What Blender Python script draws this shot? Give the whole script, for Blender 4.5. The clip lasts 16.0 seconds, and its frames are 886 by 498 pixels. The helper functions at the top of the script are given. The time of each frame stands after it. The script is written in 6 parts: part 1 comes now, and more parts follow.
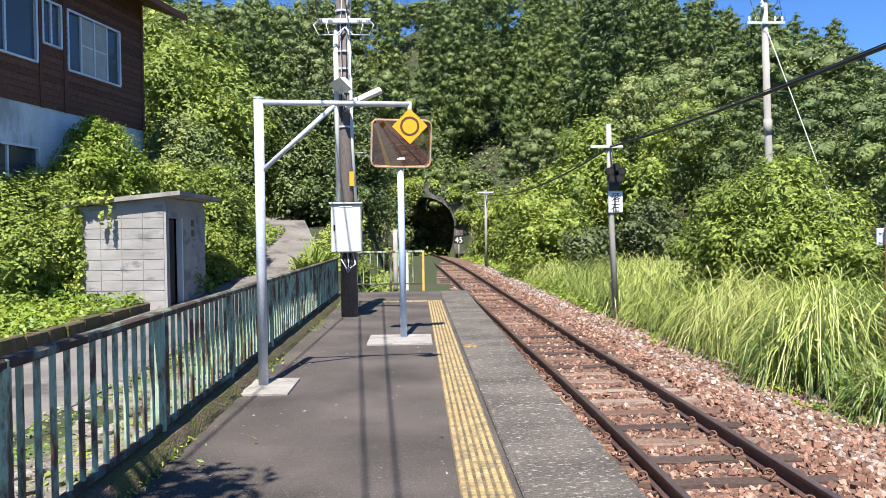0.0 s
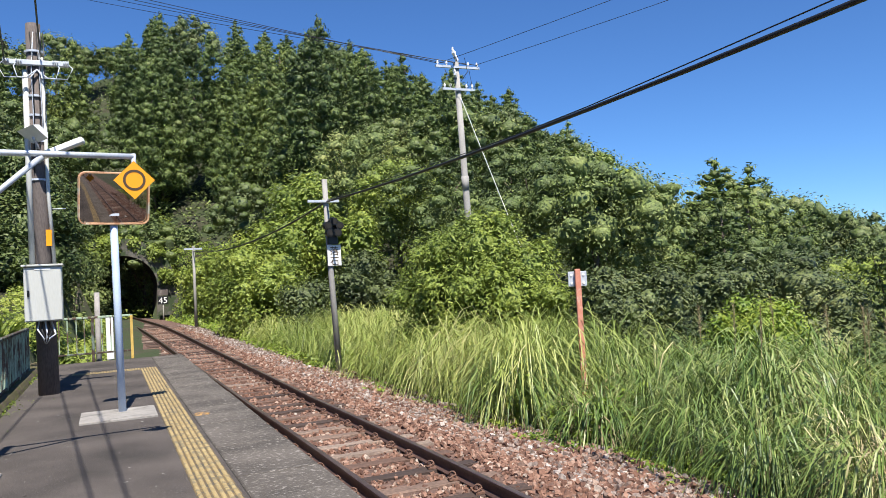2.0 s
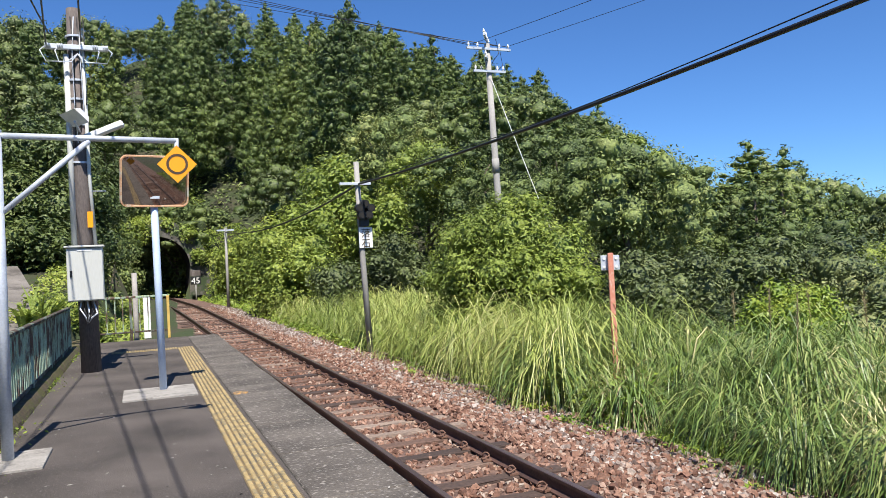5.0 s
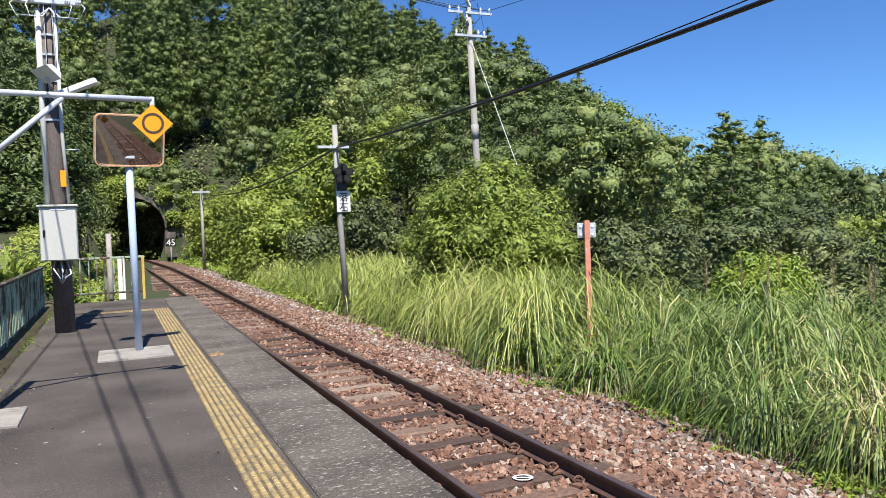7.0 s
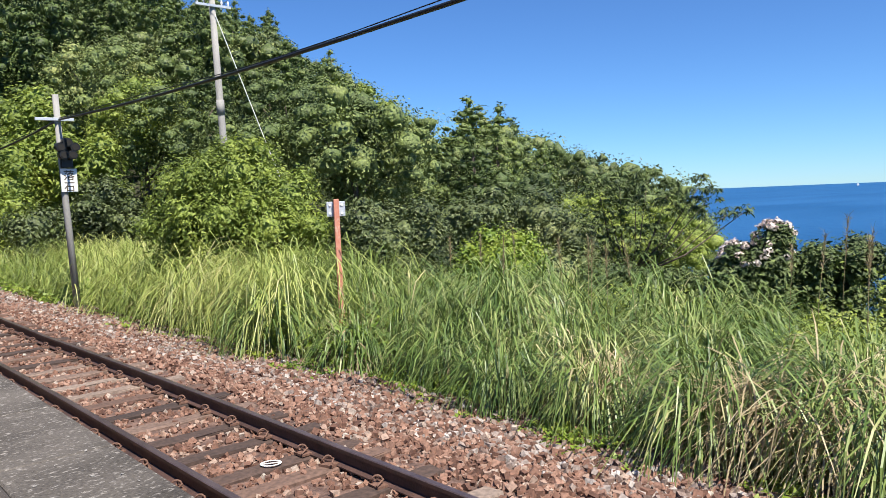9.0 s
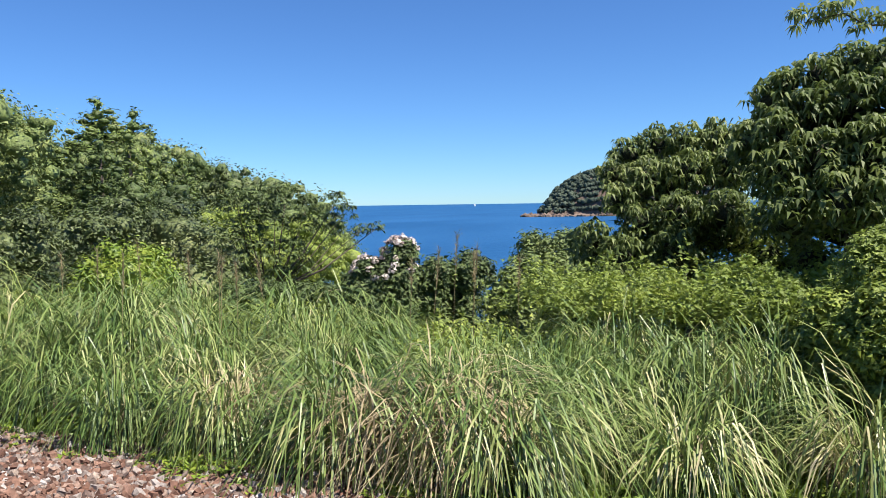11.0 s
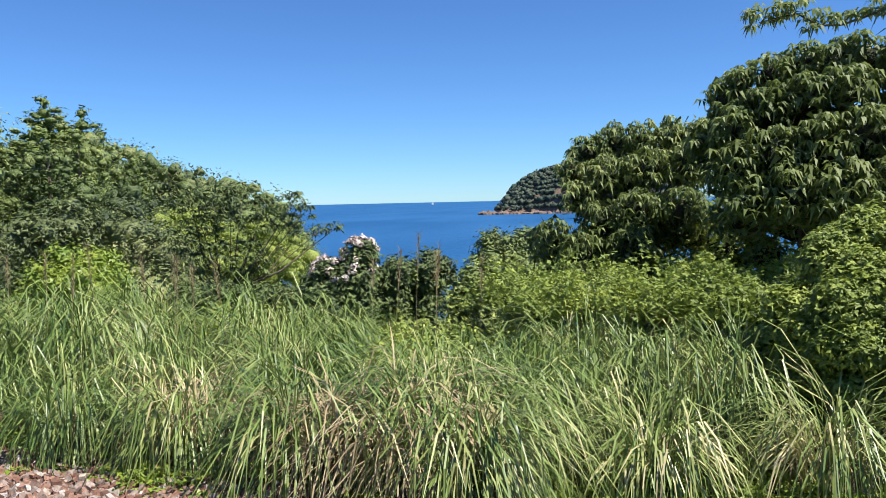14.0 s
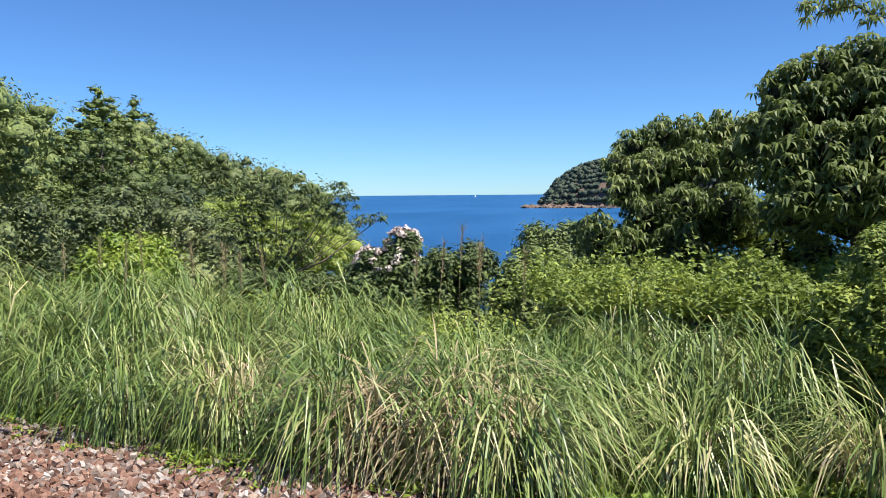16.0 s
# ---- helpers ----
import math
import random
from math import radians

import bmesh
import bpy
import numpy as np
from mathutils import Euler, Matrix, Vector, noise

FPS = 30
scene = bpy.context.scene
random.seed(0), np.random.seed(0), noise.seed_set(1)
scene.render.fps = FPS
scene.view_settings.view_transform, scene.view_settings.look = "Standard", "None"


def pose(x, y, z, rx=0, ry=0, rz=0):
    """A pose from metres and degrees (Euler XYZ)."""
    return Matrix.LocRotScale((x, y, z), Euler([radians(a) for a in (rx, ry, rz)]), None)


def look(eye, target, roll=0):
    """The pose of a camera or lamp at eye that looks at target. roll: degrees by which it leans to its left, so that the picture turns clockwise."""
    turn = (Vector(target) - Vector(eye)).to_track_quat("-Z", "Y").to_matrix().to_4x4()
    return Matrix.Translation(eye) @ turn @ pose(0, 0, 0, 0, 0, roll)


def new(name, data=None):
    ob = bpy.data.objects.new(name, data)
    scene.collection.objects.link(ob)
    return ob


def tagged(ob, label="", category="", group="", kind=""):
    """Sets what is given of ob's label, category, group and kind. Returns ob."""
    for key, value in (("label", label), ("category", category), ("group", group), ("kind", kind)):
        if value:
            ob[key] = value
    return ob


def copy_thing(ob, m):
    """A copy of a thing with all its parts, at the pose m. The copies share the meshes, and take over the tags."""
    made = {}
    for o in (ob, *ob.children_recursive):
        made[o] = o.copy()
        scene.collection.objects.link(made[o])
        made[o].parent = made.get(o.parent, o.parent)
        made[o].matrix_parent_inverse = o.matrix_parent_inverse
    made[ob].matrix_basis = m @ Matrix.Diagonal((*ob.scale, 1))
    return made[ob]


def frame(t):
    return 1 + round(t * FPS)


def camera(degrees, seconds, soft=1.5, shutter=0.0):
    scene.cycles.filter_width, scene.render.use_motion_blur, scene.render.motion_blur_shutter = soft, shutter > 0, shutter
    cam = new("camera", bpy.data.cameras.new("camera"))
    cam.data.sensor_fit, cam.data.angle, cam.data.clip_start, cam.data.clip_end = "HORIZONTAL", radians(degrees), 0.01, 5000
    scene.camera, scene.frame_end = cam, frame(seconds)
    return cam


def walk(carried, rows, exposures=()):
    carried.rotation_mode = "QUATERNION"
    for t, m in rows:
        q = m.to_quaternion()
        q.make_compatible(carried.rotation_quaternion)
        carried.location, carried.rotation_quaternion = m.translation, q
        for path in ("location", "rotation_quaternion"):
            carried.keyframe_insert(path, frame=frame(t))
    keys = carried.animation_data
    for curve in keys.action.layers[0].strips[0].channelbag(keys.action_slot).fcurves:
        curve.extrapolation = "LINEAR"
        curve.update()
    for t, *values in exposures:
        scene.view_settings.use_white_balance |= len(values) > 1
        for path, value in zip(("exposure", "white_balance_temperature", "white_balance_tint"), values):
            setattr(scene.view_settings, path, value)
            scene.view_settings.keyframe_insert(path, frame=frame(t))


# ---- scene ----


# camera: seconds, eye (m), heading clockwise from +y, tilt, roll (degrees)
EXPOSURE = 0.85
PATH = [
    (0, 0.000, 0.000, 1.432, 1.99, -1.17, -0.74),
    (0.5, -0.008, 0.190, 1.430, 11.02, -0.12, -1.06),
    (1, -0.146, 0.296, 1.446, 17.76, 0.78, -1.37),
    (1.5, -0.248, 0.267, 1.440, 21.66, 1.57, -2.05),
    (2, -0.299, 0.112, 1.455, 23.87, 2.13, -3.18),
    (2.5, -0.370, 0.074, 1.462, 24.83, 2.50, -4.06),
    (3, -0.401, 0.055, 1.468, 24.77, 2.70, -4.43),
    (3.5, -0.403, 0.056, 1.480, 24.00, 2.59, -4.35),
    (4, -0.400, 0.085, 1.481, 22.84, 2.25, -3.81),
    (4.2, -0.397, 0.094, 1.481, 22.34, 2.00, -3.63),
    (6.3, -0.397, 0.072, 1.463, 21.70, -0.89, -2.15),
    (6.5, -0.401, 0.071, 1.468, 22.06, -1.12, -2.05),
    (7, -0.410, 0.059, 1.466, 23.30, -1.76, -1.96),
    (7.5, -0.400, 0.053, 1.461, 25.61, -2.47, -2.02),
    (8, -0.386, 0.065, 1.452, 29.38, -3.15, -2.11),
    (8.5, -0.317, 0.105, 1.438, 34.77, -3.63, -2.34),
    (9, -0.262, 0.112, 1.434, 41.49, -3.91, -2.34),
    (9.5, -0.210, 0.091, 1.424, 48.97, -3.99, -2.24),
    (10, -0.184, 0.014, 1.422, 56.52, -3.96, -1.77),
    (10.2, -0.141, 0.021, 1.422, 59.36, -3.80, -1.40),
    (12.3, 0.038, 0.147, 1.449, 72.43, -3.89, -1.20),
    (12.5, 0.041, 0.158, 1.452, 72.33, -3.93, -1.22),
    (13, 0.042, 0.158, 1.448, 71.92, -3.91, -1.27),
    (13.5, 0.054, 0.139, 1.454, 71.42, -3.84, -1.34),
    (14, 0.068, 0.144, 1.451, 70.91, -3.72, -1.25),
    (14.5, 0.067, 0.167, 1.448, 70.10, -3.72, -1.00),
    (15, 0.057, 0.174, 1.445, 69.13, -3.82, -0.67),
    (15.5, 0.034, 0.151, 1.442, 68.21, -4.01, -0.51),
    (16, 0.031, 0.152, 1.443, 67.74, -4.24, -0.47),
]


def aim(x, y, z, heading, tilt, roll):
    a, b = radians(heading), radians(tilt)
    way = Vector((math.sin(a) * math.cos(b), math.cos(a) * math.cos(b), math.sin(b)))
    eye = Vector((x, y, z))
    return look(eye, eye + way, roll)


cam = camera(60.45, 16.0, soft=0.7)
walk(cam, [(t, aim(*rest)) for t, *rest in PATH], [(0.0, EXPOSURE + 0.38), (0.5, EXPOSURE + 0.12), (1.0, EXPOSURE + 0.03), (2.0, EXPOSURE), (16.0, EXPOSURE)])

# ---------------------------------------------------------------- light
SUN_WAY = Vector((-0.20, -1.65, 2.68)).normalized()          # towards the sun
world = bpy.data.worlds.new("sky")
scene.world = world
world.use_nodes = True
wn = world.node_tree.nodes
sky = wn.new("ShaderNodeTexSky")
sky.sky_type = "NISHITA"
sky.sun_disc = False
sky.sun_elevation = math.asin(SUN_WAY.z)
sky.sun_rotation = math.atan2(SUN_WAY.x, SUN_WAY.y)
sky.altitude = 1500
sky.air_density = 1.0
sky.dust_density = 0.0
sky.ozone_density = 4.0
deep = wn.new("ShaderNodeMix")                               # clear autumn air: a deeper blue
deep.data_type, deep.blend_type = "RGBA", "MULTIPLY"
deep.inputs[0].default_value = 1.0
deep.inputs[7].default_value = (0.56, 0.86, 1.22, 1)
world.node_tree.links.new(sky.outputs[0], deep.inputs[6])
world.node_tree.links.new(deep.outputs[2], wn["Background"].inputs[0])
wn["Background"].inputs[1].default_value = 0.070
sun = new("sun", bpy.data.lights.new("sun", "SUN"))
sun.data.energy = 5.0
sun.data.angle = radians(0.53)
sun.data.color = (1.0, 0.94, 0.84)
sun.matrix_world = look(SUN_WAY * 50, (0, 0, 0))


# ---------------------------------------------------------------- materials
def nodes_of(name):
    m = bpy.data.materials.new(name)
    m.use_nodes = True
    return m, m.node_tree.nodes, m.node_tree.links, m.node_tree.nodes["Principled BSDF"]


def ramp_node(nd, stops):
    r = nd.new("ShaderNodeValToRGB")
    el = r.color_ramp.elements
    while len(el) < len(stops):
        el.new(0.5)
    for e, (p, c) in zip(el, stops):
        e.position, e.color = p, (*c, 1)
    return r


def surface(name, dark, light, scale, rough=0.85, bump=0.3, fine=60.0, metal=0.0, stain=None, stain_scale=1.2, stain_at=0.6, dist=0.01, stretch=(1, 1, 1)):
    """Two scales of noise in colour, fine relief, and an optional patchy stain."""
    m, nd, ln, bsdf = nodes_of(name)
    co = nd.new("ShaderNodeNewGeometry")
    mp = nd.new("ShaderNodeMapping")
    mp.inputs["Scale"].default_value = stretch
    ln.new(co.outputs["Position"], mp.inputs[0])
    a, b = nd.new("ShaderNodeTexNoise"), nd.new("ShaderNodeTexNoise")
    a.inputs["Scale"].default_value, a.inputs["Detail"].default_value = scale, 6
    b.inputs["Scale"].default_value, b.inputs["Detail"].default_value = fine, 4
    ln.new(mp.outputs[0], a.inputs[0]), ln.new(mp.outputs[0], b.inputs[0])
    mix = nd.new("ShaderNodeMath")
    mix.operation = "MULTIPLY_ADD"
    mix.inputs[1].default_value = 0.45
    half = nd.new("ShaderNodeMath")
    half.operation = "MULTIPLY"
    half.inputs[1].default_value = 0.55
    ln.new(a.outputs[0], half.inputs[0])
    ln.new(b.outputs[0], mix.inputs[0]), ln.new(half.outputs[0], mix.inputs[2])
    r = ramp_node(nd, [(0.36, dark), (0.64, light)])
    ln.new(mix.outputs[0], r.inputs[0])
    out = r.outputs[0]
    if stain:
        s = nd.new("ShaderNodeTexNoise")
        s.inputs["Scale"].default_value, s.inputs["Detail"].default_value = stain_scale, 8
        s.inputs["Roughness"].default_value = 0.65
        ln.new(mp.outputs[0], s.inputs[0])
        sr = ramp_node(nd, [(stain_at - 0.05, (0, 0, 0)), (stain_at + 0.05, (1, 1, 1))])
        ln.new(s.outputs[0], sr.inputs[0])
        mx = nd.new("ShaderNodeMix")
        mx.data_type = "RGBA"
        ln.new(sr.outputs[0], mx.inputs[0])
        ln.new(out, mx.inputs[6])
        mx.inputs[7].default_value = (*stain, 1)
        out = mx.outputs[2]
    ln.new(out, bsdf.inputs["Base Color"])
    bsdf.inputs["Roughness"].default_value, bsdf.inputs["Metallic"].default_value = rough, metal
    bp = nd.new("ShaderNodeBump")
    bp.inputs["Strength"].default_value, bp.inputs["Distance"].default_value = bump, dist
    ln.new(b.outputs[0], bp.inputs["Height"])
    ln.new(bp.outputs[0], bsdf.inputs["Normal"])
    return m


def foliage(name, stops, rough=0.5, through_light=0.25, patch=0.12, own=0.55, plant=0.0, grain=0.0):
    """Leaves: every leaf takes its own shade, with slow drifts over the plant."""
    m, nd, ln, bsdf = nodes_of(name)
    g = nd.new("ShaderNodeNewGeometry")
    n = nd.new("ShaderNodeTexNoise")
    n.inputs["Scale"].default_value, n.inputs["Detail"].default_value = patch, 3
    ln.new(g.outputs["Position"], n.inputs[0])
    ad = nd.new("ShaderNodeMath")
    ad.operation = "MULTIPLY_ADD"
    ad.inputs[1].default_value = own
    sc = nd.new("ShaderNodeMath")
    sc.operation = "MULTIPLY_ADD"
    sc.inputs[1].default_value, sc.inputs[2].default_value = 1.5, -0.5 + (0.55 - own - plant) * 0.5
    ln.new(n.outputs[0], sc.inputs[0])
    if plant:                                                # each plant leans to its own shade
        oi = nd.new("ShaderNodeObjectInfo")
        pl = nd.new("ShaderNodeMath")
        pl.operation = "MULTIPLY_ADD"
        pl.inputs[1].default_value = plant
        ln.new(oi.outputs["Random"], pl.inputs[0]), ln.new(sc.outputs[0], pl.inputs[2])
        sc = pl
    ln.new(g.outputs["Random Per Island"], ad.inputs[0])
    ln.new(sc.outputs[0], ad.inputs[2])
    r = ramp_node(nd, stops)
    ln.new(ad.outputs[0], r.inputs[0])
    colour = r.outputs[0]
    if grain:                                                # sprigs too small to model one by one
        fine = nd.new("ShaderNodeTexNoise")
        fine.inputs["Scale"].default_value, fine.inputs["Detail"].default_value = grain, 4
        fine.inputs["Roughness"].default_value = 0.7
        ln.new(g.outputs["Position"], fine.inputs[0])
        fr = ramp_node(nd, [(0.36, (0.58, 0.60, 0.56)), (0.62, (1.28, 1.25, 1.18))])
        ln.new(fine.outputs[0], fr.inputs[0])
        mul = nd.new("ShaderNodeMix")
        mul.data_type, mul.blend_type = "RGBA", "MULTIPLY"
        mul.inputs[0].default_value = 1.0
        ln.new(colour, mul.inputs[6]), ln.new(fr.outputs[0], mul.inputs[7])
        colour = mul.outputs[2]
        bp = nd.new("ShaderNodeBump")
        bp.inputs["Strength"].default_value, bp.inputs["Distance"].default_value = 0.9, 0.5 / grain
        ln.new(fine.outputs[0], bp.inputs["Height"]), ln.new(bp.outputs[0], bsdf.inputs["Normal"])
    ln.new(colour, bsdf.inputs["Base Color"])
    bsdf.inputs["Roughness"].default_value = rough
    tr = nd.new("ShaderNodeBsdfTranslucent")
    ln.new(colour, tr.inputs[0])
    mx = nd.new("ShaderNodeMixShader")
    mx.inputs[0].default_value = through_light
    ln.new(bsdf.outputs[0], mx.inputs[1]), ln.new(tr.outputs[0], mx.inputs[2])
    ln.new(mx.outputs[0], nd["Material Output"].inputs[0])
    return m


def plain(name, colour, rough=0.5, metal=0.0):
    m, nd, ln, bsdf = nodes_of(name)
    bsdf.inputs["Base Color"].default_value = (*colour, 1)
    bsdf.inputs["Roughness"].default_value, bsdf.inputs["Metallic"].default_value = rough, metal
    return m


def per_piece(name, stops, rough=0.9, fine=40.0, bump=0.4, by="Object"):
    """Pieces that each take their own shade from a ramp, with grain."""
    m, nd, ln, bsdf = nodes_of(name)
    if by == "Object":
        src = nd.new("ShaderNodeObjectInfo").outputs["Random"]
    else:
        src = nd.new("ShaderNodeNewGeometry").outputs["Random Per Island"]
    r = ramp_node(nd, stops)
    ln.new(src, r.inputs[0])
    g = nd.new("ShaderNodeNewGeometry")
    n = nd.new("ShaderNodeTexNoise")
    n.inputs["Scale"].default_value, n.inputs["Detail"].default_value = fine, 5
    ln.new(g.outputs["Position"], n.inputs[0])
    v = ramp_node(nd, [(0.3, (0.55, 0.55, 0.55)), (0.7, (1.15, 1.13, 1.12))])
    ln.new(n.outputs[0], v.inputs[0])
    mx = nd.new("ShaderNodeMix")
    mx.data_type, mx.blend_type = "RGBA", "MULTIPLY"
    mx.inputs[0].default_value = 1.0
    ln.new(r.outputs[0], mx.inputs[6]), ln.new(v.outputs[0], mx.inputs[7])
    ln.new(mx.outputs[2], bsdf.inputs["Base Color"])
    bsdf.inputs["Roughness"].default_value = rough
    bp = nd.new("ShaderNodeBump")
    bp.inputs["Strength"].default_value, bp.inputs["Distance"].default_value = bump, 0.01
    ln.new(n.outputs[0], bp.inputs["Height"]), ln.new(bp.outputs[0], bsdf.inputs["Normal"])
    return m


M_ASPHALT = surface("asphalt", (0.024, 0.020, 0.018), (0.100, 0.084, 0.076), 1.1, 0.95, 1.0, 90, stain=(0.19, 0.168, 0.15), stain_scale=60, stain_at=0.62)
M_EDGE = surface("edge_concrete", (0.034, 0.029, 0.025), (0.140, 0.122, 0.107), 1.4, 0.95, 1.0, 60, stain=(0.29, 0.265, 0.24), stain_scale=24, stain_at=0.60, stretch=(0.8, 1.2, 1))
M_PLINTH = surface("plinth_concrete", (0.20, 0.188, 0.175), (0.33, 0.312, 0.29), 4, 0.9, 0.4, 60, stain=(0.14, 0.13, 0.12), stain_scale=5, stain_at=0.6)
M_KERB = surface("mossy_concrete", (0.045, 0.034, 0.020), (0.15, 0.115, 0.070), 6, 0.95, 0.9, 40, stain=(0.085, 0.085, 0.022), stain_scale=5, stain_at=0.52, dist=0.03)
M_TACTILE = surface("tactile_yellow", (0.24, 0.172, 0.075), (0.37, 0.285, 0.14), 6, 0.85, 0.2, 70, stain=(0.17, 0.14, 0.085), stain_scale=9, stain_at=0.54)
# Tile face between the dots, a darker brown than the dots themselves.
M_TACTILE_LOW = surface("tactile_dark_base", (0.10, 0.070, 0.036), (0.195, 0.138, 0.062), 5, 0.9, 0.2, 70, stain=(0.075, 0.064, 0.048), stain_scale=7, stain_at=0.53)
M_ROAD = surface("road_concrete", (0.100, 0.090, 0.083), (0.200, 0.183, 0.171), 0.9, 0.95, 0.4, 60, stain=(0.075, 0.067, 0.062), stain_scale=1.1, stain_at=0.57)
M_RUBBLE = surface("rubble_soil", (0.090, 0.076, 0.064), (0.30, 0.265, 0.235), 5, 0.95, 0.8, 30, stain=(0.07, 0.10, 0.03), stain_scale=1.5, stain_at=0.54, dist=0.03)
M_SOIL = surface("soil", (0.022, 0.024, 0.012), (0.055, 0.052, 0.028), 0.8, 0.95, 0.6, 12, stain=(0.030, 0.045, 0.014), stain_scale=0.3, stain_at=0.48, dist=0.05)
# Bed colour darker than the stones', painting shade into the gaps between them.
M_BALLAST_BED = surface("ballast_bed", (0.060, 0.034, 0.027), (0.20, 0.122, 0.095), 9, 0.95, 0.9, 24, dist=0.04)
M_STONE = per_piece("ballast_stone", [(0.0, (0.100, 0.048, 0.033)), (0.4, (0.215, 0.112, 0.077)), (0.75, (0.310, 0.182, 0.132)), (0.95, (0.36, 0.265, 0.21)), (1.0, (0.46, 0.40, 0.345))], by="Island")
M_STONE_PALE = per_piece("ballast_stone_pale", [(0.0, (0.14, 0.092, 0.075)), (0.4, (0.24, 0.178, 0.150)), (0.75, (0.33, 0.275, 0.245)), (1.0, (0.49, 0.45, 0.42))], by="Island")
M_SLEEPER = per_piece("sleeper_wood", [(0.0, (0.050, 0.033, 0.028)), (0.3, (0.095, 0.060, 0.047)), (0.55, (0.150, 0.088, 0.065)), (0.8, (0.215, 0.158, 0.127)), (1.0, (0.28, 0.215, 0.175))], fine=22)
M_RAIL = surface("rail_rust", (0.040, 0.024, 0.021), (0.105, 0.056, 0.045), 6, 0.6, 0.2, 60)
M_RAIL_TOP = surface("rail_head", (0.085, 0.058, 0.055), (0.17, 0.125, 0.12), 3, 0.34, 0.05, 60, metal=0.5)
M_CLIP = surface("clip_rust", (0.09, 0.045, 0.03), (0.20, 0.11, 0.08), 30, 0.8, 0.2, 90)
M_PAINT = surface("old_green_paint", (0.200, 0.285, 0.195), (0.390, 0.490, 0.355), 5, 0.65, 0.4, 70, stain=(0.090, 0.052, 0.034), stain_scale=8, stain_at=0.52, stretch=(1, 1, 0.3))
M_PAINT_RUST = surface("rusty_green_paint", (0.075, 0.100, 0.082), (0.20, 0.255, 0.205), 5, 0.85, 0.6, 50, stain=(0.052, 0.032, 0.023), stain_scale=7, stain_at=0.46, stretch=(1, 0.6, 0.4))
M_GALV = surface("galvanised_steel", (0.42, 0.46, 0.52), (0.58, 0.62, 0.68), 6, 0.5, 0.06, 60, metal=0.25)
M_BLUE_PAINT = surface("pale_blue_paint", (0.36, 0.46, 0.62), (0.48, 0.58, 0.74), 3, 0.45, 0.05, 60, stain=(0.5, 0.55, 0.6), stain_scale=3, stain_at=0.66)
M_SIGN = plain("sign_yellow", (0.80, 0.315, 0.004), 0.45)
M_SIGN_INK = plain("sign_ink", (0.06, 0.035, 0.015), 0.5)
M_MIRROR = plain("mirror_face", (0.42, 0.39, 0.37), 0.05, 1.0)
M_MIRROR_RIM = surface("mirror_rim_orange", (0.50, 0.25, 0.13), (0.72, 0.46, 0.28), 8, 0.5, 0.1, 40, stain=(0.55, 0.52, 0.42), stain_scale=5, stain_at=0.55)
M_POLE = surface("pole_concrete", (0.225, 0.218, 0.207), (0.355, 0.343, 0.325), 3, 0.9, 0.25, 60, stain=(0.21, 0.20, 0.188), stain_scale=2, stain_at=0.62, stretch=(1, 1, 0.25))
M_POLE_DARK = surface("pole_weathered", (0.070, 0.058, 0.055), (0.15, 0.125, 0.115), 3, 0.9, 0.25, 60, stain=(0.22, 0.20, 0.19), stain_scale=2, stain_at=0.64, stretch=(1, 1, 0.25))
M_BOX = surface("cabinet_grey", (0.46, 0.47, 0.445), (0.53, 0.54, 0.515), 2, 0.45, 0.03, 60, stain=(0.38, 0.38, 0.35), stain_scale=5, stain_at=0.66, stretch=(1, 1, 0.2))
M_BLACK = plain("black_rubber", (0.012, 0.012, 0.013), 0.45)
M_DARK = plain("dark_inside", (0.012, 0.011, 0.010), 0.9)
M_WHITE = surface("white_paint", (0.66, 0.66, 0.65), (0.78, 0.78, 0.77), 5, 0.5, 0.03, 60)
M_RED = surface("faded_red_paint", (0.48, 0.165, 0.105), (0.60, 0.27, 0.19), 5, 0.75, 0.2, 60, stain=(0.58, 0.40, 0.32), stain_scale=6, stain_at=0.58)
M_BLOCK = surface("block_wall", (0.225, 0.215, 0.212), (0.350, 0.335, 0.33), 1.6, 0.92, 0.35, 80, stain=(0.17, 0.162, 0.158), stain_scale=1.8, stain_at=0.58, stretch=(1, 1, 2.2))
M_MORTAR = surface("mortar", (0.25, 0.238, 0.232), (0.34, 0.325, 0.315), 6, 0.95, 0.2, 60)
M_ROOF_SLAB = surface("roof_slab", (0.16, 0.15, 0.14), (0.34, 0.32, 0.30), 3, 0.9, 0.3, 60)
M_BOARD = per_piece("brown_siding", [(0.0, (0.095, 0.036, 0.020)), (0.5, (0.125, 0.050, 0.028)), (1.0, (0.16, 0.066, 0.038))], fine=14, rough=0.85)
M_TRIM = surface("brown_trim", (0.080, 0.030, 0.018), (0.13, 0.052, 0.032), 5, 0.85, 0.1, 40)
M_RENDER = surface("blue_grey_concrete", (0.40, 0.44, 0.475), (0.58, 0.63, 0.675), 1.6, 0.9, 0.2, 50, stain=(0.30, 0.325, 0.34), stain_scale=1.3, stain_at=0.6, stretch=(1, 1, 0.3))
M_ALU = plain("aluminium_frame", (0.62, 0.64, 0.68), 0.4, 0.3)
M_PANE = plain("window_pane", (0.05, 0.06, 0.07), 0.04, 0.0)
M_CURTAIN = surface("curtain", (0.30, 0.31, 0.30), (0.40, 0.41, 0.40), 4, 0.9, 0.05, 30)
M_PORTAL = surface("portal_stone", (0.055, 0.052, 0.044), (0.14, 0.130, 0.115), 2, 0.95, 0.5, 30, stain=(0.035, 0.055, 0.022), stain_scale=1.2, stain_at=0.50)
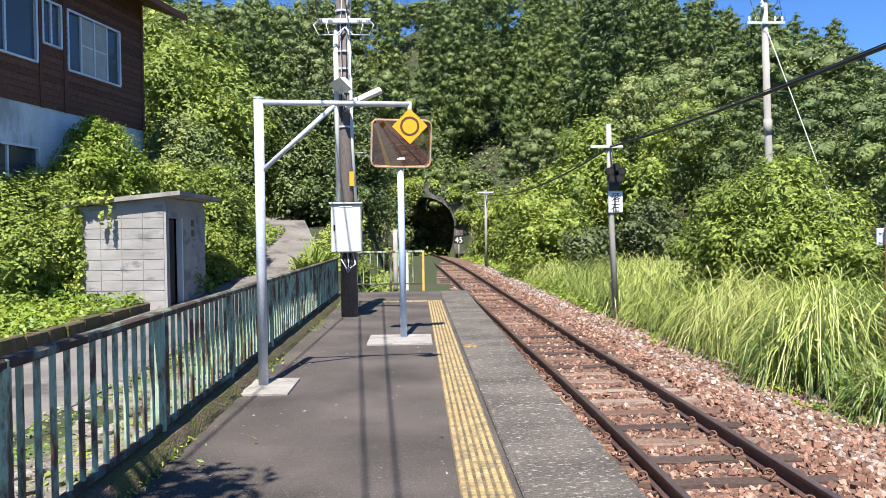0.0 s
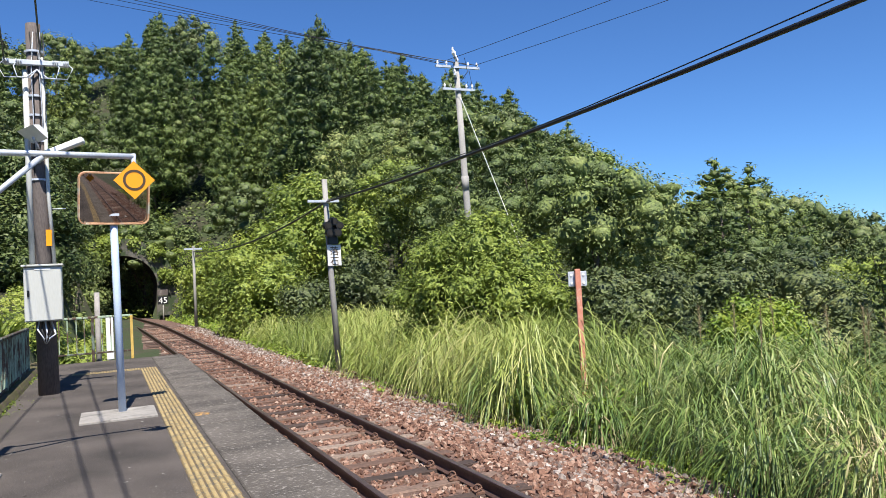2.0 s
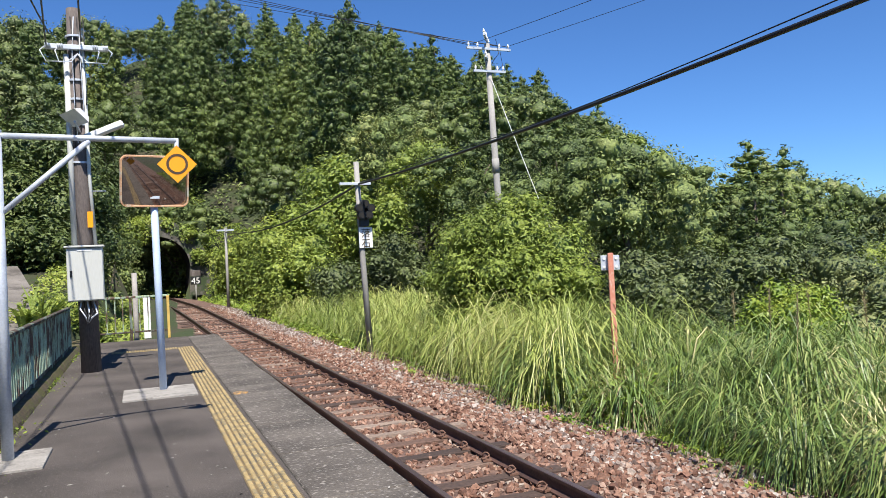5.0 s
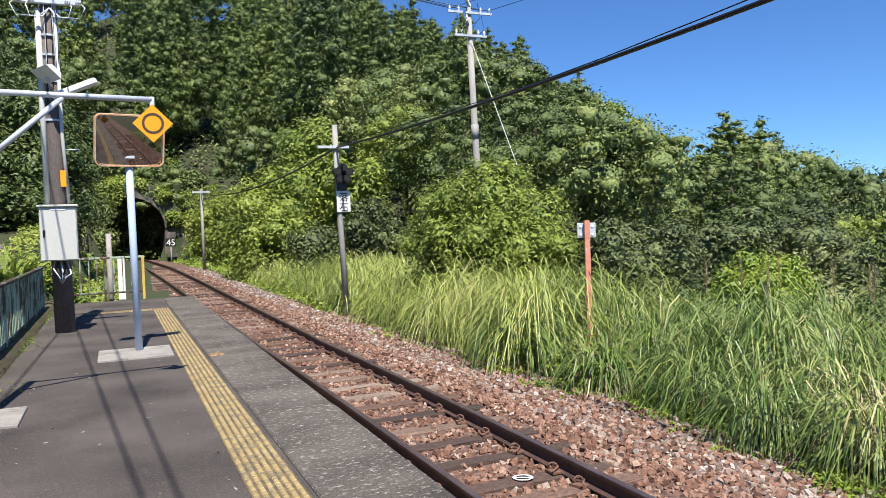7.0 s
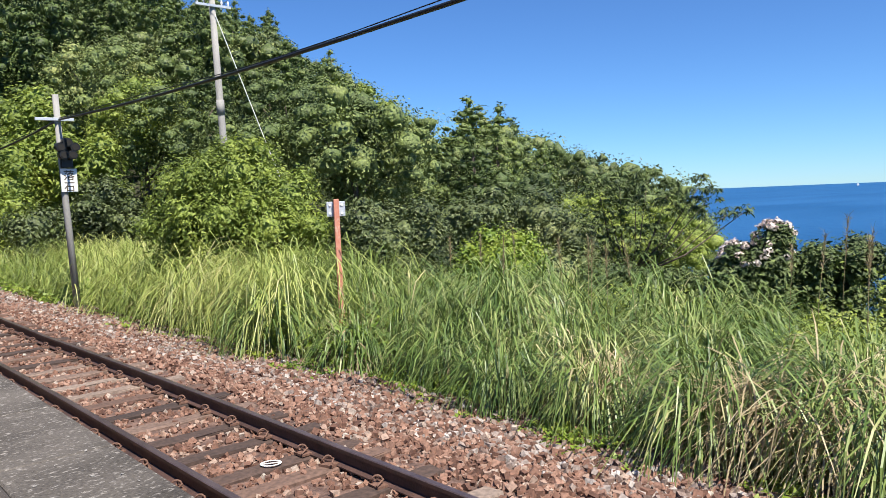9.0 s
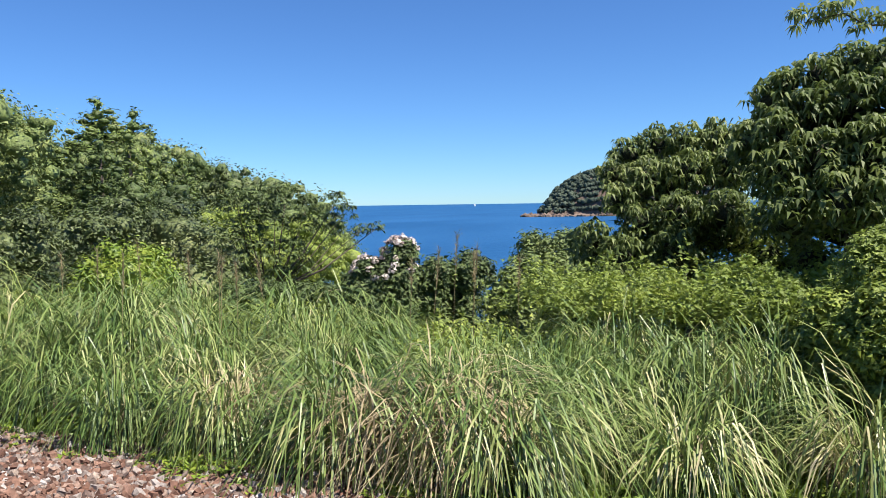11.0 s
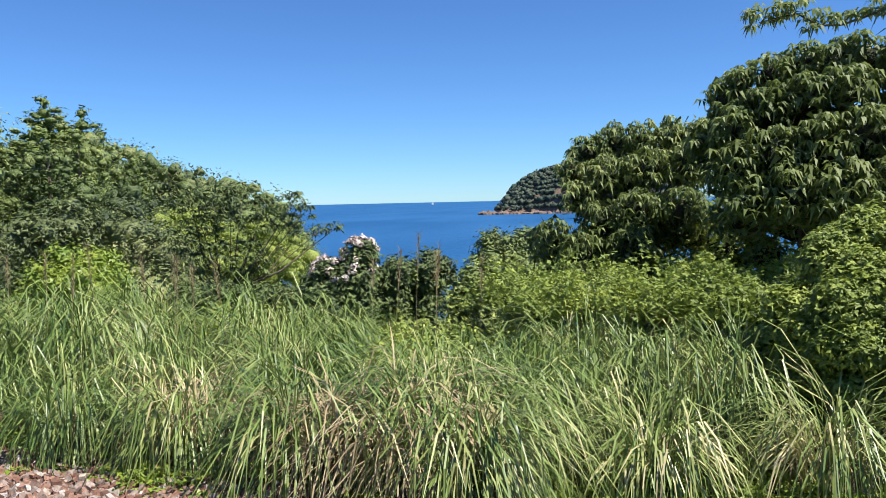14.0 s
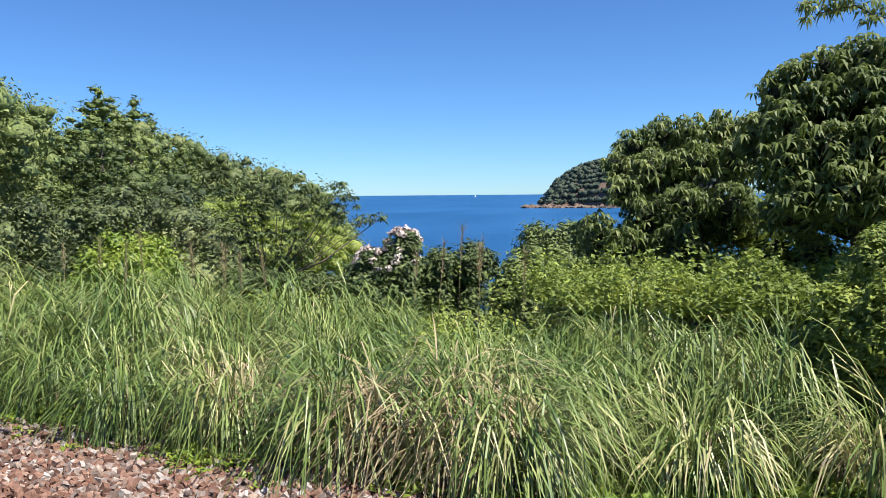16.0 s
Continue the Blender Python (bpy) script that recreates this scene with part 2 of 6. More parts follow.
# Near-black colour paints in the darkness of the tunnel.
M_TUNNEL = surface("tunnel_shade", (0.010, 0.009, 0.009), (0.022, 0.020, 0.019), 2, 0.95, 0.3, 30)
M_BARK = surface("bark", (0.07, 0.05, 0.038), (0.17, 0.135, 0.105), 8, 0.95, 0.7, 30, stretch=(1, 1, 0.25))
# Near-black colour for crown hearts: shade painted between the leaves.
M_HEART_SHADE = surface("heart_shade", (0.012, 0.014, 0.006), (0.045, 0.046, 0.022), 9, 0.95, 0.9, 40, dist=0.05)
M_ROCK = surface("cape_rock", (0.10, 0.068, 0.052), (0.23, 0.165, 0.13), 0.08, 0.95, 0.5, 0.5)

L_CEDAR = foliage("cedar_leaf", [(0.0, (0.026, 0.046, 0.012)), (0.4, (0.080, 0.128, 0.029)), (0.75, (0.168, 0.228, 0.050)), (1.0, (0.275, 0.325, 0.082))], 0.75, 0.05, 0.10, 0.40, 0.34, 5.5)
L_BROAD = foliage("broad_leaf", [(0.0, (0.030, 0.050, 0.015)), (0.45, (0.098, 0.144, 0.041)), (0.75, (0.182, 0.236, 0.068)), (1.0, (0.30, 0.335, 0.115))], 0.6, 0.08, 0.25, 0.40, 0.40, 6.0)
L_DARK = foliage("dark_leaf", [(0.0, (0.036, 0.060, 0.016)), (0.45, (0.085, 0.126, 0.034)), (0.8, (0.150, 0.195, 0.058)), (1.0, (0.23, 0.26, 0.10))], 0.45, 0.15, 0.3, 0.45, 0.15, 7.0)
L_OLIVE = foliage("olive_leaf", [(0.0, (0.028, 0.043, 0.014)), (0.45, (0.084, 0.115, 0.038)), (0.8, (0.158, 0.192, 0.068)), (1.0, (0.255, 0.275, 0.115))], 0.5, 0.08, 0.4, 0.42, 0.30, 6.0)
L_WHORL = foliage("whorled_leaf", [(0.0, (0.080, 0.120, 0.032)), (0.4, (0.165, 0.220, 0.062)), (0.75, (0.265, 0.315, 0.105)), (1.0, (0.38, 0.40, 0.185))], 0.58, 0.40, 0.4, 0.60)
# Far grass: a yellower kind, lightened further to stand for sunlight on it.
L_GRASS_SUN = foliage("sunny_grass_blade", [(0.0, (0.13, 0.185, 0.042)), (0.4, (0.265, 0.330, 0.080)), (0.75, (0.42, 0.450, 0.140)), (1.0, (0.60, 0.54, 0.27))], 0.40, 0.22, 0.3, 0.55)
L_FRESH = foliage("fresh_leaf", [(0.0, (0.105, 0.155, 0.028)), (0.45, (0.225, 0.300, 0.055)), (0.75, (0.335, 0.405, 0.080)), (1.0, (0.45, 0.48, 0.120))], 0.48, 0.30, 0.5, 0.42, 0.12, 9.0)
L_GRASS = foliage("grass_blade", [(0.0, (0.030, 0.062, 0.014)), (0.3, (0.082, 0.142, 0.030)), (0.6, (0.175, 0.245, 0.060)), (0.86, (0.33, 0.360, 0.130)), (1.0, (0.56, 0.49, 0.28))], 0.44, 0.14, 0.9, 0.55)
# Dead thatch, its brown darkened to paint shade into the tufts' feet.
L_THATCH_SHADE = foliage("thatch_shade_blade", [(0.0, (0.075, 0.055, 0.030)), (0.5, (0.165, 0.125, 0.070)), (1.0, (0.32, 0.255, 0.150))], 0.8, 0.1, 0.6)
L_DRY = foliage("dry_blade", [(0.0, (0.20, 0.15, 0.08)), (0.5, (0.38, 0.30, 0.17)), (1.0, (0.58, 0.50, 0.32))], 0.7, 0.25, 0.5)
L_HERB = foliage("herb_leaf", [(0.0, (0.085, 0.15, 0.015)), (0.5, (0.185, 0.27, 0.032)), (1.0, (0.32, 0.37, 0.055))], 0.5, 0.28, 0.7)
L_BLOOM = foliage("pale_bloom", [(0.0, (0.55, 0.40, 0.36)), (0.6, (0.74, 0.64, 0.60)), (1.0, (0.82, 0.78, 0.74))], 0.8, 0.2, 1.0)
# Headland leaves greyed towards blue: distance haze put into the colour.
L_CAPE_HAZE = foliage("cape_wood_haze", [(0.0, (0.034, 0.054, 0.040)), (0.5, (0.054, 0.080, 0.056)), (1.0, (0.084, 0.108, 0.074))], 0.8, 0.1, 0.02, 0.5, 0.0, 0.5)


# ---------------------------------------------------------------- mesh helpers
def mesh_of(name, verts, faces, mat, smooth=False):
    """A mesh from arrays: verts (n, 3), faces (m, k)."""
    verts, faces = np.asarray(verts, dtype=np.float32), np.asarray(faces, dtype=np.int32)
    me = bpy.data.meshes.new(name)
    k = faces.shape[1]
    me.vertices.add(len(verts))
    me.vertices.foreach_set("co", verts.ravel())
    me.loops.add(faces.size)
    me.loops.foreach_set("vertex_index", faces.ravel())
    me.polygons.add(len(faces))
    me.polygons.foreach_set("loop_start", np.arange(0, faces.size, k, dtype=np.int32))
    me.polygons.foreach_set("use_smooth", np.full(len(faces), smooth))
    me.update(calc_edges=True)
    for m in (mat if isinstance(mat, (list, tuple)) else [mat]):
        me.materials.append(m)
    return me


def bm_mesh(name, bm, mat, smooth=False):
    me = bpy.data.meshes.new(name)
    bm.normal_update()
    bm.to_mesh(me)
    bm.free()
    for m in (mat if isinstance(mat, (list, tuple)) else [mat]):
        me.materials.append(m)
    if smooth:
        me.polygons.foreach_set("use_smooth", np.full(len(me.polygons), True))
    return me


def part(name, bm, mat, parent, label="", smooth=False):
    """Links a bmesh or mesh as one object under a thing or a part."""
    me = bm_mesh(name, bm, mat, smooth) if isinstance(bm, bmesh.types.BMesh) else bm
    ob = new(name, me)
    ob.parent = parent
    if label:
        tagged(ob, label)
    return ob


def thing(name, label, category, at=(0, 0, 0), group="", kind="", data=None):
    ob = new(name, data)
    ob.location = at
    return tagged(ob, label, category, group, kind)


def box(bm, lo, hi, bevel=0.0):
    lo, hi = Vector(lo), Vector(hi)
    vs = bmesh.ops.create_cube(bm, size=1.0, matrix=Matrix.Translation((lo + hi) / 2) @ Matrix.Diagonal((*(hi - lo), 1)))["verts"]
    if bevel:
        es = list({e for v in vs for e in v.link_edges})
        bmesh.ops.bevel(bm, geom=es, offset=bevel, segments=1, affect="EDGES")
    return bm


def one_box(lo, hi, bevel=0.0):
    return box(bmesh.new(), lo, hi, bevel)


def tube(bm, pts, radius, sides=10, radius_end=None):
    """A round bar along points, closed at its ends."""
    pts = [Vector(p) for p in pts]
    rings = []
    for i, p in enumerate(pts):
        d = (pts[min(i + 1, len(pts) - 1)] - pts[max(i - 1, 0)]).normalized()
        side = d.cross(Vector((0, 0, 1)))
        side = side.normalized() if side.length > 1e-4 else Vector((1, 0, 0))
        up = side.cross(d)
        r = radius if radius_end is None else radius + (radius_end - radius) * i / (len(pts) - 1)
        rings.append([bm.verts.new(p + r * (math.cos(a) * side + math.sin(a) * up)) for a in [2 * math.pi * k / sides for k in range(sides)]])
    for a, b in zip(rings, rings[1:]):
        for k in range(sides):
            f = bm.faces.new((a[k], a[(k + 1) % sides], b[(k + 1) % sides], b[k]))
            f.smooth = True
    bm.faces.new(rings[0][::-1]), bm.faces.new(rings[-1])
    bmesh.ops.recalc_face_normals(bm, faces=bm.faces)
    return bm


def one_tube(pts, radius, sides=10, radius_end=None):
    return tube(bmesh.new(), pts, radius, sides, radius_end)


def prism(bm, outline, y0, y1, axis="y"):
    """Sweeps an outline of (u, z) along an axis."""
    put = (lambda u, z, w: (u, w, z)) if axis == "y" else (lambda u, z, w: (w, u, z))
    a = [bm.verts.new(put(u, z, y0)) for u, z in outline]
    b = [bm.verts.new(put(u, z, y1)) for u, z in outline]
    n = len(outline)
    for i in range(n):
        bm.faces.new((a[i], a[(i + 1) % n], b[(i + 1) % n], b[i]))
    bm.faces.new(a[::-1]), bm.faces.new(b)
    bmesh.ops.recalc_face_normals(bm, faces=bm.faces)
    return bm


RNG = np.random.default_rng(7)


def unit(v):
    return v / np.maximum(np.linalg.norm(v, axis=-1, keepdims=True), 1e-9)


def leaf_quads(pos, normal, size, long=1.5, droop=0.0, rng=RNG, small=False):
    """Pointed leaves: a four-cornered, slightly folded leaf at each place, or a three-cornered one for small leaves."""
    n = len(pos)
    normal = unit(normal)
    t = rng.normal(size=(n, 3))
    t[:, 2] -= droop
    t = unit(t - (t * normal).sum(1, keepdims=True) * normal)
    b = np.cross(normal, t)
    s = np.asarray(size).reshape(-1, 1) * rng.uniform(0.7, 1.3, (n, 1))
    h = 0.5 * s * long
    if small:
        v = np.stack([pos - t * h * 0.8 + b * s * 0.42, pos - t * h * 0.8 - b * s * 0.42, pos + t * h], 1)
        return v.reshape(-1, 3), np.arange(3 * n).reshape(n, 3)
    v = np.stack([pos - t * h, pos + b * s * 0.42 - normal * s * 0.10, pos + t * h - normal * s * 0.12, pos - b * s * 0.42 - normal * s * 0.10], 1)
    return v.reshape(-1, 3), np.arange(4 * n).reshape(n, 4)


def ball_points(n, rng=RNG):
    return unit(rng.normal(size=(n, 3)))


def lumps(lobes, per, size, long=1.5, droop=0.0, shell=0.75, jitter=0.34, rng=RNG, up=0.15, small=False, lie=1.0):
    """Leaves over the outsides of lobes given as (x, y, z, rx, ry, rz)."""
    ps, ns = [], []
    lobes = np.asarray(lobes, float)
    area = (lobes[:, 3] * lobes[:, 4] + lobes[:, 4] * lobes[:, 5] + lobes[:, 3] * lobes[:, 5]) / 3
    count = np.maximum(8, (per * area / area.mean()).astype(int))
    for lb, c in zip(lobes, count):
        d = ball_points(c, rng)
        r = rng.uniform(shell, 1.16, (c, 1)) * (1 + 0.16 * np.sin(5 * d[:, :1] + lb[0]) * np.cos(4 * d[:, 1:2] + lb[1]))
        ps.append(lb[:3] + d * lb[3:] * r)
        ns.append(unit(d / lb[3:]) + rng.normal(size=(c, 3)) * jitter + np.array([0, 0, up]))
        ns[-1][:, 2] *= lie
    return leaf_quads(np.concatenate(ps), np.concatenate(ns), np.full(sum(len(p) for p in ps), size), long, droop, rng, small)


ICO = bmesh.new()
bmesh.ops.create_icosphere(ICO, subdivisions=1, radius=1.0)
ICO_V = np.array([v.co[:] for v in ICO.verts])
ICO_F = np.array([[v.index for v in f.verts] for f in ICO.faces])
ICO.free()


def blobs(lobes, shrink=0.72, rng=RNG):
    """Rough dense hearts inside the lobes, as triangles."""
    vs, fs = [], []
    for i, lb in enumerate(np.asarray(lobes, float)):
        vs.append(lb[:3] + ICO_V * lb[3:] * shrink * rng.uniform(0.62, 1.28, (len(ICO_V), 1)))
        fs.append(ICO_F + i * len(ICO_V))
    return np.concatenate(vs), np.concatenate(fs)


def crown_mesh(name, lobes, per, size, mat, long=1.5, droop=0.0, shrink=0.72, shell=0.75, jitter=0.34, rng=RNG, up=0.15, small=False, lie=1.0, heart=None):
    v, f = lumps(lobes, per, size, long, droop, shell, jitter, rng, up, small, lie)
    if shrink:
        bv, bf = blobs(lobes, shrink, rng)
        me = bpy.data.meshes.new(name)
        verts = np.concatenate([v, bv]).astype(np.float32)
        loops = np.concatenate([f.ravel(), (bf + len(v)).ravel()]).astype(np.int32)
        starts = np.concatenate([np.arange(0, f.size, f.shape[1]), f.size + np.arange(0, bf.size, 3)]).astype(np.int32)
        me.vertices.add(len(verts)), me.vertices.foreach_set("co", verts.ravel())
        me.loops.add(len(loops)), me.loops.foreach_set("vertex_index", loops)
        me.polygons.add(len(starts)), me.polygons.foreach_set("loop_start", starts)
        me.update(calc_edges=True)
        # Unless given a heart colour, hearts are near-black to stand for inner shade.
        me.materials.append(mat), me.materials.append(heart or M_HEART_SHADE)
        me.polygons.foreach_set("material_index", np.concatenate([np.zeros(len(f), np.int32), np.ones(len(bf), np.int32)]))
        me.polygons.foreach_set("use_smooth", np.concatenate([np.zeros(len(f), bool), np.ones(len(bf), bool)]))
        return me
    return mesh_of(name, v, f, mat)


def whorls(lobes, each, length, rng=RNG, leaves=8, flat=0.9, droop=1.0):
    """Rosettes of long drooping leaves over the upper sides of lobes (x, y, z, r)."""
    ps = []
    for x, y, z, r in lobes:
        n = max(4, int(each * (r / 0.5) ** 2))
        d = ball_points(n, rng)
        d[:, 2] = np.where(d[:, 2] < -0.6, -d[:, 2], d[:, 2])
        ps.append(np.array([x, y, z]) + d * np.array([r, r, r * flat]) * rng.uniform(0.80, 1.15, (n, 1)))
    p = np.repeat(np.concatenate(ps), leaves, 0)
    n = len(p)
    a = np.tile(np.arange(leaves) * 2 * math.pi / leaves, n // leaves) + np.repeat(rng.uniform(0, 6.28, n // leaves), leaves) + rng.normal(0, 0.25, n)
    L = (length * rng.uniform(0.65, 1.25, n))[:, None]
    rise = rng.uniform(-0.55, 0.35, n)[:, None]
    out = np.stack([np.cos(a), np.sin(a), np.zeros(n)], 1)
    side = np.stack([-np.sin(a), np.cos(a), np.zeros(n)], 1) + np.array([0, 0, 1.0]) * rng.normal(0, 0.35, (n, 1))
    mid = p + L * (0.45 * out + np.array([0, 0, 0.45]) * rise)
    tip = mid + L * (0.48 * out + np.array([0, 0, 0.5]) * (rise - droop * rng.uniform(0.6, 2.0, (n, 1))))
    w = L * 0.14
    v = np.stack([p, mid + side * w, tip, mid - side * w], 1)
    q = np.arange(n)[:, None] * 4
    return v.reshape(-1, 3), np.concatenate([q + (0, 1, 3), q + (1, 2, 3)], 0)


def rail_z(y):
    return float(np.interp(y, [-100, 14, 40, 54, 90], [-0.62, -0.62, -0.12, -0.03, 0.05]))


def track_x(y):
    return float(np.interp(y, [-60, 8, 13, 18, 24, 32, 40, 51, 60, 75], [2.63, 2.63, 2.59, 2.39, 2.16, 1.90, 1.52, 0.85, 0.1, -1.6]))


def track_xs(y):
    return sum(track_x(y + k) for k in (-4, -2, 0, 2, 4)) / 5


HILL_AZ = [-180, -60, -30, -19, -12, -4, 0, 10, 19, 24, 30, 34, 38, 41.5, 44, 48, 53, 59, 63, 68, 80, 130, 180]
HILL_FOOT = [60, 30, 24, 25, 34, 54, 56, 46, 36, 32, 30, 30, 30, 30, 30, 29, 28, 26, 24, 22, 20, 40, 60]
HILL_ZFOOT = [0, 1, 2.4, 2.2, 2.2, 2.6, 3.0, 0.2, -0.6, -0.8, -1.2, -1.6, -2.2, -2.6, -3, -3.6, -4.2, -5, -5.5, -4.5, -3.6, -1, 0]
HILL_RIDGE = [120, 90, 82, 82, 84, 92, 94, 98, 96, 94, 90, 86, 80, 74, 68, 62, 56, 44, 60, 80, 80, 90, 120]
HILL_ZRIDGE = [3, 12, 20, 21, 20, 22, 26.5, 27.5, 24.5, 19.5, 13, 8, 3.5, -1, -3.5, -5, -6.5, -7.5, -16, -24, -24, -12, 0]


def ground_z(x, y):
    d, az = math.hypot(x, y), math.degrees(math.atan2(x, y))
    if x < -1.9:
        base = -0.12 + 0.02 * max(0, y - 8) + 0.115 * max(0, y - 17)
        base = min(base, 2.6) + 0.30 * max(0, -x - 7.0) ** 1.0 * (1 if y < 24 else 0.5)
    elif x < 1.25:
        base = -1.05 if y < 19 else -0.75 + 0.03 * (y - 19)
    else:
        off = x - track_xs(y)
        base = rail_z(y) - 0.42 - 0.10 * min(max(off - 2.4, 0), 1.0) - 0.10 * max(0, off - 6.5)
    foot = float(np.interp(az, HILL_AZ, HILL_FOOT))
    if d < foot - 8:
        return base
    side = abs(x - track_xs(y)) if 30 < y < 61.5 else 99
    if side < 2.7:
        return rail_z(y) - 0.42
    if side < 5.0 and y < 54:
        k = (side - 2.7) / 2.3
        return (rail_z(y) - 0.42) * (1 - k) + k * hill_z(d, az, base)
    return hill_z(d, az, base)


def hill_z(d, az, base):
    foot = float(np.interp(az, HILL_AZ, HILL_FOOT))
    zf, ridge, zr = (float(np.interp(az, HILL_AZ, t)) for t in (HILL_ZFOOT, HILL_RIDGE, HILL_ZRIDGE))
    if d < foot:
        k = (d - foot + 8) / 8
        return base + (zf - base) * k * k * (3 - 2 * k)
    if d < ridge:
        return zf + (zr - zf) * (d - foot) / (ridge - foot)
    return zr - (zr + 30) * min(1, (d - ridge) / 160)


def build_ground():
    n = 300
    radii = [0.0] + [0.6 * i for i in range(1, 40)] + [24 + 1.5 * i for i in range(0, 52)] + [105, 115, 130, 150, 180, 230, 320, 500, 900, 1800, 4200]
    bm = bmesh.new()
    rows = []
    for r in radii[1:]:
        row = []
        for k in range(n):
            a = 2 * math.pi * k / n
            x, y = r * math.sin(a), r * math.cos(a)
            z = ground_z(x, y)
            if 3 < r < 100:
                z += 0.12 * noise.noise((x * 0.5, y * 0.5, 0)) * min(1, abs(x - 1.5) / 6)
            row.append(bm.verts.new((x, y, z)))
        rows.append(row)
    centre = bm.verts.new((0, 0, -1.05))
    for k in range(n):
        bm.faces.new((centre, rows[0][(k + 1) % n], rows[0][k]))
    for a, b in zip(rows, rows[1:]):
        for k in range(n):
            bm.faces.new((a[k], a[(k + 1) % n], b[(k + 1) % n], b[k]))
    bmesh.ops.recalc_face_normals(bm, faces=bm.faces)
    thing("ground", "weedy soil falling from the hillside towards the sea", "ground", kind="structure", data=bm_mesh("ground", bm, M_SOIL, True))


build_ground()


def build_sea():
    m, nd, ln, bsdf = nodes_of("sea_water")
    g = nd.new("ShaderNodeNewGeometry")
    mp = nd.new("ShaderNodeMapping")
    mp.inputs["Scale"].default_value = (0.02, 0.06, 0.06)
    ln.new(g.outputs["Position"], mp.inputs[0])
    n1, n2 = nd.new("ShaderNodeTexNoise"), nd.new("ShaderNodeTexNoise")
    n1.inputs["Scale"].default_value, n1.inputs["Detail"].default_value = 0.25, 6
    n2.inputs["Scale"].default_value, n2.inputs["Detail"].default_value = 8.0, 5
    ln.new(mp.outputs[0], n1.inputs[0]), ln.new(mp.outputs[0], n2.inputs[0])
    r = ramp_node(nd, [(0.35, (0.012, 0.074, 0.195)), (0.65, (0.022, 0.102, 0.250))])
    ln.new(n1.outputs[0], r.inputs[0])
    ln.new(r.outputs[0], bsdf.inputs["Base Color"])
    bsdf.inputs["Roughness"].default_value = 0.45
    bsdf.inputs["Specular IOR Level"].default_value = 0.12
    bp = nd.new("ShaderNodeBump")
    bp.inputs["Strength"].default_value, bp.inputs["Distance"].default_value = 0.6, 1.0
    ln.new(n2.outputs[0], bp.inputs["Height"]), ln.new(bp.outputs[0], bsdf.inputs["Normal"])
    bm = bmesh.new()
    bmesh.ops.create_circle(bm, cap_ends=True, radius=4900, segments=256)
    bmesh.ops.translate(bm, verts=bm.verts, vec=(0, 0, -15))
    thing("water", "deep blue open sea under a clear sky", "sea", kind="structure", data=bm_mesh("water", bm, m))


build_sea()


def build_headland():
    rng = np.random.default_rng(3)
    eye_d = 785.0
    az_t, el_t = [73.9, 75.0, 75.3, 75.6, 75.95, 76.55, 77.6, 78.65, 79.7, 82, 85, 88], [-1.12, -1.0, -0.8, -0.45, 0.1, 0.85, 1.6, 2.05, 2.25, 2.6, 2.8, 2.5]
    cols, steps = 70, 14
    vs, fs = [], []
    for i in range(cols):
        az = 73.9 + (88 - 73.9) * i / (cols - 1)
        top = 1.45 + (eye_d + 40) * math.tan(radians(float(np.interp(az, az_t, el_t))))
        for j in range(steps):
            k = j / (steps - 1)
            d = eye_d + 75 * k
            h = -15.5 + (top + 15.5) * (1 - (1 - k) ** 2.4)
            h += 1.8 * noise.noise((i * 0.45, j * 0.6, 2.0)) * (k > 0) * min(1, i / 8)
            vs.append((d * math.sin(radians(az)), d * math.cos(radians(az)), h))
    for i in range(cols - 1):
        for j in range(steps - 1):
            a = i * steps + j
            fs.append((a, a + steps, a + steps + 1, a + 1))
    vs = np.array(vs)
    head = thing("headland", "wooded headland with bare reddish rock at the waterline", "headland", kind="structure")
    part("rock", mesh_of("rock", vs, fs, M_ROCK), None, head)
    lobes = []
    for p in vs[rng.integers(0, len(vs), 2200)]:
        if p[2] > -10.5 + rng.uniform(-2, 2):
            r = rng.uniform(2.2, 4.2)
            lobes.append((p[0] + rng.uniform(-4, 4), p[1] + rng.uniform(-4, 4), p[2] + 1.0, r, r, r * 0.8))
    crown = crown_mesh("tree_cover", lobes, 8, 1.8, L_CAPE_HAZE, shrink=0.9, heart=L_CAPE_HAZE, rng=rng)
    tagged(part("tree_cover", crown, None, head, "dense woodland, its green dulled to paint in haze"), kind="stuff")
    rv, rf = [], []
    for i in range(60):
        az = 73.8 + 6 * rng.random() ** 1.5
        d = eye_d - rng.uniform(0, 12)
        s = rng.uniform(1.5, 4.5)
        v = ICO_V * np.array([s * 1.4, s, s * 0.9]) * rng.uniform(0.6, 1.2, (12, 1)) + np.array([d * math.sin(radians(az)), d * math.cos(radians(az)), -14.8])
        rv.append(v), rf.append(ICO_F + 12 * i)
    tagged(part("boulder", mesh_of("boulder", np.concatenate(rv), np.concatenate(rf), M_ROCK), None, head, "reddish boulders in the surf"), kind="stuff")
    boat = thing("motor_boat", "small white motor boat far out at sea", "boat", at=(2600 * math.sin(radians(70.2)), 2600 * math.cos(radians(70.2)), -15))
    bm = bmesh.new()
    prism(bm, [(-14, 0.2), (12, 0.2), (18, 4), (-14, 3.4)], -3, 3, axis="x")
    boat.rotation_euler[2] = radians(-70)
    part("hull", bm, M_WHITE, boat)
    part("cabin", one_box((-2.2, -8, 3.4), (2.2, 2, 6.5), 0.4), M_WHITE, boat)


build_headland()


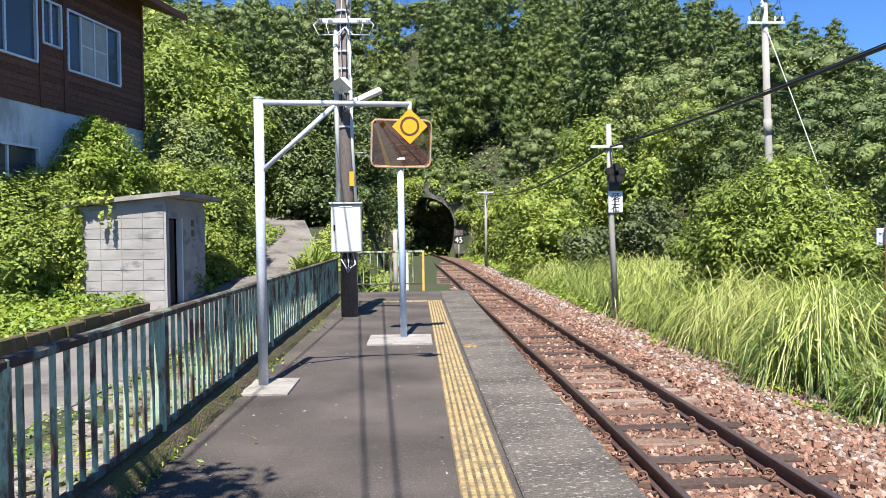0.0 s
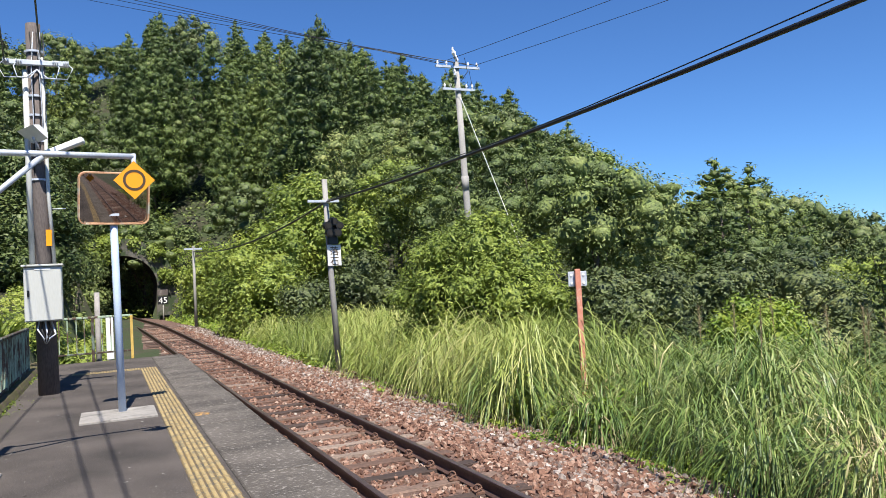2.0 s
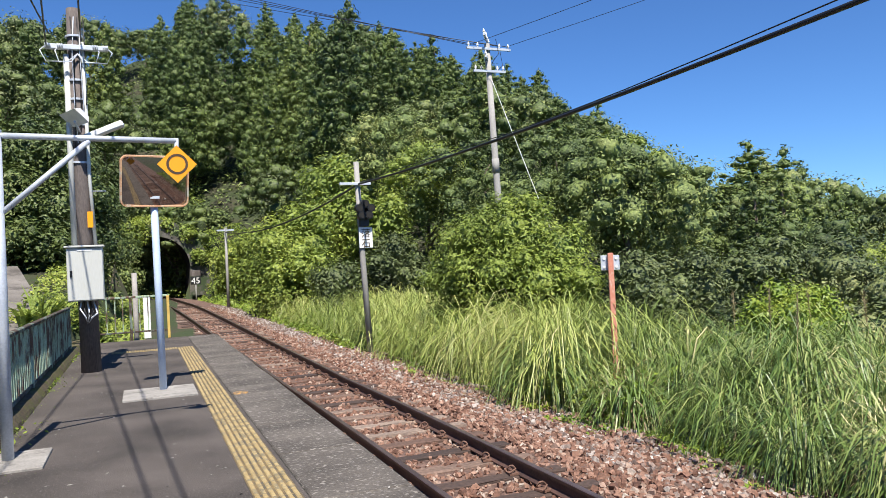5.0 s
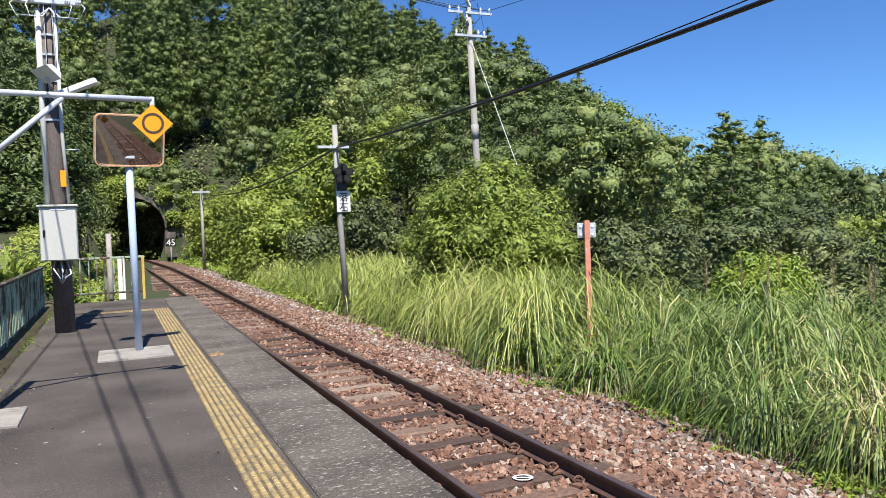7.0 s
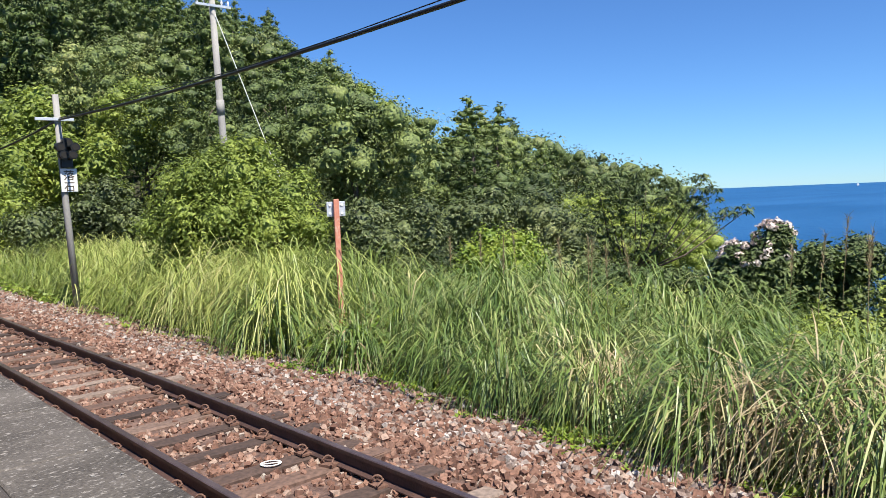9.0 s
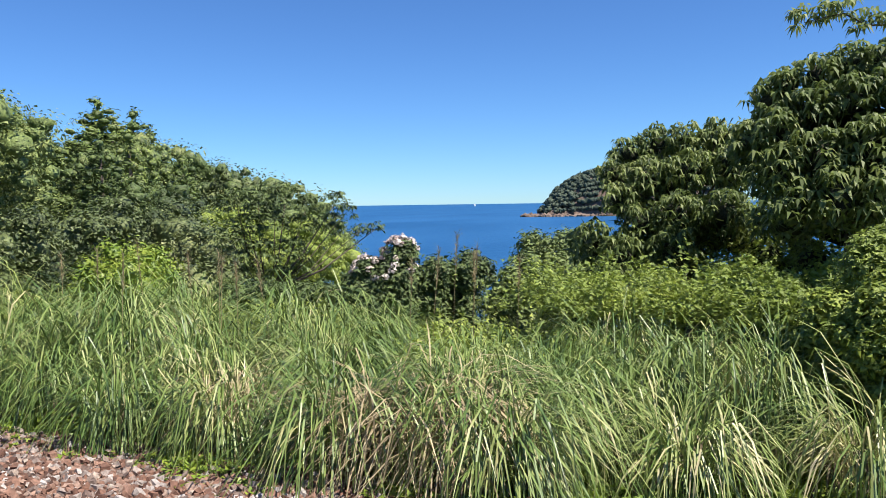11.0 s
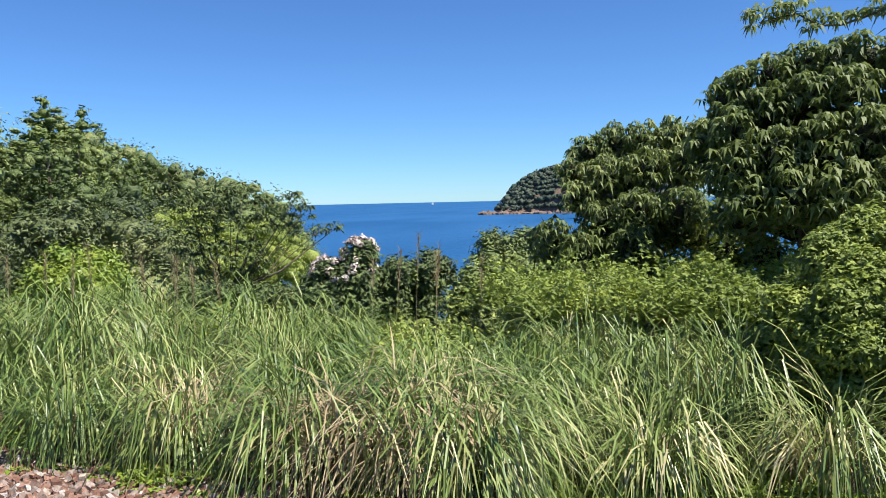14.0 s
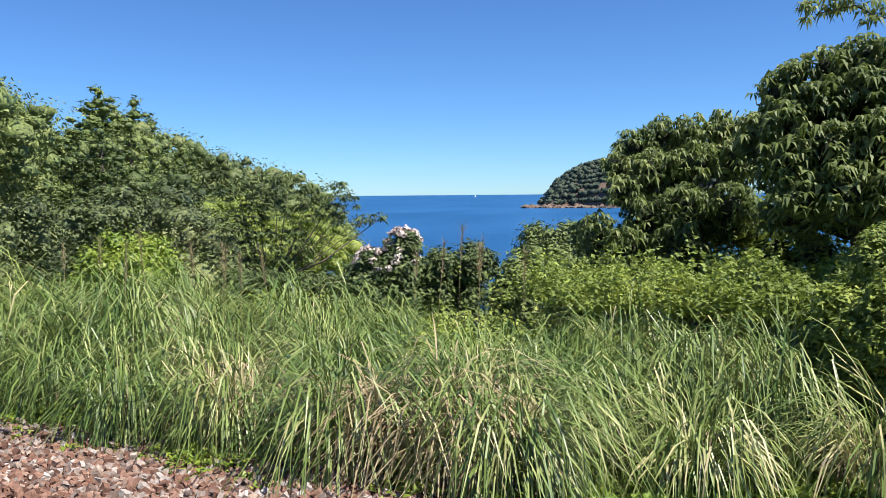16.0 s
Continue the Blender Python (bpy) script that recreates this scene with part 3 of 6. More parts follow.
# ---------------------------------------------------------------- platform
def build_platform():
    p = thing("platform", "low country platform with dark worn asphalt", "platform", kind="structure")
    part("asphalt_bed", one_box((-1.62, -40, -1.3), (0.56, 19.0, 0.0), 0.01), M_ASPHALT, p)
    part("retaining_wall", one_box((0.565, -40, -1.3), (1.14, 19.0, -0.19)), M_EDGE, p, "rough concrete platform wall")
    joints = [-40.0]
    rng = random.Random(4)
    while joints[-1] < 17.5:
        joints.append(joints[-1] + rng.uniform(1.15, 1.35))
    joints[-1] = 19.0
    for a, b in zip(joints, joints[1:]):
        bm = one_box((0.565, a + 0.005, -0.185), (1.225 + rng.uniform(-0.006, 0.006), b - 0.005, rng.uniform(-0.002, 0.003)), 0.012)
        part("edge_slab", bm, M_EDGE, p)
    bm = bmesh.new()
    rows = []
    for i in range(297):
        y = -40 + 0.2 * i if i < 210 else 2.0 + (i - 210) * 0.1954
        n1, n2 = noise.noise((y * 2.1, 0, 3)), noise.noise((y * 5.3, 1, 3))
        sec = ((-1.87, -0.9), (-1.86, 0.10 + 0.02 * n1), (-1.74, 0.125 + 0.015 * n2), (-1.64 + 0.015 * n2, 0.115 + 0.02 * n1), (-1.605 + 0.02 * n1, 0.05 + 0.02 * n2), (-1.585 + 0.03 * n2, -0.01))
        rows.append([bm.verts.new((x, y, z)) for x, z in sec])
    for a, b in zip(rows, rows[1:]):
        for k in range(5):
            bm.faces.new((a[k], a[k + 1], b[k + 1], b[k]))
    bmesh.ops.recalc_face_normals(bm, faces=bm.faces)
    part("kerb", bm, M_KERB, p, "crumbling mossy kerb under the fence")


build_platform()


def build_tactile():
    strip = thing("tactile_strip", "worn yellow tactile warning strip let into asphalt", "tactile paving", kind="structure")
    bm = bmesh.new()
    box(bm, (-0.148, -0.148, -0.02), (0.148, 0.148, 0.006))
    for i in range(6):
        for j in range(6):
            x, y = -0.123 + 0.0492 * i, -0.123 + 0.0492 * j
            lo = [bm.verts.new((x + sx * 0.016, y + sy * 0.021, 0.006)) for sx, sy in ((-1, -1), (1, -1), (1, 1), (-1, 1))]
            hi = [bm.verts.new((x + sx * 0.010, y + sy * 0.015, 0.013)) for sx, sy in ((-1, -1), (1, -1), (1, 1), (-1, 1))]
            for k in range(4):
                bm.faces.new((lo[k], lo[(k + 1) % 4], hi[(k + 1) % 4], hi[k]))
            bm.faces.new(hi)
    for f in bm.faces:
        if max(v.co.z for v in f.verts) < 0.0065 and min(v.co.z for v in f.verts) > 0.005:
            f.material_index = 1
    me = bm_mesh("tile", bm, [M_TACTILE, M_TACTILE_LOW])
    y = -14.0
    while y < 16.3:
        part("tile", me, None, strip).location = (0.37, y, 0.0)
        y += 0.301
    x = 0.069
    while x > -1.0:
        part("tile", me, None, strip).location = (x, 16.15, 0.0)
        x -= 0.301


build_tactile()


def flat_disc(name, label, at, mat):
    bm = bmesh.new()
    bmesh.ops.create_cone(bm, cap_ends=True, segments=20, radius1=0.095, radius2=0.085, depth=0.012)
    bmesh.ops.translate(bm, verts=bm.verts, vec=(0, 0, 0.006))
    ob = thing(name, label, "marker", at=at, data=bm_mesh(name, bm, mat))
    return ob


flat_disc("boarding_marker", "small round orange boarding marker on the platform", (0.66, 9.56, 0.003), surface("marker_orange", (0.26, 0.14, 0.045), (0.42, 0.25, 0.09), 20, 0.8, stain=(0.12, 0.09, 0.065), stain_scale=18, stain_at=0.5))


# ---------------------------------------------------------------- track
def rail_mesh(side):
    prof = [(-0.061, -0.153), (0.061, -0.153), (0.061, -0.142), (0.012, -0.122), (0.009, -0.045), (0.032, -0.034), (0.032, -0.006), (0.024, 0.0), (-0.024, 0.0), (-0.032, -0.006), (-0.032, -0.034), (-0.009, -0.045), (-0.012, -0.122), (-0.061, -0.142)]
    ys = [-40 + 1.0 * i for i in range(100)]
    vs, fs, mats = [], [], []
    n = len(prof)
    for y in ys:
        c, z = track_xs(y) + side * 0.565, rail_z(y)
        vs += [(c + u, y, z + w) for u, w in prof]
    for i in range(len(ys) - 1):
        for k in range(n):
            a, b = i * n + k, i * n + (k + 1) % n
            fs.append((a, b, b + n, a + n))
            mats.append(1 if k in (6, 7, 8) else 0)
    me = mesh_of("rail", vs, fs, [M_RAIL, M_RAIL_TOP])
    me.polygons.foreach_set("material_index", np.array(mats, dtype=np.int32))
    bm = bmesh.new()
    bm.from_mesh(me)
    bmesh.ops.recalc_face_normals(bm, faces=bm.faces)
    bm.to_mesh(me)
    bm.free()
    return me


SLEEPER_Y = []


def build_track():
    rng = random.Random(11)
    tr = thing("railway_track", "single narrow-gauge track with rusty rails on timber sleepers", "railway track")
    for side in (-1, 1):
        part("rail", rail_mesh(side), None, tr, "brown rusted steel rail with a worn head")
    meshes = []
    for k in range(5):
        bm = one_box((-1.05, -0.10, -0.14), (1.05, 0.10, 0.0), 0.012)
        bmesh.ops.subdivide_edges(bm, edges=[e for e in bm.edges if e.calc_length() > 1.5], cuts=6)
        for v in bm.verts:
            v.co += Vector((rng.uniform(-0.012, 0.012), rng.uniform(-0.010, 0.010), rng.uniform(-0.008, 0.006)))
        meshes.append(bm_mesh("sleeper", bm, M_SLEEPER))
    bm = bmesh.new()
    ring = [(0.034 * math.cos(a), 0.0, 0.034 * math.sin(a)) for a in [2 * math.pi * k / 10 for k in range(11)]]
    tube(bm, [(x, y + 0.01 * i, z) for i, (x, y, z) in enumerate(ring)], 0.0085, 6)
    tube(bm, [(0.03, 0.1, 0.0), (0.03, -0.02, 0.005), (-0.06, -0.06, -0.02)], 0.0085, 6)
    box(bm, (-0.05, -0.06, -0.05), (0.05, 0.08, -0.03))
    clip = bm_mesh("rail_clip", bm, M_CLIP)
    y, k = -38.0, 0
    while y < 52:
        y = 5.86 if abs(y - 5.86) < 0.3 else y
        head = math.degrees(math.atan2(track_xs(y + 0.5) - track_xs(y - 0.5), 1.0))
        SLEEPER_Y.append(y)
        s = part("sleeper", meshes[k % 5], None, tr)
        s.matrix_basis = pose(track_xs(y) + rng.uniform(-0.03, 0.03), y, rail_z(y) - 0.150 + rng.uniform(-0.006, 0.004), 0, 0, -head + rng.uniform(-1.2, 1.2))
        if 2.0 < y < 24:
            for off in (-0.565 - 0.095, -0.565 + 0.095, 0.565 - 0.095, 0.565 + 0.095):
                c = part("rail_clip", clip, None, tr)
                c.matrix_basis = pose(track_xs(y) + off, y + rng.uniform(-0.02, 0.02), rail_z(y) - 0.098, 0, 0, rng.uniform(-20, 20) + (180 if off in (-0.47, 0.66) else 0))
        y += 0.66 + rng.uniform(-0.05, 0.05)
        k += 1
    bm = bmesh.new()
    n = 28
    vi = [bm.verts.new((0.070 * math.cos(6.28318 * i / n), 0.056 * math.sin(6.28318 * i / n), 0)) for i in range(n)]
    vo = [bm.verts.new((0.092 * math.cos(6.28318 * i / n), 0.078 * math.sin(6.28318 * i / n), 0)) for i in range(n)]
    for i in range(n):
        bm.faces.new((vo[i], vo[(i + 1) % n], vi[(i + 1) % n], vi[i]))
    bm.faces.new([bm.verts.new(c) for c in ((-0.072, -0.012, 0), (0.072, -0.012, 0), (0.072, 0.012, 0), (-0.072, 0.012, 0))])
    part("painted_mark", bm, M_WHITE, tr, "white painted ring on a sleeper").matrix_basis = pose(2.775, 5.86, -0.7575, 0, 0, -27)


build_track()


def bed_z(off, y):
    """Height of the ballast top at a distance from the track's middle."""
    z = rail_z(y) - (0.186 if abs(off) < 1.0 else 0.182)
    if off > 1.55:
        z -= 0.17 * min(1.0, (off - 1.55) / 1.2)
    return z


def build_ballast():
    bm = bmesh.new()
    offs = [-1.50, -1.2, -0.6, 0, 0.6, 1.2, 1.55, 1.9, 2.3, 2.75, 3.1]
    rows = []
    for i in range(180):
        y = -40 + 0.55 * i
        lo = max(-1.45, -(track_xs(y) - 1.15)) if y < 19 else -1.9
        row = []
        for o in offs:
            o2 = max(o, lo) if o < 0 else o
            z = bed_z(o2, y) - (0.14 if o > 3 else 0) - (0.25 if (o == offs[0] and y > 19) else 0)
            row.append(bm.verts.new((track_xs(y) + o2, y, z + 0.015 * noise.noise((o2 * 3, y * 3, 1)))))
        rows.append(row)
    for a, b in zip(rows, rows[1:]):
        for k in range(len(offs) - 1):
            bm.faces.new((a[k], a[k + 1], b[k + 1], b[k]))
    bmesh.ops.recalc_face_normals(bm, faces=bm.faces)
    bed = thing("ballast_bed", "reddish crushed-stone track ballast", "ballast", kind="structure", data=bm_mesh("ballast_bed", bm, M_BALLAST_BED, True))
    rng = np.random.default_rng(21)
    cube = np.array([(x, y, z) for x in (-1, 1) for y in (-1, 1) for z in (-1, 1)], float)
    cf = np.array([(0, 1, 3, 2), (4, 6, 7, 5), (0, 4, 5, 1), (2, 3, 7, 6), (0, 2, 6, 4), (1, 5, 7, 3)])

    def scatter(name, label, mat, n, y0, y1, o0, o1, size, lift):
        y = y0 + (y1 - y0) * rng.random(n) ** 1.75
        o = rng.uniform(o0, o1, n)
        c = np.array([track_xs(v) for v in np.linspace(y0, y1, 200)])
        cx = np.interp(y, np.linspace(y0, y1, 200), c)
        z = np.array([bed_z(a, b) for a, b in zip(o, y)])
        x = cx + o
        sy = np.array(SLEEPER_Y)
        gap = np.abs(y[:, None] - sy[None]).min(1)
        keep = (x > 1.30) & ((gap > 0.125) | (np.abs(o) > 1.06) | (rng.random(n) < 0.06))
        x, y, z = x[keep], y[keep], z[keep]
        m = len(x)
        s = size * rng.uniform(0.55, 1.35, (m, 1, 1)) * rng.uniform(0.6, 1.2, (m, 1, 3))
        v = cube[None] * s * rng.uniform(0.55, 1.15, (m, 8, 3))
        q = unit(rng.normal(size=(m, 4)))
        w, i, j, k = q.T
        rot = np.stack([np.stack([1 - 2 * (j * j + k * k), 2 * (i * j - k * w), 2 * (i * k + j * w)], 1),
                        np.stack([2 * (i * j + k * w), 1 - 2 * (i * i + k * k), 2 * (j * k - i * w)], 1),
                        np.stack([2 * (i * k - j * w), 2 * (j * k + i * w), 1 - 2 * (i * i + j * j)], 1)], 1)
        v = np.einsum("mab,mvb->mva", rot, v)
        v += np.stack([x, y, z + rng.uniform(-0.012, lift, m)], 1)[:, None]
        f = (cf[None] + 8 * np.arange(m)[:, None, None]).reshape(-1, 4)
        thing(name, label, "stones", kind="stuff", data=mesh_of(name, v.reshape(-1, 3), f, mat))

    scatter("ballast_stones", "rust-red crushed ballast between and beside the rails", M_STONE, 18500, 2.4, 40.0, -1.3, 1.7, 0.026, 0.022)
    scatter("shoulder_stones", "grey and reddish crushed ballast on the shoulder", M_STONE_PALE, 9000, -0.5, 42.0, 1.45, 3.05, 0.030, 0.035)
    scatter("shoulder_stones", "red-brown crushed ballast on the shoulder", M_STONE, 11500, -0.5, 24.0, 1.1, 3.05, 0.030, 0.035)


build_ballast()


def build_litter():
    """Dry leaf scraps and grit blown over the platform."""
    rng = np.random.default_rng(23)
    n = 420
    x, y = rng.uniform(-1.55, 1.15, n), 2.5 + 15 * rng.random(n) ** 1.3
    v, f = leaf_quads(np.stack([x, y, np.full(n, 0.006)], 1), rng.normal(size=(n, 3)) * 0.15 + np.array([0, 0, 1.0]), rng.uniform(0.006, 0.022, n), 1.8, 0, rng)
    thing("leaf_litter", "pale dry leaf scraps scattered over the platform", "litter", kind="stuff", data=mesh_of("leaf_litter", v, f, M_PLINTH))
    moss_y = 2.0 + 15 * rng.random(900)
    v, f = leaf_quads(np.stack([-1.60 + 0.05 * rng.normal(size=900) ** 2, moss_y, 0.01 + 0.04 * rng.random(900)], 1), rng.normal(size=(900, 3)) * 0.7 + np.array([0.3, 0, 1.0]), rng.uniform(0.008, 0.022, 900) * (0.4 + 0.9 * (np.sin(moss_y * 1.7) > 0.2)), 1.9, 0, rng)
    thing("kerb_weeds", "small weeds and moss along the fence kerb", "weeds", kind="stuff", data=mesh_of("kerb_weeds", v, f, L_HERB))


build_litter()


# ---------------------------------------------------------------- tunnel
def build_tunnel():
    cx, y0, z0 = 0.55, 54.0, rail_z(54) - 0.2
    t = thing("tunnel_portal", "old vine-hung masonry tunnel mouth, black inside", "tunnel", kind="structure")
    arch = [(-2.05, 0.0), (-2.15, 2.2)] + [(2.15 * -math.cos(a), 2.2 + 2.05 * math.sin(a)) for a in [math.pi * k / 14 for k in range(1, 14)]] + [(2.15, 2.2), (2.05, 0.0)]
    bm = bmesh.new()
    for a, b in zip(arch, arch[1:]):
        v = [bm.verts.new((cx + p[0] - 0.09 * q * 0.4, y0 + q, z0 + p[1])) for q in (0, 8) for p in (a, b)]
        bm.faces.new((v[0], v[1], v[3], v[2]))
    # Closed end wall, added eight metres in, in the same near-black.
    bm.faces.new([bm.verts.new((cx - 0.29 + p[0], y0 + 8, z0 + p[1])) for p in arch])
    part("lining", bm, M_TUNNEL, t, "tunnel lining coloured near-black for the darkness inside")
    bm = bmesh.new()
    outer = [(-3.6, -0.5), (-3.6, 5.4), (3.6, 5.4), (3.6, -0.5)]
    face = [(p[0], p[1]) for p in arch]
    for k in range(len(face) - 1):
        a, b = face[k], face[k + 1]
        f = lambda p: (math.copysign(3.4, p[0]) if abs(p[1]) < 2.3 else p[0] * 1.55, 0 if p[1] <= 0 else (p[1] if p[1] < 2.3 else 2.2 + (p[1] - 2.2) * 1.55))
        c, d = f(a), f(b)
        q = [bm.verts.new((cx + u, y0, z0 + w)) for u, w in (a, b, d, c)]
        bm.faces.new(q)
    ex = bmesh.ops.extrude_face_region(bm, geom=list(bm.faces))
    bmesh.ops.translate(bm, verts=[v for v in ex["geom"] if isinstance(v, bmesh.types.BMVert)], vec=(0, 1.2, 0))
    bmesh.ops.recalc_face_normals(bm, faces=bm.faces)
    part("facing", bm, M_PORTAL, t)
    part("earth_cover", one_box((cx - 3.4, y0 + 1.2, z0 + 4.4), (cx + 3.4, y0 + 9.0, z0 + 5.3), 0.2), M_SOIL, t)
    part("tunnel_floor", one_box((cx - 2.1, y0 + 0.3, z0 - 0.3), (cx + 2.1, y0 + 8, z0 + 0.02)), M_TUNNEL, t)
    prev = arch[1:-1]
    for a, b in zip(prev, prev[1:]):
        bm = bmesh.new()
        k = lambda p, s: (p[0] * s, 2.2 + (p[1] - 2.2) * s if p[1] > 2.2 else p[1])
        pts = [k(a, 1.0), k(b, 1.0), k(b, 1.17), k(a, 1.17)]
        if abs(pts[0][0] - pts[3][0]) + abs(pts[0][1] - pts[3][1]) < 0.05:
            continue
        prism(bm, [(cx + u, z0 + w) for u, w in pts], y0 - 0.12, y0 + 0.1)
        part("arch_stone", bm, M_PORTAL, t)


build_tunnel()


# ---------------------------------------------------------------- platform fence
FENCE_X = -1.74


def build_fence():
    fence = thing("platform_fence", "rusty pale-green steel railing along the platform", "fence")
    ys = [1.15, 3.22, 5.17, 7.08, 9.02, 11.05, 13.2, 14.9, 16.6]
    post = bm_mesh("post", one_box((-0.032, -0.032, 0.05), (0.032, 0.032, 0.93), 0.006), M_PAINT)
    bal = bm_mesh("baluster", one_box((-0.013, -0.013, 0.175), (0.013, 0.013, 0.90), 0.003), M_PAINT)
    for y in ys:
        part("post", post, None, fence).location = (FENCE_X, y, 0)
    for a, b in zip(ys, ys[1:]):
        part("top_rail", one_box((-0.034, 0.0, 0.885), (0.034, b - a, 0.935), 0.012), M_PAINT_RUST, fence, "rust-streaked top rail").location = (FENCE_X, a, 0)
        part("bottom_rail", one_box((-0.022, 0.03, 0.135), (0.022, b - a - 0.03, 0.178), 0.006), M_PAINT_RUST, fence, "rust-brown bottom rail").location = (FENCE_X, a, 0)
        n = 13
        for k in range(1, n):
            part("baluster", bal, None, fence).location = (FENCE_X, a + (b - a) * k / n, 0)
    # the end railing across the platform
    end = thing("end_fence", "pale-green steel end railing with one yellow post", "fence")
    yellow = surface("yellow_paint", (0.42, 0.27, 0.06), (0.60, 0.42, 0.12), 8, 0.6, 0.1, 60)
    for x, m in ((-1.5, M_PAINT_RUST), (-0.65, M_PAINT_RUST), (0.16, yellow)):
        part("post", one_box((x - 0.03, 18.97, 0), (x + 0.03, 19.03, 0.99), 0.006), m, end, "yellow-painted end post" if m is yellow else "")
    part("top_rail", one_box((-1.53, 18.975, 0.965), (0.19, 19.025, 1.015), 0.008), M_PAINT, end)
    part("bottom_rail", one_box((-1.47, 18.985, 0.17), (0.13, 19.015, 0.21), 0.006), M_PAINT_RUST, end)
    for x in (-1.33, -1.16, -0.98, -0.82, -0.46, -0.28, -0.10):
        part("baluster", one_box((x - 0.012, 18.988, 0.21), (x + 0.012, 19.012, 0.965)), M_PAINT, end)
    stub = thing("marker_post", "weathered grey concrete marker post", "post", at=(-0.55, 19.7, -0.8))
    stub.data = None
    part("shaft", one_tube([(0, 0, 0), (0, 0, 2.35)], 0.06, 10), M_ROOF_SLAB, stub)
    box2 = thing("cable_box", "small white cable box on a stake", "box", at=(-0.30, 19.9, -0.8))
    part("case", one_box((-0.08, -0.06, 0.75), (0.08, 0.06, 1.75), 0.01), M_WHITE, box2)
    part("stake", one_box((-0.02, -0.02, 0), (0.02, 0.02, 0.76)), M_GALV, box2)


build_fence()


# ---------------------------------------------------------------- gantry, sign, mirror
def build_gantry():
    g = thing("sign_gantry", "galvanised steel pipe gantry on a concrete footing", "gantry", at=(-1.47, 7.25, 0))
    part("footing", one_box((-0.21, -0.42, -0.02), (0.30, 0.30, 0.022), 0.006), M_PLINTH, g, "pale concrete footing flush with asphalt")
    part("post", one_tube([(0, 0, 0.02), (0, 0, 2.72)], 0.047, 16), M_GALV, g)
    part("cap", one_tube([(0, 0, 2.72), (0, 0, 2.735)], 0.049, 16), M_GALV, g)
    part("arm", one_tube([(0.03, 0.0, 2.69), (1.42, 0.17, 2.69)], 0.026, 12), M_GALV, g)
    part("brace", one_tube([(0.03, 0, 2.05), (0.70, 0.085, 2.67)], 0.024, 12), M_GALV, g, "slanting pipe brace")
    part("dropper", one_tube([(1.42, 0.17, 2.715), (1.42, 0.17, 2.55)], 0.022, 10), M_GALV, g)
    s = thing("diamond_sign", "yellow diamond sign with a dark ring", "sign", at=(-0.05, 7.40, 2.475))
    bm = bmesh.new()
    r = 0.172
    prism(bm, [(-r, 0), (0, -r), (r, 0), (0, r)], -0.004, 0.004)
    part("plate", bm, M_SIGN, s)
    bm = bmesh.new()
    n = 48
    vi = [bm.verts.new((0.072 * math.cos(2 * math.pi * k / n), -0.0065, 0.072 * math.sin(2 * math.pi * k / n))) for k in range(n)]
    vo = [bm.verts.new((0.094 * math.cos(2 * math.pi * k / n), -0.0065, 0.094 * math.sin(2 * math.pi * k / n))) for k in range(n)]
    for k in range(n):
        bm.faces.new((vi[k], vi[(k + 1) % n], vo[(k + 1) % n], vo[k]))
    part("ring", bm, M_SIGN_INK, s)


build_gantry()


def build_mirror():
    m = thing("platform_mirror", "rectangular convex platform mirror on a pale-blue pole", "mirror", at=(-0.19, 10.40, 0))
    part("footing", one_box((-0.47, -0.62, -0.02), (0.38, 0.26, 0.025), 0.006), M_PLINTH, m, "square pale concrete footing")
    part("pole", one_tube([(0, 0, 0.02), (-0.02, 0, 2.75)], 0.045, 16), M_BLUE_PAINT, m)
    w, h = 0.395, 0.305
    frame_m = pose(0.0, -0.10, 2.655, 14, 0, 11)

    def outline(s, r=0.07, n=5):
        pts = []
        for cx, cz, a0 in ((w - r, h - r, 0), (-w + r, h - r, 90), (-w + r, -h + r, 180), (w - r, -h + r, 270)):
            for k in range(n + 1):
                a = radians(a0 + 90 * k / n)
                pts.append((cx + (r + s) * math.cos(a), cz + (r + s) * math.sin(a)))
        return pts

    bm = bmesh.new()
    a, b = outline(0), outline(0.016)
    rows = [[bm.verts.new((x, y, z)) for x, z in o] for o, y in ((a, -0.02), (a, -0.045), (b, -0.045), (b, 0.03))]
    n = len(a)
    for p, q in zip(rows, rows[1:]):
        for k in range(n):
            bm.faces.new((p[k], p[(k + 1) % n], q[(k + 1) % n], q[k]))
    bm.faces.new(rows[-1])
    bmesh.ops.recalc_face_normals(bm, faces=bm.faces)
    part("rim", bm, M_MIRROR_RIM, m, "sun-faded orange rim").matrix_basis = frame_m
    bm = bmesh.new()
    g, rad = 16, 2.5
    grid = [[bm.verts.new((w * (2 * i / g - 1), -0.048 + (((w * (2 * i / g - 1)) ** 2 + (h * (2 * j / g - 1)) ** 2) / (2 * rad)), h * (2 * j / g - 1))) for i in range(g + 1)] for j in range(g + 1)]
    for j in range(g):
        for i in range(g):
            if (i, j) in ((0, 0), (0, g - 1), (g - 1, 0), (g - 1, g - 1)):
                continue
            f = bm.faces.new((grid[j][i], grid[j][i + 1], grid[j + 1][i + 1], grid[j + 1][i]))
            f.smooth = True
    part("glass", bm, M_MIRROR, m, "convex mirror face", True).matrix_basis = frame_m
    for z in (2.45, 2.85):
        part("bracket", one_box((-0.06, -0.10, z - 0.015), (0.05, 0.05, z + 0.015)), M_GALV, m)


build_mirror()


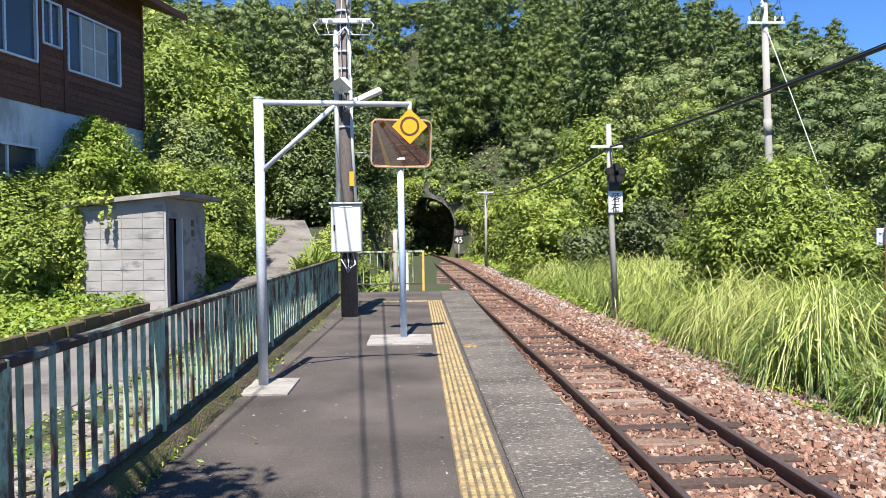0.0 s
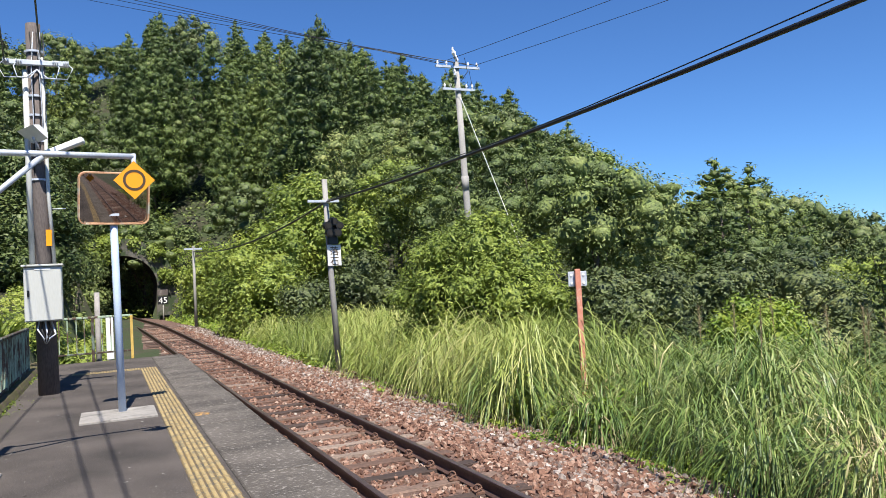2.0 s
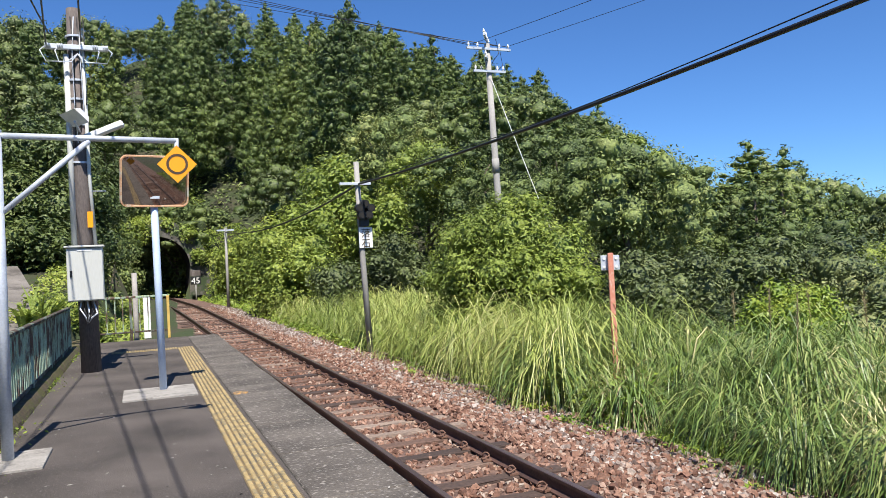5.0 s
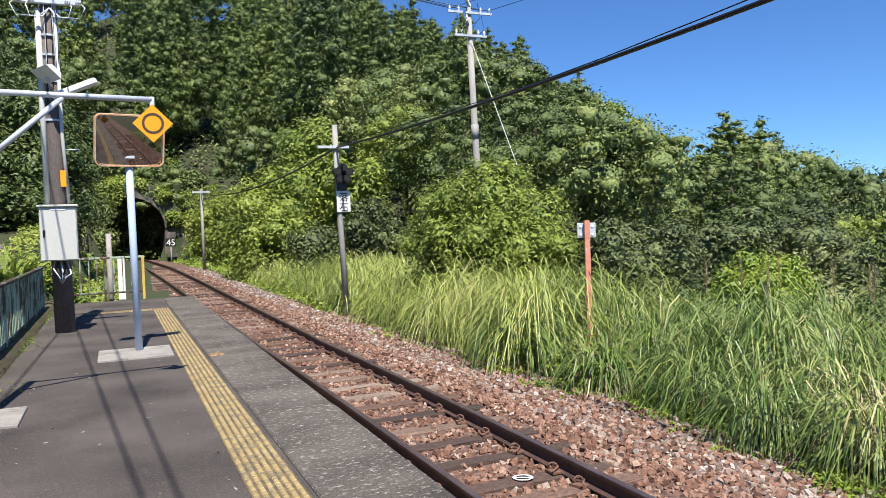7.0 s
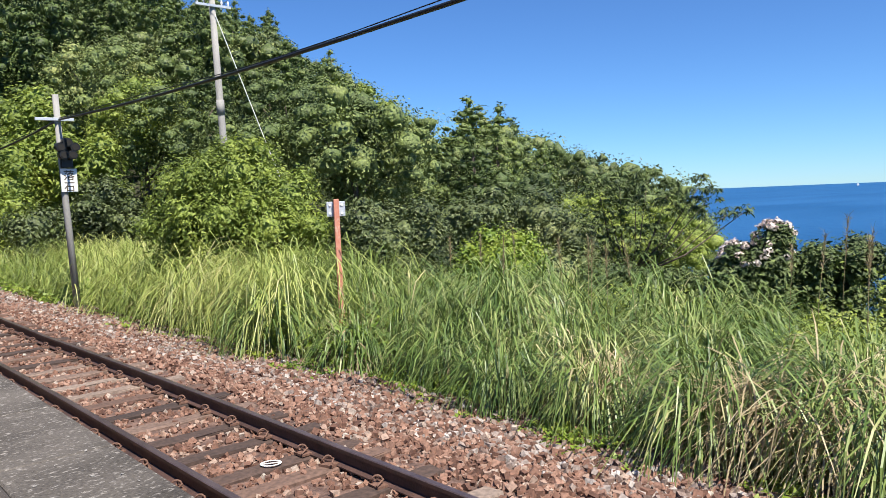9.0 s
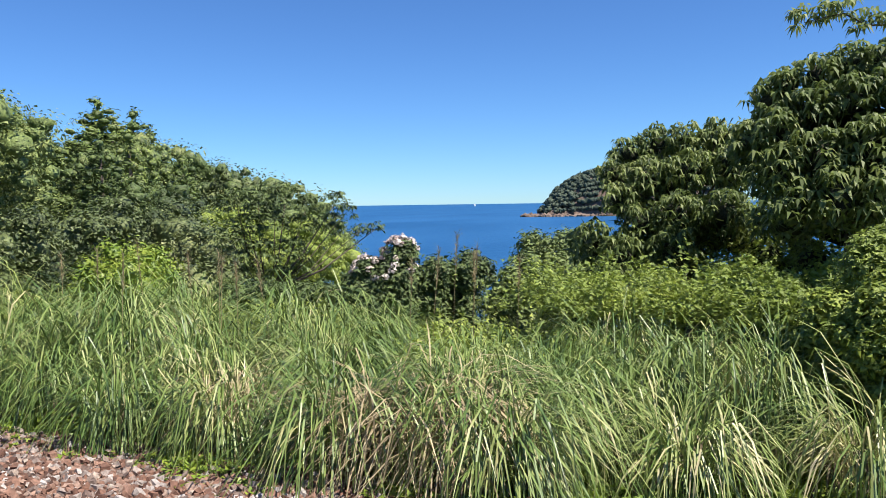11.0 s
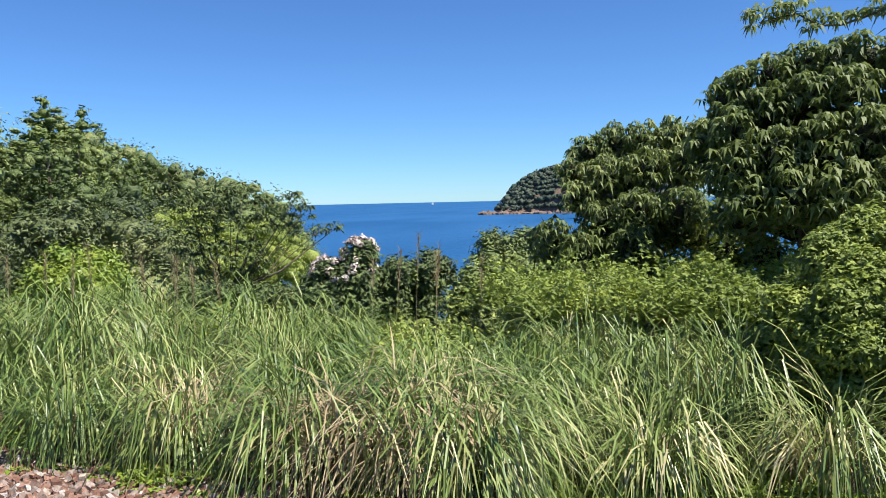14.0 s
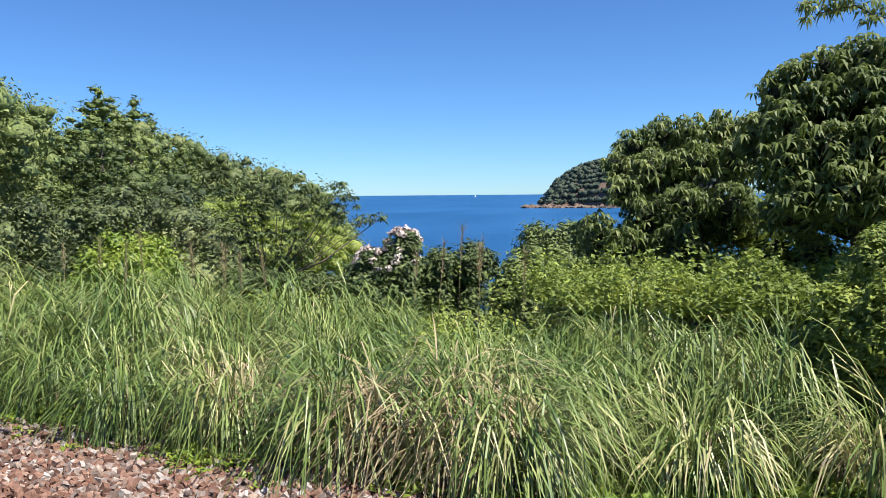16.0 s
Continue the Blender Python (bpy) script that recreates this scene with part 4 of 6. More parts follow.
# ---------------------------------------------------------------- utility poles and wires
def wire(name, label, pts, r, sag=0.0, group="", mat=None):
    a, b = Vector(pts[0]), Vector(pts[-1])
    line = [a.lerp(b, k / 24) - Vector((0, 0, 4 * sag * (k / 24) * (1 - k / 24))) for k in range(25)] if len(pts) == 2 else pts
    return thing(name, label, "wire", group=group, data=bm_mesh(name, one_tube(line, r, 6), mat or M_BLACK))


def insulator(parent, x, y, z):
    bm = bmesh.new()
    for k, r in enumerate((0.03, 0.045, 0.03)):
        bmesh.ops.create_cone(bm, cap_ends=True, segments=10, radius1=r, radius2=r * 0.7, depth=0.05, matrix=Matrix.Translation((x, y, z + 0.05 * k)))
    part("insulator", bm, M_WHITE, parent)


def build_platform_pole():
    p = thing("utility_pole", "weathered concrete utility pole with cables and cabinet", "pole", at=(-1.18, 13.34, 0))
    part("shaft", one_tube([(0, 0, 0), (-0.03, 0, 3), (-0.05, 0, 5.75)], 0.150, 18, 0.105), M_POLE_DARK, p)
    part("conduit", one_tube([(-0.16, -0.10, 2.0), (-0.17, -0.07, 5.0)], 0.045, 8), M_BOX, p, "pale plastic conduit")
    part("conduit", one_tube([(0.14, -0.09, 2.0), (0.09, -0.09, 3.1), (0.07, -0.10, 5.2)], 0.028, 8), M_BOX, p, "pale plastic conduit")
    rng = random.Random(2)
    for k in range(5):
        x = -0.09 + 0.045 * k
        part("cable", one_tube([(x, -0.13, 3.4 + 0.2 * k), (x + rng.uniform(-0.03, 0.03), -0.15, 4.2), (x + rng.uniform(-0.04, 0.04), -0.14, 5.0), (x, -0.1, 5.6)], 0.009, 5), M_GALV if k % 2 else M_BLACK, p)
    part("crossarm", one_box((-0.46, -0.18, 5.06), (0.44, -0.10, 5.14), 0.01), M_GALV, p)
    for x in (-0.42, -0.25, 0.25, 0.40):
        bm = bmesh.new()
        for k in range(3):
            tube(bm, [(x - 0.03 + 0.03 * k, -0.22, 5.10), (x - 0.015 + 0.03 * k, -0.22, 5.10)], 0.035, 8)
        part("insulator", bm, M_GALV, p, "small grey strain insulator")
        part("jumper", one_tube([(x, -0.2, 5.12), (x * 1.25, -0.22, 5.02), (x * 1.05, -0.24, 4.84), (x * 0.35, -0.2, 4.86), (0.0, -0.16, 5.0)], 0.009, 5), M_GALV, p)
    for z in (3.3, 3.9, 4.3, 4.6, 5.3):
        bm = bmesh.new()
        bmesh.ops.create_cone(bm, cap_ends=True, segments=16, radius1=0.145, radius2=0.145, depth=0.03, matrix=Matrix.Translation((-0.04, 0, z)))
        part("band", bm, M_GALV, p)
    part("tag", one_box((0.04, -0.155, 2.27), (0.12, -0.14, 2.52)), M_SIGN, p, "yellow warning tag")
    part("step_bolt", one_tube([(0.1, -0.02, 2.85), (0.32, -0.04, 2.85)], 0.009, 6), M_GALV, p)
    lamp = thing("platform_lamp", "white fluorescent platform lamp on a pole", "lamp", at=(-1.2, 13.1, 3.78), group="platform lamps")
    bm = bmesh.new()
    prism(bm, [(-0.14, 0.0), (0.14, 0.0), (0.08, 0.07), (-0.08, 0.07)], -0.30, 0.30)
    part("housing", bm, M_WHITE, lamp).matrix_basis = pose(-0.06, -0.12, 0.16, 0, 42, 25)
    part("bracket", one_tube([(0, 0.1, 0.0), (-0.05, -0.1, 0.12)], 0.02, 8), M_GALV, lamp)
    lamp2 = thing("platform_lamp", "white tubular platform lamp angled outwards", "lamp", at=(-1.2, 13.1, 3.56), group="platform lamps")
    part("housing", one_box((0.0, -0.07, -0.05), (0.68, 0.07, 0.05), 0.02), M_WHITE, lamp2).matrix_basis = pose(0.02, -0.1, 0.05, 0, -22, -10)
    part("bracket", one_tube([(0, 0.12, 0.0), (0.1, -0.08, 0.06)], 0.02, 8), M_GALV, lamp2)
    c = thing("control_cabinet", "pale-grey steel control cabinet strapped to a pole", "cabinet", at=(-1.18, 13.1, 1.13))
    part("body", one_box((-0.26, -0.20, 0.0), (0.25, 0.06, 0.82), 0.012), M_BOX, c)
    part("door", one_box((-0.25, -0.216, 0.015), (0.24, -0.203, 0.80), 0.004), M_BOX, c)
    part("roof", one_box((-0.285, -0.25, 0.82), (0.275, 0.08, 0.85), 0.006), M_BOX, c, "overhanging top plate")
    part("handle", one_box((-0.215, -0.235, 0.37), (-0.185, -0.217, 0.47), 0.004), M_BLACK, c, "black door latch")
    part("nameplate", one_box((-0.11, -0.222, 0.765), (0.10, -0.2165, 0.79)), M_WHITE, c)
    for k in range(5):
        part("cable", one_tube([(-0.08 + 0.04 * k, -0.08, 0.01), (-0.1 + 0.06 * k, -0.13, -0.12 - 0.02 * k), (0.02 * k - 0.02, -0.16, -0.26), (0.0, -0.1, -0.34)], 0.014, 6), M_BLACK if k % 2 else M_GALV, c)


build_platform_pole()


def build_signal():
    s = thing("rockfall_signal", "grey signal post with black five-lamp rockfall warning head", "signal", at=(5.00, 19.33, -0.95))
    part("post", one_tube([(0.10, 0, 0), (0.0, 0, 2.6), (-0.06, 0, 5.12)], 0.085, 12, 0.07), M_POLE, s)
    part("crossarm", one_box((-0.55, -0.12, 4.50), (0.28, -0.04, 4.57), 0.008), M_GALV, s)
    part("backplate", one_tube([(0.05, -0.13, 3.85), (0.05, -0.16, 3.85)], 0.20, 12), M_BLACK, s)
    for k in range(5):
        a = radians(90 + 72 * k)
        x, z = 0.05 + 0.16 * math.cos(a), 3.85 + 0.16 * math.sin(a)
        lamp = part("lamp_hood", one_tube([(x, -0.12, z), (x, -0.34, z - 0.02)], 0.105, 12), M_BLACK, s)
        part("lens", one_tube([(x, -0.342, z - 0.02), (x, -0.346, z - 0.02)], 0.075, 12), M_DARK, lamp)
    part("junction_box", one_box((-0.08, -0.16, 3.42), (0.18, -0.06, 3.66), 0.01), M_BLACK, s)
    plate = part("name_plate", one_box((-0.10, -0.115, 2.86), (0.26, -0.10, 3.40), 0.004), M_WHITE, s, "white plate with dark characters")
    for ch, z in (("落", 3.15), ("石", 2.89)):
        cu = bpy.data.curves.new("lettering", "FONT")
        cu.body, cu.size, cu.extrude, cu.align_x = ch, 0.25, 0.002, "CENTER"
        ob = new("lettering", cu)
        bpy.context.view_layer.update()
        me = bpy.data.meshes.new_from_object(ob.evaluated_get(bpy.context.evaluated_depsgraph_get()))
        bpy.data.objects.remove(ob)
        me.materials.append(M_SIGN_INK)
        o = part("lettering", me, None, plate)
        o.matrix_basis = pose(0.08, -0.119, z, 90, 0, 0)


build_signal()


def build_far_poles():
    p = thing("trackside_pole", "slim grey trackside cable pole with short crossarm", "pole", at=(3.65, 39.9, -0.6))
    part("shaft", one_tube([(0, 0, 0), (0.02, 0, 4.3)], 0.08, 10, 0.065), M_POLE, p)
    part("crossarm", one_box((-0.42, -0.06, 4.12), (0.42, 0.02, 4.20)), M_GALV, p)
    b = thing("power_pole", "tall grey concrete power pole with crossarms", "pole", at=(11.35, 24.40, -2.5))
    part("shaft", one_tube([(0.3, 0, 0), (0.0, 0, 11.6)], 0.145, 14, 0.10), M_POLE, b)
    for z, w in ((11.35, 0.85), (10.55, 0.62)):
        part("crossarm", one_box((-w, -0.16, z), (w, -0.08, z + 0.08)), M_GALV, b)
        for x in (-w + 0.08, -w / 2, w / 2, w - 0.08):
            insulator(b, x, -0.12, z + 0.12)
    for z, w in ((11.75, 0.75), (11.05, 0.5)):
        arm = part("crossarm", one_box((-w, -0.04, -0.035), (w, 0.03, 0.035)), M_GALV, b)
        arm.matrix_basis = pose(0, 0.02, z, 0, 0, 58)
        for x in (-w + 0.06, -w / 2.4, w / 2.4, w - 0.06):
            a = radians(58)
            insulator(b, x * math.cos(a), x * math.sin(a) + 0.02, z + 0.08)
    for dx, z0, z1 in ((-0.5, 11.3, 10.5), (0.45, 11.3, 10.5), (0.3, 11.75, 10.9)):
        part("jumper_wire", one_tube([(dx, -0.12, z0), (dx * 0.9 + 0.08, -0.2, (z0 + z1) / 2 - 0.1), (dx * 0.4, -0.1, z1)], 0.012, 5), M_BLACK, b)
    part("top_pin", one_tube([(0, 0, 11.55), (0, 0, 12.0)], 0.02, 6), M_GALV, b)
    part("band", one_tube([(0.11, 0, 7.0), (0.11, 0, 7.5)], 0.135, 12), M_POLE, b)
    top = Vector((11.35, 24.28, 9.0))
    for k, x in enumerate((-0.8, -0.4, 0.4, 0.8)):
        wire("power_line", "thin black overhead power line", [top + Vector((x, 0, 0)), Vector((-42 + 5 * k, 66 + 3 * k, 35 - 0.6 * k))], 0.012, 0.9, "power lines")
    for k, x in enumerate((-0.7, 0.7)):
        wire("power_line", "thin black overhead power line", [top + Vector((x, 0, 0)), Vector((32 + 3 * k, -4, 15))], 0.009, 0.4, "power lines")
    wire("guy_wire", "taut steel guy wire of a power pole", [(11.42, 24.3, 7.8), (13.2, 22.6, 0.6)], 0.014, 0.0, mat=M_WHITE)
    r = thing("red_post", "faded red square post with a small grey reflector board", "post", at=(6.87, 10.83, -1.0))
    r.rotation_euler[2] = radians(-27)
    part("shaft", one_box((-0.045, -0.045, 0), (0.045, 0.045, 2.47), 0.008), M_RED, r)
    part("board", one_box((-0.155, 0.05, 2.18), (0.155, 0.075, 2.43), 0.006), M_GALV, r, "grey board behind the post top")
    for dx in (-0.10, 0.10):
        for dz in (-0.07, 0.07):
            part("bolt", one_tube([(dx, 0.05, 2.305 + dz), (dx, 0.036, 2.305 + dz)], 0.022, 8), M_WHITE, r)
    # the cable along the line
    pts = []
    for a, b2, sag in (((3.65, 39.8, 3.45), (4.96, 19.2, 3.58), 0.45), ((4.96, 19.2, 3.58), (5.05, -14, 4.3), 0.53)):
        a, b2 = Vector(a), Vector(b2)
        seg = [a.lerp(b2, k / 20) - Vector((0, 0, 4 * sag * (k / 20) * (1 - k / 20))) for k in range(21)]
        pts += seg if not pts else seg[1:]
    wire("trackside_cable", "thick black overhead cable along the track", pts, 0.026)
    wire("messenger_wire", "thin wire above the thick cable", [p + Vector((0, 0, 0.06 + 0.03 * math.sin(i * 0.9))) for i, p in enumerate(pts)], 0.007)
    for x, z, ex in ((-0.44, 5.12, 0.09), (0.05, 5.2, 0.0), (-0.40, 5.3, -2.2)):
        wire("service_wire", "black service wire over the platform", [(-1.18 + x, 13.2, z), (ex, -9, 5.6)], 0.012, 0.25, "service wires")


build_far_poles()


# ---------------------------------------------------------------- trees and shrubs
def cedar_lobes(h, r, rng, lean=0.0):
    """Stacked whorls of rounded sprays on a tapering crown."""
    out = []
    levels = int(h * 0.78 / 0.78)
    for i in range(levels):
        k = i / (levels - 1)
        wide = r * min(1.0, (1 - k) ** 0.60 + 0.10) * (0.78 + 0.22 * min(1.0, k / 0.2)) * rng.uniform(0.88, 1.08)
        n = max(1, round(2 * math.pi * wide * 0.8 / 1.05))
        a0 = rng.uniform(0, 6.28)
        for j in range(n):
            a = a0 + 6.283 * (j + rng.uniform(-0.3, 0.3)) / n
            q = wide * rng.uniform(0.60, 0.95)
            s = rng.uniform(0.46, 0.72) * (0.72 + 0.36 * (1 - k))
            out.append((q * math.cos(a), q * math.sin(a), h * (0.20 + 0.765 * k) + rng.uniform(-0.3, 0.3), s, s, s * rng.uniform(0.75, 1.1)))
        out.append((0, 0, h * (0.20 + 0.765 * k), wide * 0.62, wide * 0.62, 0.75))
    out.append((0, 0, h * 0.97, 0.34, 0.34, 0.04 * h))
    return out


def broad_lobes(h, r, rng, base=0.3):
    """A dome of uneven puffs round a full middle."""
    out = []
    n = 44
    for i in range(n):
        z = 1 - 1.35 * (i + 0.5) / n
        a = i * 2.39996 + rng.uniform(-0.3, 0.3)
        q = rng.uniform(0.66, 0.97)
        w = math.sqrt(max(0.0, 1 - z * z))
        s = r * rng.uniform(0.17, 0.33)
        out.append((w * r * q * math.cos(a), w * r * q * math.sin(a), h * (base + (1 - base) * 0.42) + z * h * (1 - base) * 0.50 * q, s, s, s * rng.uniform(0.6, 0.85)))
    out.append((0, 0, h * 0.58, r * 0.62, r * 0.62, h * 0.24))
    return out


def trunk_bm(h, r, rng, limbs=4, spread=1.0):
    bm = bmesh.new()
    tube(bm, [(0, 0, -0.6), (rng.uniform(-0.1, 0.1), rng.uniform(-0.1, 0.1), h * 0.4), (rng.uniform(-0.2, 0.2), rng.uniform(-0.2, 0.2), h)], r, 8, r * 0.35)
    for k in range(limbs):
        a = rng.uniform(0, 6.28)
        z = h * rng.uniform(0.35, 0.8)
        tube(bm, [(0, 0, z), (spread * 0.5 * math.cos(a), spread * 0.5 * math.sin(a), z + 0.2 * h * 0.6), (spread * math.cos(a), spread * math.sin(a), z + 0.3 * h)], r * 0.45, 6, r * 0.12)
    return bm


def tree_kind(name, label, lobes, per, size, leaf, h, tr, rng, limbs=4, spread=1.5, group="", **kw):
    t = thing(name, label, "tree", group=group)
    part("trunk", trunk_bm(h, tr, rng, limbs, spread), M_BARK, t)
    part("crown", crown_mesh("crown", lobes, per, size, leaf, rng=rng, **kw), None, t)
    return t


SKY_AZ = [-30, -13, -3, -1, 0.5, 2, 10, 15, 20, 24, 28, 30, 31.3, 33.5, 36, 38.3, 40.4, 42, 46, 48, 50, 52.5, 55, 57, 59, 61, 64]
SKY_EL = [18, 16.8, 18.2, 17.2, 17.4, 19.5, 19.4, 18.2, 17.2, 15.4, 13.6, 13.6, 10.6, 10.6, 7.6, 7.5, 5.3, 4.6, 5.4, 4.6, 3.4, 2.7, 1.8, 0.4, -2.5, -7, -9]
TALL = {}


def plant_hill():
    rng = np.random.default_rng(5)
    cedars, broads = [], []
    for k in range(4):
        h = (12.5, 13.5, 11.5, 14)[k]
        # Hearts take the dark leaf colour: shade painted between the sprays.
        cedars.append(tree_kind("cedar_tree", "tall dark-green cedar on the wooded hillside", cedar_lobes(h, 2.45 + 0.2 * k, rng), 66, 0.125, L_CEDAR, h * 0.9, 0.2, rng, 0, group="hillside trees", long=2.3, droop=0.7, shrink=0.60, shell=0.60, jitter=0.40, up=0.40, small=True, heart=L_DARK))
    for k in range(4):
        h = (8.5, 9.5, 7.5, 9)[k]
        # Dark-leaf hearts again, painting shade into the gaps of the dome.
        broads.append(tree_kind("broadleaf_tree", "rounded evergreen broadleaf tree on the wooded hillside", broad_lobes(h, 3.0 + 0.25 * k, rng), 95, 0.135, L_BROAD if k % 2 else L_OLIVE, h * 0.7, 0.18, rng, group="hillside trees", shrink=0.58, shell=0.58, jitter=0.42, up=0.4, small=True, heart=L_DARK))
    near = []
    for k in range(3):
        h = (7.5, 8.5, 6.8)[k]
        near.append(tree_kind("broadleaf_tree", "rounded evergreen broadleaf tree at the hill's foot", broad_lobes(h, 2.7 + 0.3 * k, rng), 210, 0.098, (L_BROAD, L_FRESH, L_BROAD)[k], h * 0.7, 0.16, rng, group="hillside trees", shrink=0.56, shell=0.58, jitter=0.45, up=0.55, small=True, heart=(L_BROAD, L_FRESH, L_BROAD)[k]))
        TALL[near[-1].name] = h
    for t, h in zip(cedars + broads, (12.9, 13.9, 11.9, 14.4, 8.5, 9.5, 7.5, 9.0)):
        TALL[t.name] = h
    made = 0
    spots = ((3, 62), (7, 63), (11, 62), (15, 60), (-9, 52), (-6, 58), (20, 50), (25, 46), (23, 36), (35, 36), (47, 38))
    for t, (a, dd) in zip(cedars + broads + near, spots):
        x, y = dd * math.sin(radians(a)), dd * math.cos(radians(a))
        t.location = (x, y, ground_z(x, y) - 0.3)

    def put(kind, x, y, z, s, sz):
        turn = Euler((rng.uniform(-0.04, 0.04), rng.uniform(-0.04, 0.04), rng.uniform(0, 6.28)))
        copy_thing(kind, Matrix.LocRotScale((x, y, z), turn, (s, s, sz)))

    d = 25.0
    ring = 0
    while d < 99:
        step = 4.5 + 0.010 * d
        n_az = math.degrees(step / d)
        a = -30 + (ring % 2) * n_az / 2
        while a < 62:
            aa = a + rng.uniform(-0.35, 0.35) * n_az
            dd = d + rng.uniform(-1.4, 1.4)
            foot, ridge = float(np.interp(aa, HILL_AZ, HILL_FOOT)), float(np.interp(aa, HILL_AZ, HILL_RIDGE))
            if foot + 0.5 < dd < ridge + 2:
                x, y = dd * math.sin(radians(aa)), dd * math.cos(radians(aa))
                k = (dd - foot) / max(ridge - foot, 1)
                skip = abs(x - track_xs(min(y, 60))) < 4.5 and y < 57
                in_road = -9 < x < -2.8 and y < 36
                in_house = aa < -17 and dd < 34
                if not (skip or in_road or in_house):
                    cedar_share = 0.0 if k < 0.12 else (0.88 if 1 < aa < 33 else (0.35 if aa < 1 else 0.6 if aa < 48 else 0.15))
                    if 22 < aa < 40 and k > 0.3:
                        cedar_share = 0.85
                    kind = cedars[rng.integers(4)] if rng.random() < cedar_share else broads[rng.integers(4)]
                    if dd < 46 and kind in broads:
                        kind = near[rng.integers(3)]
                    s = rng.uniform(0.78, 1.12)
                    z = ground_z(x, y) - 0.3
                    room = 1.45 + dd * math.tan(radians(float(np.interp(aa, SKY_AZ, SKY_EL)) * rng.uniform(0.95, 1.01))) - z
                    sz = s * rng.uniform(0.9, 1.1)
                    high = TALL[kind.name] * sz
                    if room > 0.45 * high:
                        k2 = min(1.0 if k < 0.55 else 1.5, room / high)
                        put(kind, x, y, z, s * min(1.15, 0.4 + 0.6 * k2), sz * k2)
                        made += 1
            a += n_az
        d += (1.3 if d < 60 else 1.55) * step
        ring += 1
    # a closed row of crowns along the ridge
    aa = 25.0
    while aa < 57.5:
        if not 42.2 < aa < 46.4:
            dd = float(np.interp(aa, HILL_AZ, HILL_RIDGE)) - 2.5
            x, y = dd * math.sin(radians(aa)), dd * math.cos(radians(aa))
            z = ground_z(x, y)
            kind = cedars[rng.integers(4)] if aa < 40.5 else broads[rng.integers(4)]
            top = 1.45 + dd * math.tan(radians(float(np.interp(aa, SKY_AZ, SKY_EL)) * rng.uniform(0.97, 1.05)))
            sz = (top - z) / (TALL[kind.name] * (1.0 if aa < 40.5 else 0.95))
            put(kind, x, y, z, min(1.25, 0.55 + 0.5 * sz), sz)
        aa += 2.1 if aa < 40.5 else 2.6
    # twin-topped cedar standing out against the sky
    for a, dd, s in ((43.7, 66, 1.0), (45.6, 66.5, 1.0), (44.7, 64.5, 0.9), (42.6, 63, 0.8), (47.3, 63, 0.8)):
        x, y = dd * math.sin(radians(a)), dd * math.cos(radians(a))
        z = ground_z(x, y)
        top = 1.45 + dd * math.tan(radians(7.5 if s == 1.0 and a < 44.5 else 6.8 if s == 1.0 else 5.9 if s == 0.9 else 5.2))
        put(cedars[1], x, y, z, 1.6 if a < 46 else 1.25, (top - z) / 13.7)
    return made


HILL_TREES = plant_hill()


# ---------------------------------------------------------------- shrubs and garden growth
def shrub(label, leaf, lobes, per=260, size=0.13, name="shrub", group="", seed=1, down=True, shrink=0.58, long=1.6, droop=0.3, squash=0.85, up=0.8, heart=None):
    """A shrub from lobes (x, y, z, r), filled down to the ground."""
    rng = np.random.default_rng(seed)
    full = []
    for x, y, z, r in lobes:
        full.append((x, y, z, r, r, r * squash))
        g = ground_z(x, y)
        while down and z - r > g + 0.1:
            z -= r * 1.1
            full.append((x + rng.uniform(-0.2, 0.2) * r, y + 0.25 * r, z, r * 1.02, r * 1.02, r * squash))
    more = []
    for x, y, z, a, b, c in full:
        for k in range(4):
            d = unit(rng.normal(size=3))
            s = rng.uniform(0.35, 0.55)
            more.append((x + d[0] * a * 0.8, y + d[1] * b * 0.8, z + abs(d[2]) * c * 0.8, a * s, b * s, c * s))
    bx, by = lobes[-1][0], lobes[-1][1]
    bz = ground_z(bx, by)
    full = np.array(full + more)
    full[:, :3] -= (bx, by, bz)
    t = thing(name, label, "shrub" if name == "shrub" else "tree", at=(bx, by, bz), group=group)
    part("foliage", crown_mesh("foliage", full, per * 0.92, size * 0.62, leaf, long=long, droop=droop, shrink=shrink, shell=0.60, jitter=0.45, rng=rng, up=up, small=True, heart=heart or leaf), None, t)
    bm = bmesh.new()
    for k in range(3):
        c = full[rng.integers(len(lobes))]
        tube(bm, [(rng.uniform(-0.1, 0.1), rng.uniform(-0.1, 0.1), -0.3), (c[0] * 0.5, c[1] * 0.5, c[2] * 0.5), (c[0], c[1], c[2])], 0.05, 6, 0.015)
    part("stem", bm, M_BARK, t)
    return t


shrub("large fresh-green shrub at the foot of a power pole", L_FRESH, [(7.41, 17.92, 1.89, 0.94), (8.24, 16.98, 2.12, 0.99), (8.95, 16.02, 1.59, 0.82), (7.49, 16.79, 1.03, 0.96), (8.34, 15.79, 0.87, 0.94), (8.86, 14.9, 0.86, 0.59)], 520, 0.105, seed=11, droop=0.9, long=2.0)
shrub("rounded grey-green shrub beside the track", L_FRESH, [(5.2, 33.6, 2.5, 1.4), (6.8, 33.3, 2.45, 1.27), (5.0, 32.4, 1.3, 1.1), (6.1, 32.1, 1.2, 1.48)], 330, 0.18, seed=12)
shrub("dark shrub behind tall grass", L_OLIVE, [(6.7, 29.2, 0.98, 1.0), (8.9, 29.9, 1.11, 1.05), (9.8, 28.3, 0.88, 1.0), (9.7, 31.0, 2.05, 0.96)], 300, 0.17, seed=13)
